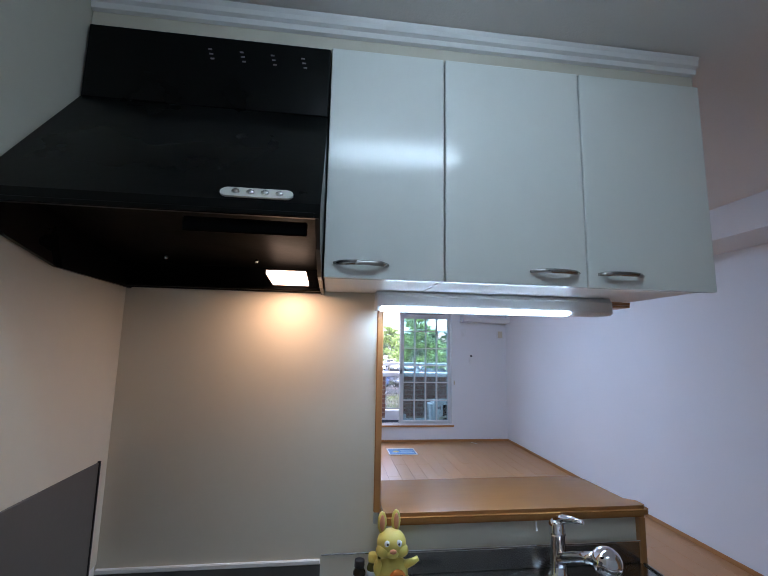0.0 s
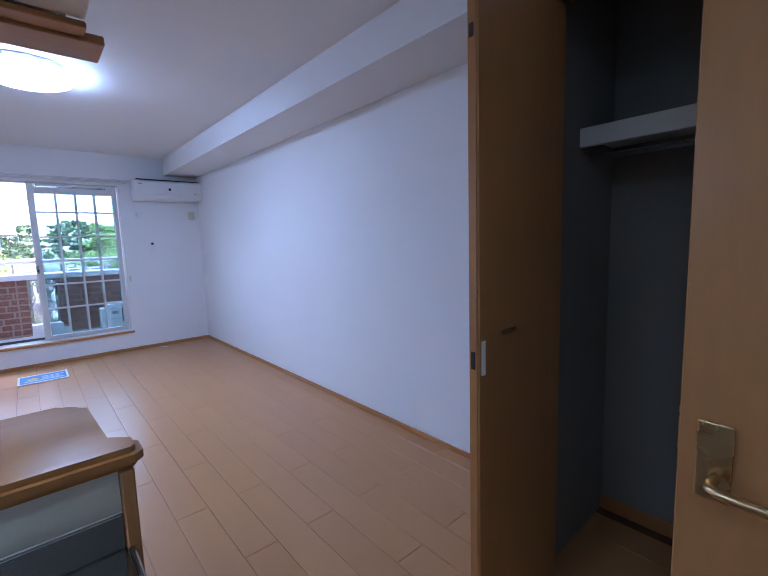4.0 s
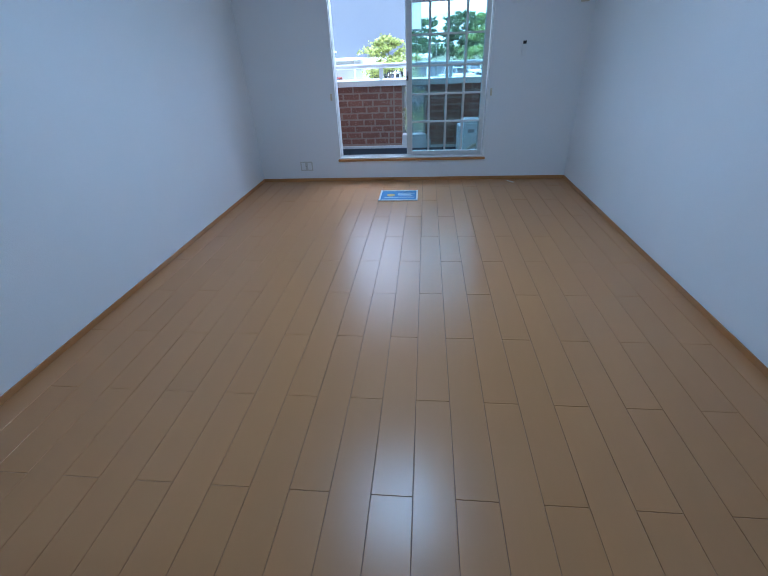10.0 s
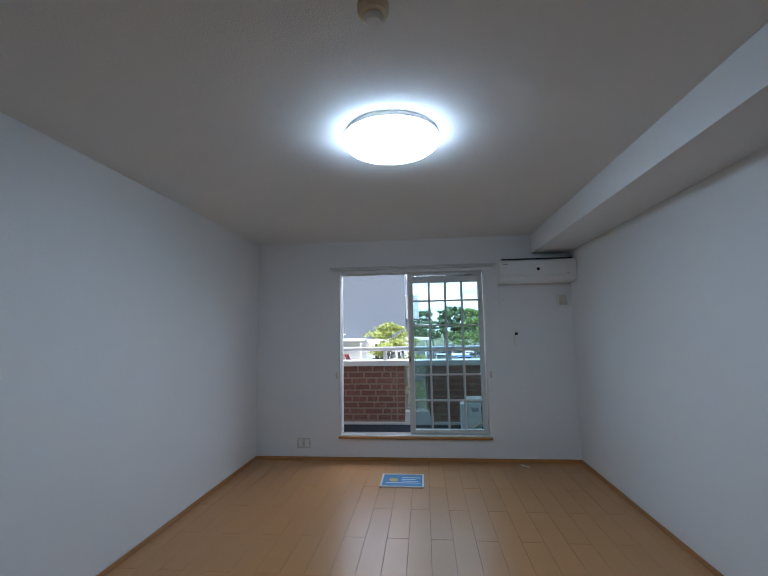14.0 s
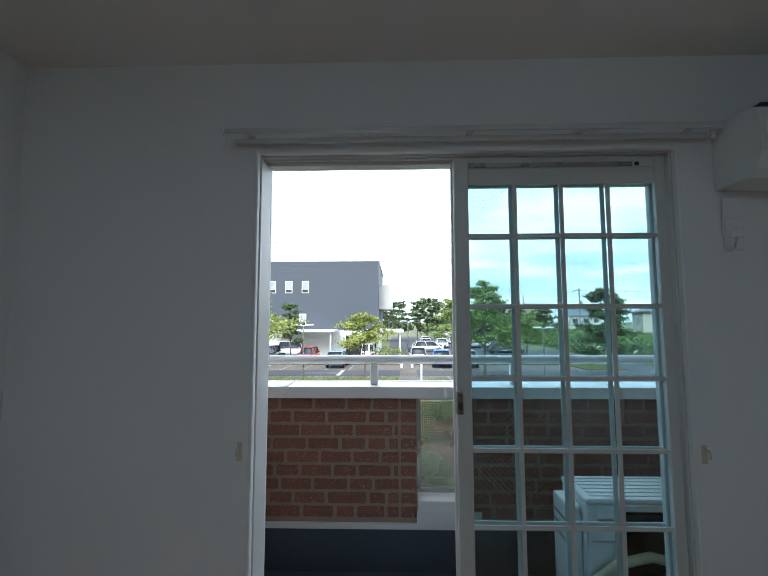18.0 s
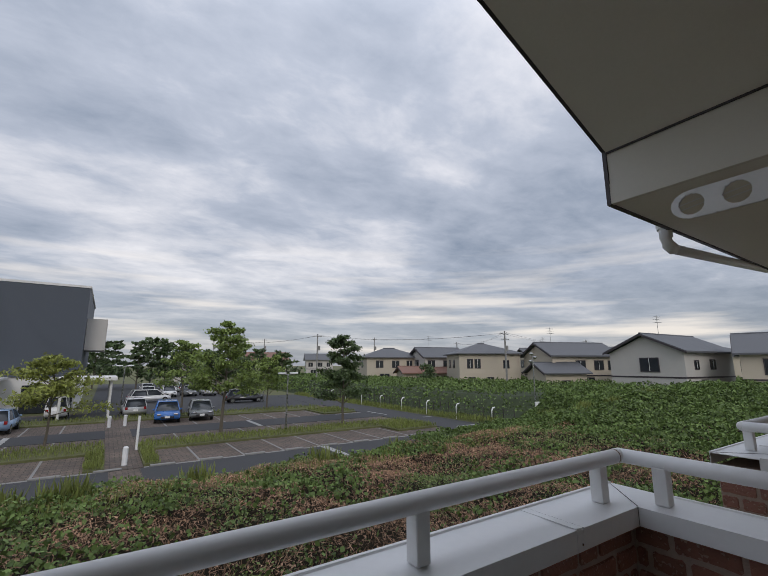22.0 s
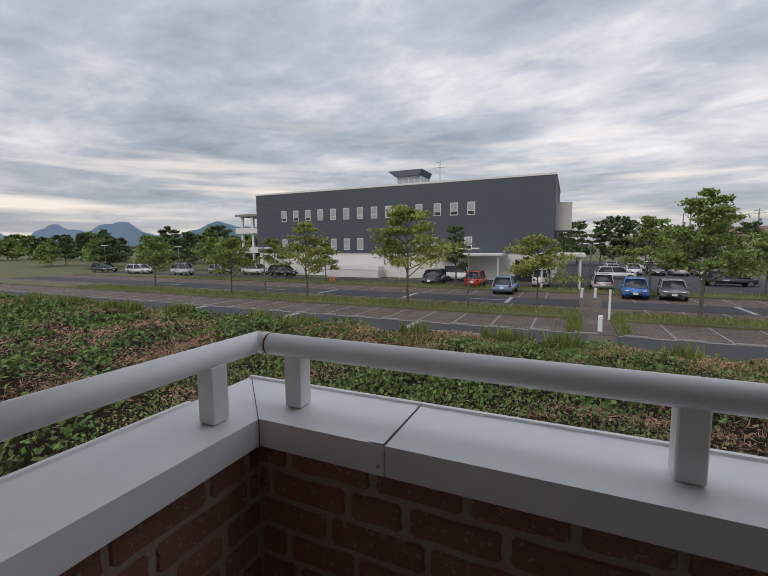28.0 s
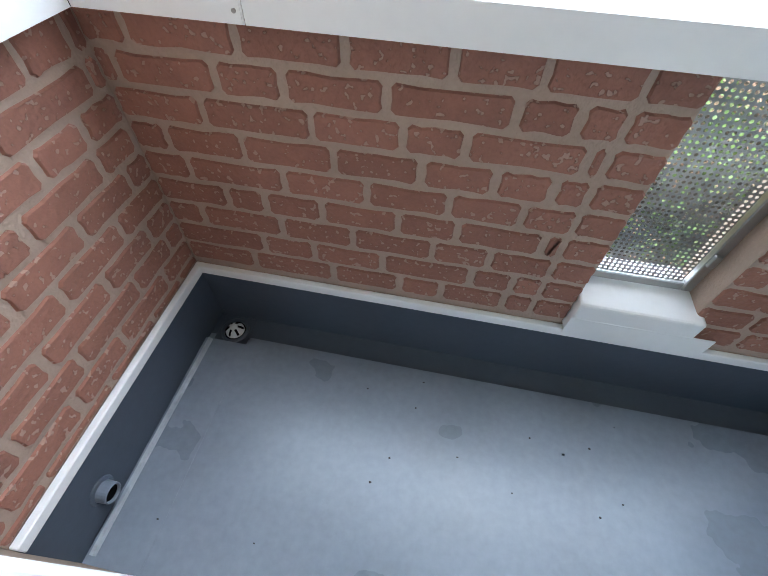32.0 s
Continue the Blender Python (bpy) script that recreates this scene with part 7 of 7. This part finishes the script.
for x, y, h in ((8.2, 27.0, 3.7), (-8.45, 27.0, 3.9), (-24.7, 26.0, 4.0), (-0.6, 44, 4.2), (-33, 44, 4.2), (-58, 45, 4.2), (-78, 46, 4.5), (14, 50, 4.2)):
    street_lamp(x, y, h)
fe = thing("fence", "dark mesh fence with pale hooked posts", "fence")
b = bmesh.new()
for k in range(36):
    y = 20.5 + 1.0 * k
    box(23.05, 23.1, y, y + 0.03, G, G + 1.15, bm=b)
for z in (0.1, 0.4, 0.7, 1.0):
    box(23.06, 23.09, 20.5, 56, G + z, G + z + 0.02, bm=b)
tagged(part("mesh", b, M_TRIMDK, fe), kind="stuff")
for k in range(8):
    y = 21.9 + 3.8 * k
    part("hooked_post", tube([(22.25, y, G), (22.25, y, G + 0.95), (22.36, y, G + 1.16), (22.6, y, G + 1.2)], 0.05, 8), M_SHEET, fe, "pale hooked post")


def pole(x, y, h, arms, label, z=G):
    t = thing("utility_pole", label, "utility pole", "utility poles", at=(x, y, z))
    part("mast", tube([(0, 0, 0), (0, 0, h)], [0.17, 0.11], 8), M_CONC, t)
    for k in range(arms):
        part("crossarm", box(-0.9, 0.9, -0.05, 0.05, h - 0.5 - 0.8 * k, h - 0.4 - 0.8 * k), M_SATIN, t)
        for s in (-0.8, -0.4, 0.4, 0.8):
            part("insulator", cyl((s, 0, h - 0.4 - 0.8 * k), (s, 0, h - 0.2 - 0.8 * k), 0.04, seg=8), M_WHITE, t)
    if arms:
        part("transformer", cyl((0.3, 0, h - 3.0), (0.3, 0, h - 2.2), 0.25, seg=12), M_CONC, t)


poles = [(47.5, 41.3, 9.4, 2), (88, 52, 10, 2), (30, 70, 10, 1), (52, 85, 11, 1), (18, 95, 10, 1), (70, 75, 10, 1), (105, 48, 9.5, 2), (36, 120, 12, 1), (24, 130, 12, 1)]
for x, y, h, a in poles:
    pole(x, y, h, a, "concrete utility pole with crossarms among houses")
wr = thing("power_lines", "thin dark overhead power lines between poles", "power line")
for (x0, y0, h0, _), (x1, y1, h1, _) in ((poles[0], poles[1]), (poles[0], poles[2]), (poles[0], poles[5]), (poles[1], poles[6]), (poles[2], poles[4])):
    for s in (-0.6, 0.6):
        pts = [(x0 + (x1 - x0) * k / 10 + s * 0.3, y0 + (y1 - y0) * k / 10 + s, G + h0 - 0.3 + (h1 - h0) * k / 10 - 4 * 0.9 * (k / 10) * (1 - k / 10)) for k in range(11)]
        part("cable", tube(pts, 0.013, 4), M_DARK, wr)
sg = thing("weather_mast", "slim grey mast with lights and a white box", "mast", at=(24.8, 19.9, G))
part("pole", tube([(0, 0, 0), (0, 0, 5.2)], [0.06, 0.04], 8), M_SATIN, sg)
part("cabinet", box(-0.2, 0.2, -0.2, -0.06, 1.2, 1.65, 0.02), M_SHEET, sg, "small white box")
for k, (dx, z) in enumerate(((-0.28, 4.6), (0.28, 4.9), (-0.15, 5.15))):
    part("lamp", ball((dx, 0, z), 0.16, 0.12, 0.12), M_SATIN, sg)
    part("bracket", tube([(0, 0, z), (dx, 0, z)], 0.02, 6), M_SATIN, sg)


# ---- houses ----
def house(x, y, w, d, h, turn, wallm, roofm, roof, label, rise=1.6, wins=(), z=G):
    """Two-storey house. wins: (face, along, height, width, tall) with face 0 the front (-y), 1 the left side (-x)."""
    t = thing("house", label, "house", "houses beyond the field", at=(x, y, z), turn=turn)
    part("wall", box(-w / 2, w / 2, -d / 2, d / 2, 0, h), wallm, t)
    e = 0.55
    b = bmesh.new()
    if roof == "hip":
        r = max(0.2, w / 2 - d / 2 + 0.2)
        lo = [b.verts.new(c) for c in ((-w / 2 - e, -d / 2 - e, h), (w / 2 + e, -d / 2 - e, h), (w / 2 + e, d / 2 + e, h), (-w / 2 - e, d / 2 + e, h))]
        lo2 = [b.verts.new((v.co.x, v.co.y, h + 0.16)) for v in lo]
        a, c = b.verts.new((-r, 0, h + rise)), b.verts.new((r, 0, h + rise))
        b.faces.new(lo[::-1])
        for k in range(4):
            b.faces.new((lo[k], lo[(k + 1) % 4], lo2[(k + 1) % 4], lo2[k]))
        b.faces.new((lo2[0], lo2[1], c, a))
        b.faces.new((lo2[1], lo2[2], c))
        b.faces.new((lo2[2], lo2[3], a, c))
        b.faces.new((lo2[3], lo2[0], a))
    else:
        o3 = [(-d / 2 - e, h - 0.1), (0, h + rise), (d / 2 + e, h - 0.1), (d / 2 + e, h + 0.10), (0, h + rise + 0.22), (-d / 2 - e, h + 0.10)]
        prism(o3, "x", -w / 2 - e, w / 2 + e, b)
        g = prism([(-d / 2, h - 0.001), (0, h + rise - 0.18), (d / 2, h - 0.001)], "x", -w / 2, w / 2)
        part("gable", g, wallm, t)
        part("barge", prism([(-d / 2 - e - 0.02, h - 0.22), (0, h + rise - 0.10), (d / 2 + e + 0.02, h - 0.22), (d / 2 + e + 0.02, h), (0, h + rise + 0.12), (-d / 2 - e - 0.02, h)], "x", -w / 2 - e - 0.06, -w / 2 - e - 0.005), M_TRIMDK, t)
    part("roof", b, roofm, t)
    rl = max(0.2, w / 2 - d / 2 + 0.2) if roof == "hip" else w / 2 + e
    part("ridge", tube([(-rl, 0, h + rise + (0.02 if roof == "hip" else 0.20)), (rl, 0, h + rise + (0.02 if roof == "hip" else 0.20))], 0.12, 6), roofm, t)
    part("band", box(-w / 2 - 0.04, w / 2 + 0.04, -d / 2 - 0.04, d / 2 + 0.04, h * 0.49, h * 0.49 + 0.18), M_TRIMDK if roof != "hip" else wallm, t)
    for face, u, zz, ww, hh in wins:
        if face == 0:
            args = lambda g, dep0, dep1: (u - ww / 2 - g, u + ww / 2 + g, -d / 2 - dep1, -d / 2 - dep0, zz - g, zz + hh + g)
        else:
            args = lambda g, dep0, dep1: (-w / 2 - dep1, -w / 2 - dep0, u - ww / 2 - g, u + ww / 2 + g, zz - g, zz + hh + g)
        wn2 = part("window", box(*args(0.10, 0.002, 0.05)), M_TRIMDK, t)
        part("pane", box(*args(0, 0.0505, 0.06)), M_WINDK, wn2)
        mid = box(u - 0.03, u + 0.03, -d / 2 - 0.075, -d / 2 - 0.0605, zz, zz + hh) if face == 0 else box(-w / 2 - 0.075, -w / 2 - 0.0605, u - 0.03, u + 0.03, zz, zz + hh)
        part("mullion", mid, M_ALU, wn2)
    return t


def antenna(x, y, z):
    t = thing("tv_antenna", "thin metal roof antenna", "antenna", "roof antennas", at=(x, y, z))
    part("mast", cyl((0, 0, 0), (0, 0, 2.6), 0.03, seg=6), M_SATIN, t)
    for k in range(3):
        part("boom", cyl((-0.7, 0, 1.7 + 0.35 * k), (0.7, 0, 1.7 + 0.35 * k), 0.015, seg=5), M_SATIN, t)
        for q in range(5):
            part("rod", cyl((-0.6 + 0.3 * q, -0.3, 1.7 + 0.35 * k), (-0.6 + 0.3 * q, 0.3, 1.7 + 0.35 * k), 0.01, seg=4), M_SATIN, t)


W2S = [(0, -3, 3.9, 1.3, 1.2), (0, 0.2, 3.9, 1.3, 1.2), (0, 3, 3.9, 1.0, 1.2), (0, -2, 1.0, 1.7, 1.6), (0, 2.6, 1.0, 1.4, 1.2), (1, 0, 3.9, 1.3, 1.3)]
house(57.5, 23.5, 12, 8.5, 5.8, -4, M_GREYW, M_TILE, "gable", "grey rendered house with dark gable trim", 2.1, [(1, -0.5, 3.6, 2.0, 1.5), (0, -3.4, 3.9, 0.9, 0.9), (0, 0.5, 3.9, 1.2, 1.0), (0, -2, 1.0, 1.4, 1.6), (0, 3, 1, 1.2, 1.2)])
house(60, 11, 12, 8.5, 5.5, -75, M_CREAM, M_TILE, "gable", "cream house with pale grey tiled roof", 2.2, [(0, -3.2, 3.4, 1.8, 1.5), (0, 0.5, 3.4, 2.2, 1.6), (0, 3.5, 1.0, 2.2, 1.8), (1, 0, 3.5, 1.4, 1.2)])
house(57, 37, 11, 7.5, 5.6, -22, M_CREAM, M_TILE, "gable", "long cream house with a grey gable roof", 1.9, [(0, -1, 3.7, 1.4, 1.2), (0, 2, 3.7, 1.4, 1.2), (0, 4.2, 3.7, 1.2, 1.2), (0, 0, 1.0, 2, 1.5), (1, 1, 3.8, 1.6, 0.9)])
house(51, 35.5, 6, 5, 3.2, -25, M_CREAM, M_TILE, "gable", "low cream annexe with a grey roof", 1.3, [(0, 0, 1.0, 1.4, 1.2)])
house(50.5, 49, 9.8, 9.0, 6.0, -30, M_CREAM, M_TILE, "hip", "beige two-storey house with a hipped roof", 1.9, [(0, -3.2, 3.9, 0.8, 1.3), (0, -2.0, 3.9, 0.8, 1.3), (0, 2.6, 3.9, 0.8, 1.1), (0, -3, 1.0, 0.9, 1.4), (0, 0, 1.0, 0.9, 1.4), (1, -1, 3.9, 0.8, 1.2), (1, 2, 3.9, 0.8, 1.2)])
house(52, 62, 8.5, 7.5, 5.7, -15, M_GREYW, M_TILE, "gable", "grey-white house with a dark tiled roof", 1.8, W2S)
house(46, 70, 11, 9, 5.7, -20, M_CREAM, M_TILE, "hip", "cream house with a grey hipped roof", 2.0, W2S)
house(47, 60, 9, 5, 2.9, -20, M_CREAM, M_TILER, "gable", "low outbuilding with a brown roof", 1.0, [(0, 0, 1, 1.5, 1.2)])
house(72, 52, 9, 8, 5.6, -30, M_CREAM, M_TILE, "gable", "cream house behind the first row", 1.9, W2S)
house(80, 40, 9, 8, 5.6, -36, M_GREYW, M_TILE, "gable", "grey house behind the first row", 1.9, W2S)
house(33, 112, 12, 9, 5.6, -10, M_CREAM, M_TILER, "gable", "long house with a red-brown roof", 1.9, W2S)
house(60, 134, 9, 8, 6.0, -20, M_GREYW, M_TILE, "gable", "white house with a dark roof", 2.0, W2S)
house(20, 128, 12, 9, 5.2, -10, M_GREYW, M_TILE, "gable", "far grey two-storey house behind trees", 1.8, W2S)
house(92, 30, 11, 9, 5.8, -50, M_CREAM, M_TILE, "hip", "far cream two-storey house behind others", 2.0, W2S)
for a in ((55, 23.5, G + 7.9), (54, 38, G + 7.4), (50, 62, G + 7.4), (60, 134, G + 7.6), (72, 52, G + 7.4)):
    antenna(*a)

# ---- the large grey building ----
gb = thing("office_building", "long dark grey clad office building with small windows", "building", at=(0, 50.0, G))
k0 = 50 / 48.0
GX0, GX1 = -44.7 * k0, -3.95 * k0
TOPZ = 8.65 * k0 - G + 0.1
part("cladding", box(GX0, GX1, 0, 18, 3.25, TOPZ), M_SLATE, gb)
b = bmesh.new()
z = 3.55
while z < TOPZ - 0.1:
    box(GX0 - 0.01, GX1 + 0.01, -0.025, -0.001, z, z + 0.155, bm=b)
    z += 0.18
tagged(part("cladding_board", b, M_SLATE, gb), kind="stuff")
part("base_wall", box(GX0 + 0.2, GX1 - 0.1, 0.15, 17.8, 0, 3.249), M_BASEW, gb, "white rendered base storey")
part("parapet_cap", box(GX0 - 0.1, GX1 + 0.1, -0.08, 18.1, TOPZ + 0.001, TOPZ + 0.22), M_BASEW, gb)


def bwin(x, z, w=0.92, h=1.55):
    f = part("window", box(x - w / 2, x + w / 2, -0.10, -0.035, z, z + h), M_BASEW, gb)
    part("pane", box(x - w / 2 + 0.09, x + w / 2 - 0.09, -0.12, -0.1005, z + h * 0.34, z + h - 0.09), M_BLIND, f)
    part("lower_pane", box(x - w / 2 + 0.09, x + w / 2 - 0.09, -0.12, -0.1005, z + 0.09, z + h * 0.30), M_WINDK if int(x) % 2 else M_BLIND, f)


xs = [-12.9 * k0 - 2.12 * k for k in range(14)]
for k, x in enumerate(xs):
    bwin(x - (0.3 if k > 2 else 0), 4.85 * k0 - G)
for k in (0, 2, 3, 7, 8, 9, 10, 12, 13):
    bwin(xs[k] - 0.3, 0.85 * k0 - G)
ph = part("penthouse", box(-25.3, -21.7, 5, 9, TOPZ + 0.221, TOPZ + 1.95), M_BASEW, gb)
part("penthouse_top", prism([(-26.4, TOPZ + 2.75), (-25.3, TOPZ + 1.951), (-21.7, TOPZ + 1.951), (-21.3, TOPZ + 2.75)], "y", 4.4, 9), M_SLATE, ph)
for k in range(4):
    part("penthouse_pane", box(-25.1 + 0.85 * k, -24.35 + 0.85 * k, 4.95, 4.999, TOPZ + 0.75, TOPZ + 1.8), M_BLIND, ph)
part("roof_step", box(-21.0, -8.6, 3.2, 12, TOPZ + 0.221, TOPZ + 0.62), M_SLATE, gb)
rp = thing("ramp", "white rendered ramp wall with a pale handrail", "ramp", at=(0, 0, G))
part("wall", box(-33.0, -25.2, 48.4, 49.9, 0, 1.5, 0.02), M_BASEW, rp)
part("rail", cyl((-34.5, 48.3, 1.1), (-20.5, 48.3, 1.1), 0.03, seg=8), M_SHEET, rp, "", True)
for k in range(10):
    part("rail_post", cyl((-34.4 + 1.53 * k, 48.3, 0), (-34.4 + 1.53 * k, 48.3, 1.1), 0.025, seg=6), M_SHEET, rp)
an = thing("roof_antenna", "tall television antenna on the office roof", "antenna", at=(-18.9, 55, G + TOPZ + 0.2))
part("mast", cyl((0, 0, 0), (0, 0, 3.6), 0.05, seg=6), M_SATIN, an)
for zz, w in ((3.3, 0.5), (2.6, 1.0), (2.0, 0.7)):
    part("boom", cyl((-w, 0, zz), (w, 0, zz), 0.03, seg=5), M_SATIN, an)
tw = part("stair_tower", box(GX0 - 4.5, GX0 - 0.01, 2, 8, 0, 0.4), M_CONC, gb)
for z in (3.2, 6.3, 9.0):
    part("landing", box(GX0 - 5.4, GX0 - 0.01, 1, 9, z, z + (0.9 if z < 9 else 0.35)), M_BASEW if z < 9 else M_CONC, tw)
for x in (GX0 - 4.6, GX0 - 2.4):
    part("column", box(x, x + 0.35, 1.4, 1.75, 0.4, 9.2), M_BASEW, tw)
part("shaft", box(GX0 - 2.0, GX0 - 0.02, 3, 8, 0.4, 9), M_WINDK, tw)
part("annex", box(GX1 + 0.01, GX1 + 1.75, 2, 9, 2.9 * k0 - G, 6.0 * k0 - G), M_GREYW, gb, "pale grey hanging annexe")
cn = thing("entrance_canopy", "flat white entrance canopy on slim posts", "canopy", at=(0, 0, G))
part("slab", box(-5.2, -1.1, 41.5, 48, 3.05, 3.35, 0.03), M_BASEW, cn)
for x in (-1.5, -4.8):
    for y in (42, 47):
        part("post", cyl((x, y, 0), (x, y, 3.05), 0.1, seg=10), M_BASEW, cn)
cn2 = thing("porch_canopy", "low white porch canopy before the building", "canopy", at=(0, 0, G))
part("slab", box(-17.5, -9.2, 46.5, 49.9, 3.0, 3.25, 0.03), M_BASEW, cn2)
for x in (-17, -9.7):
    part("post", cyl((x, 47, 0), (x, 47, 3.0), 0.09, seg=10), M_BASEW, cn2)
part("entrance", box(-8.2, -4.4, -0.05, 0.149, 0, 2.5), M_WINDK, gb, "dark glazed entrance")
for x, y in ((-27.4, 41), (-27.9, 41.1)):
    t = thing("traffic_cone", "orange traffic cone on the rear strip", "cone", "orange cones", at=(x, y, G + 0.08))
    part("cone", lathe([(0.17, 0.03), (0.03, 0.7)], 12), mat("orange_cone", (0.7, 0.12, 0.03), 0.5, var=0.05, bump=0.0), t)
    part("base", box(-0.2, 0.2, -0.2, 0.2, 0, 0.029), M_DARK, t)

# ---- bricks of the balcony ----
for parent, origin, turn, items in BRICK_JOBS:
    m = pose(*origin, 0, 0, turn)
    for cx, cz, w, h, var in items:
        o = new("brick", brick_mesh(w, h, var))
        o.matrix_world = m @ Matrix.Translation((cx, 0, cz))
        o.parent = parent
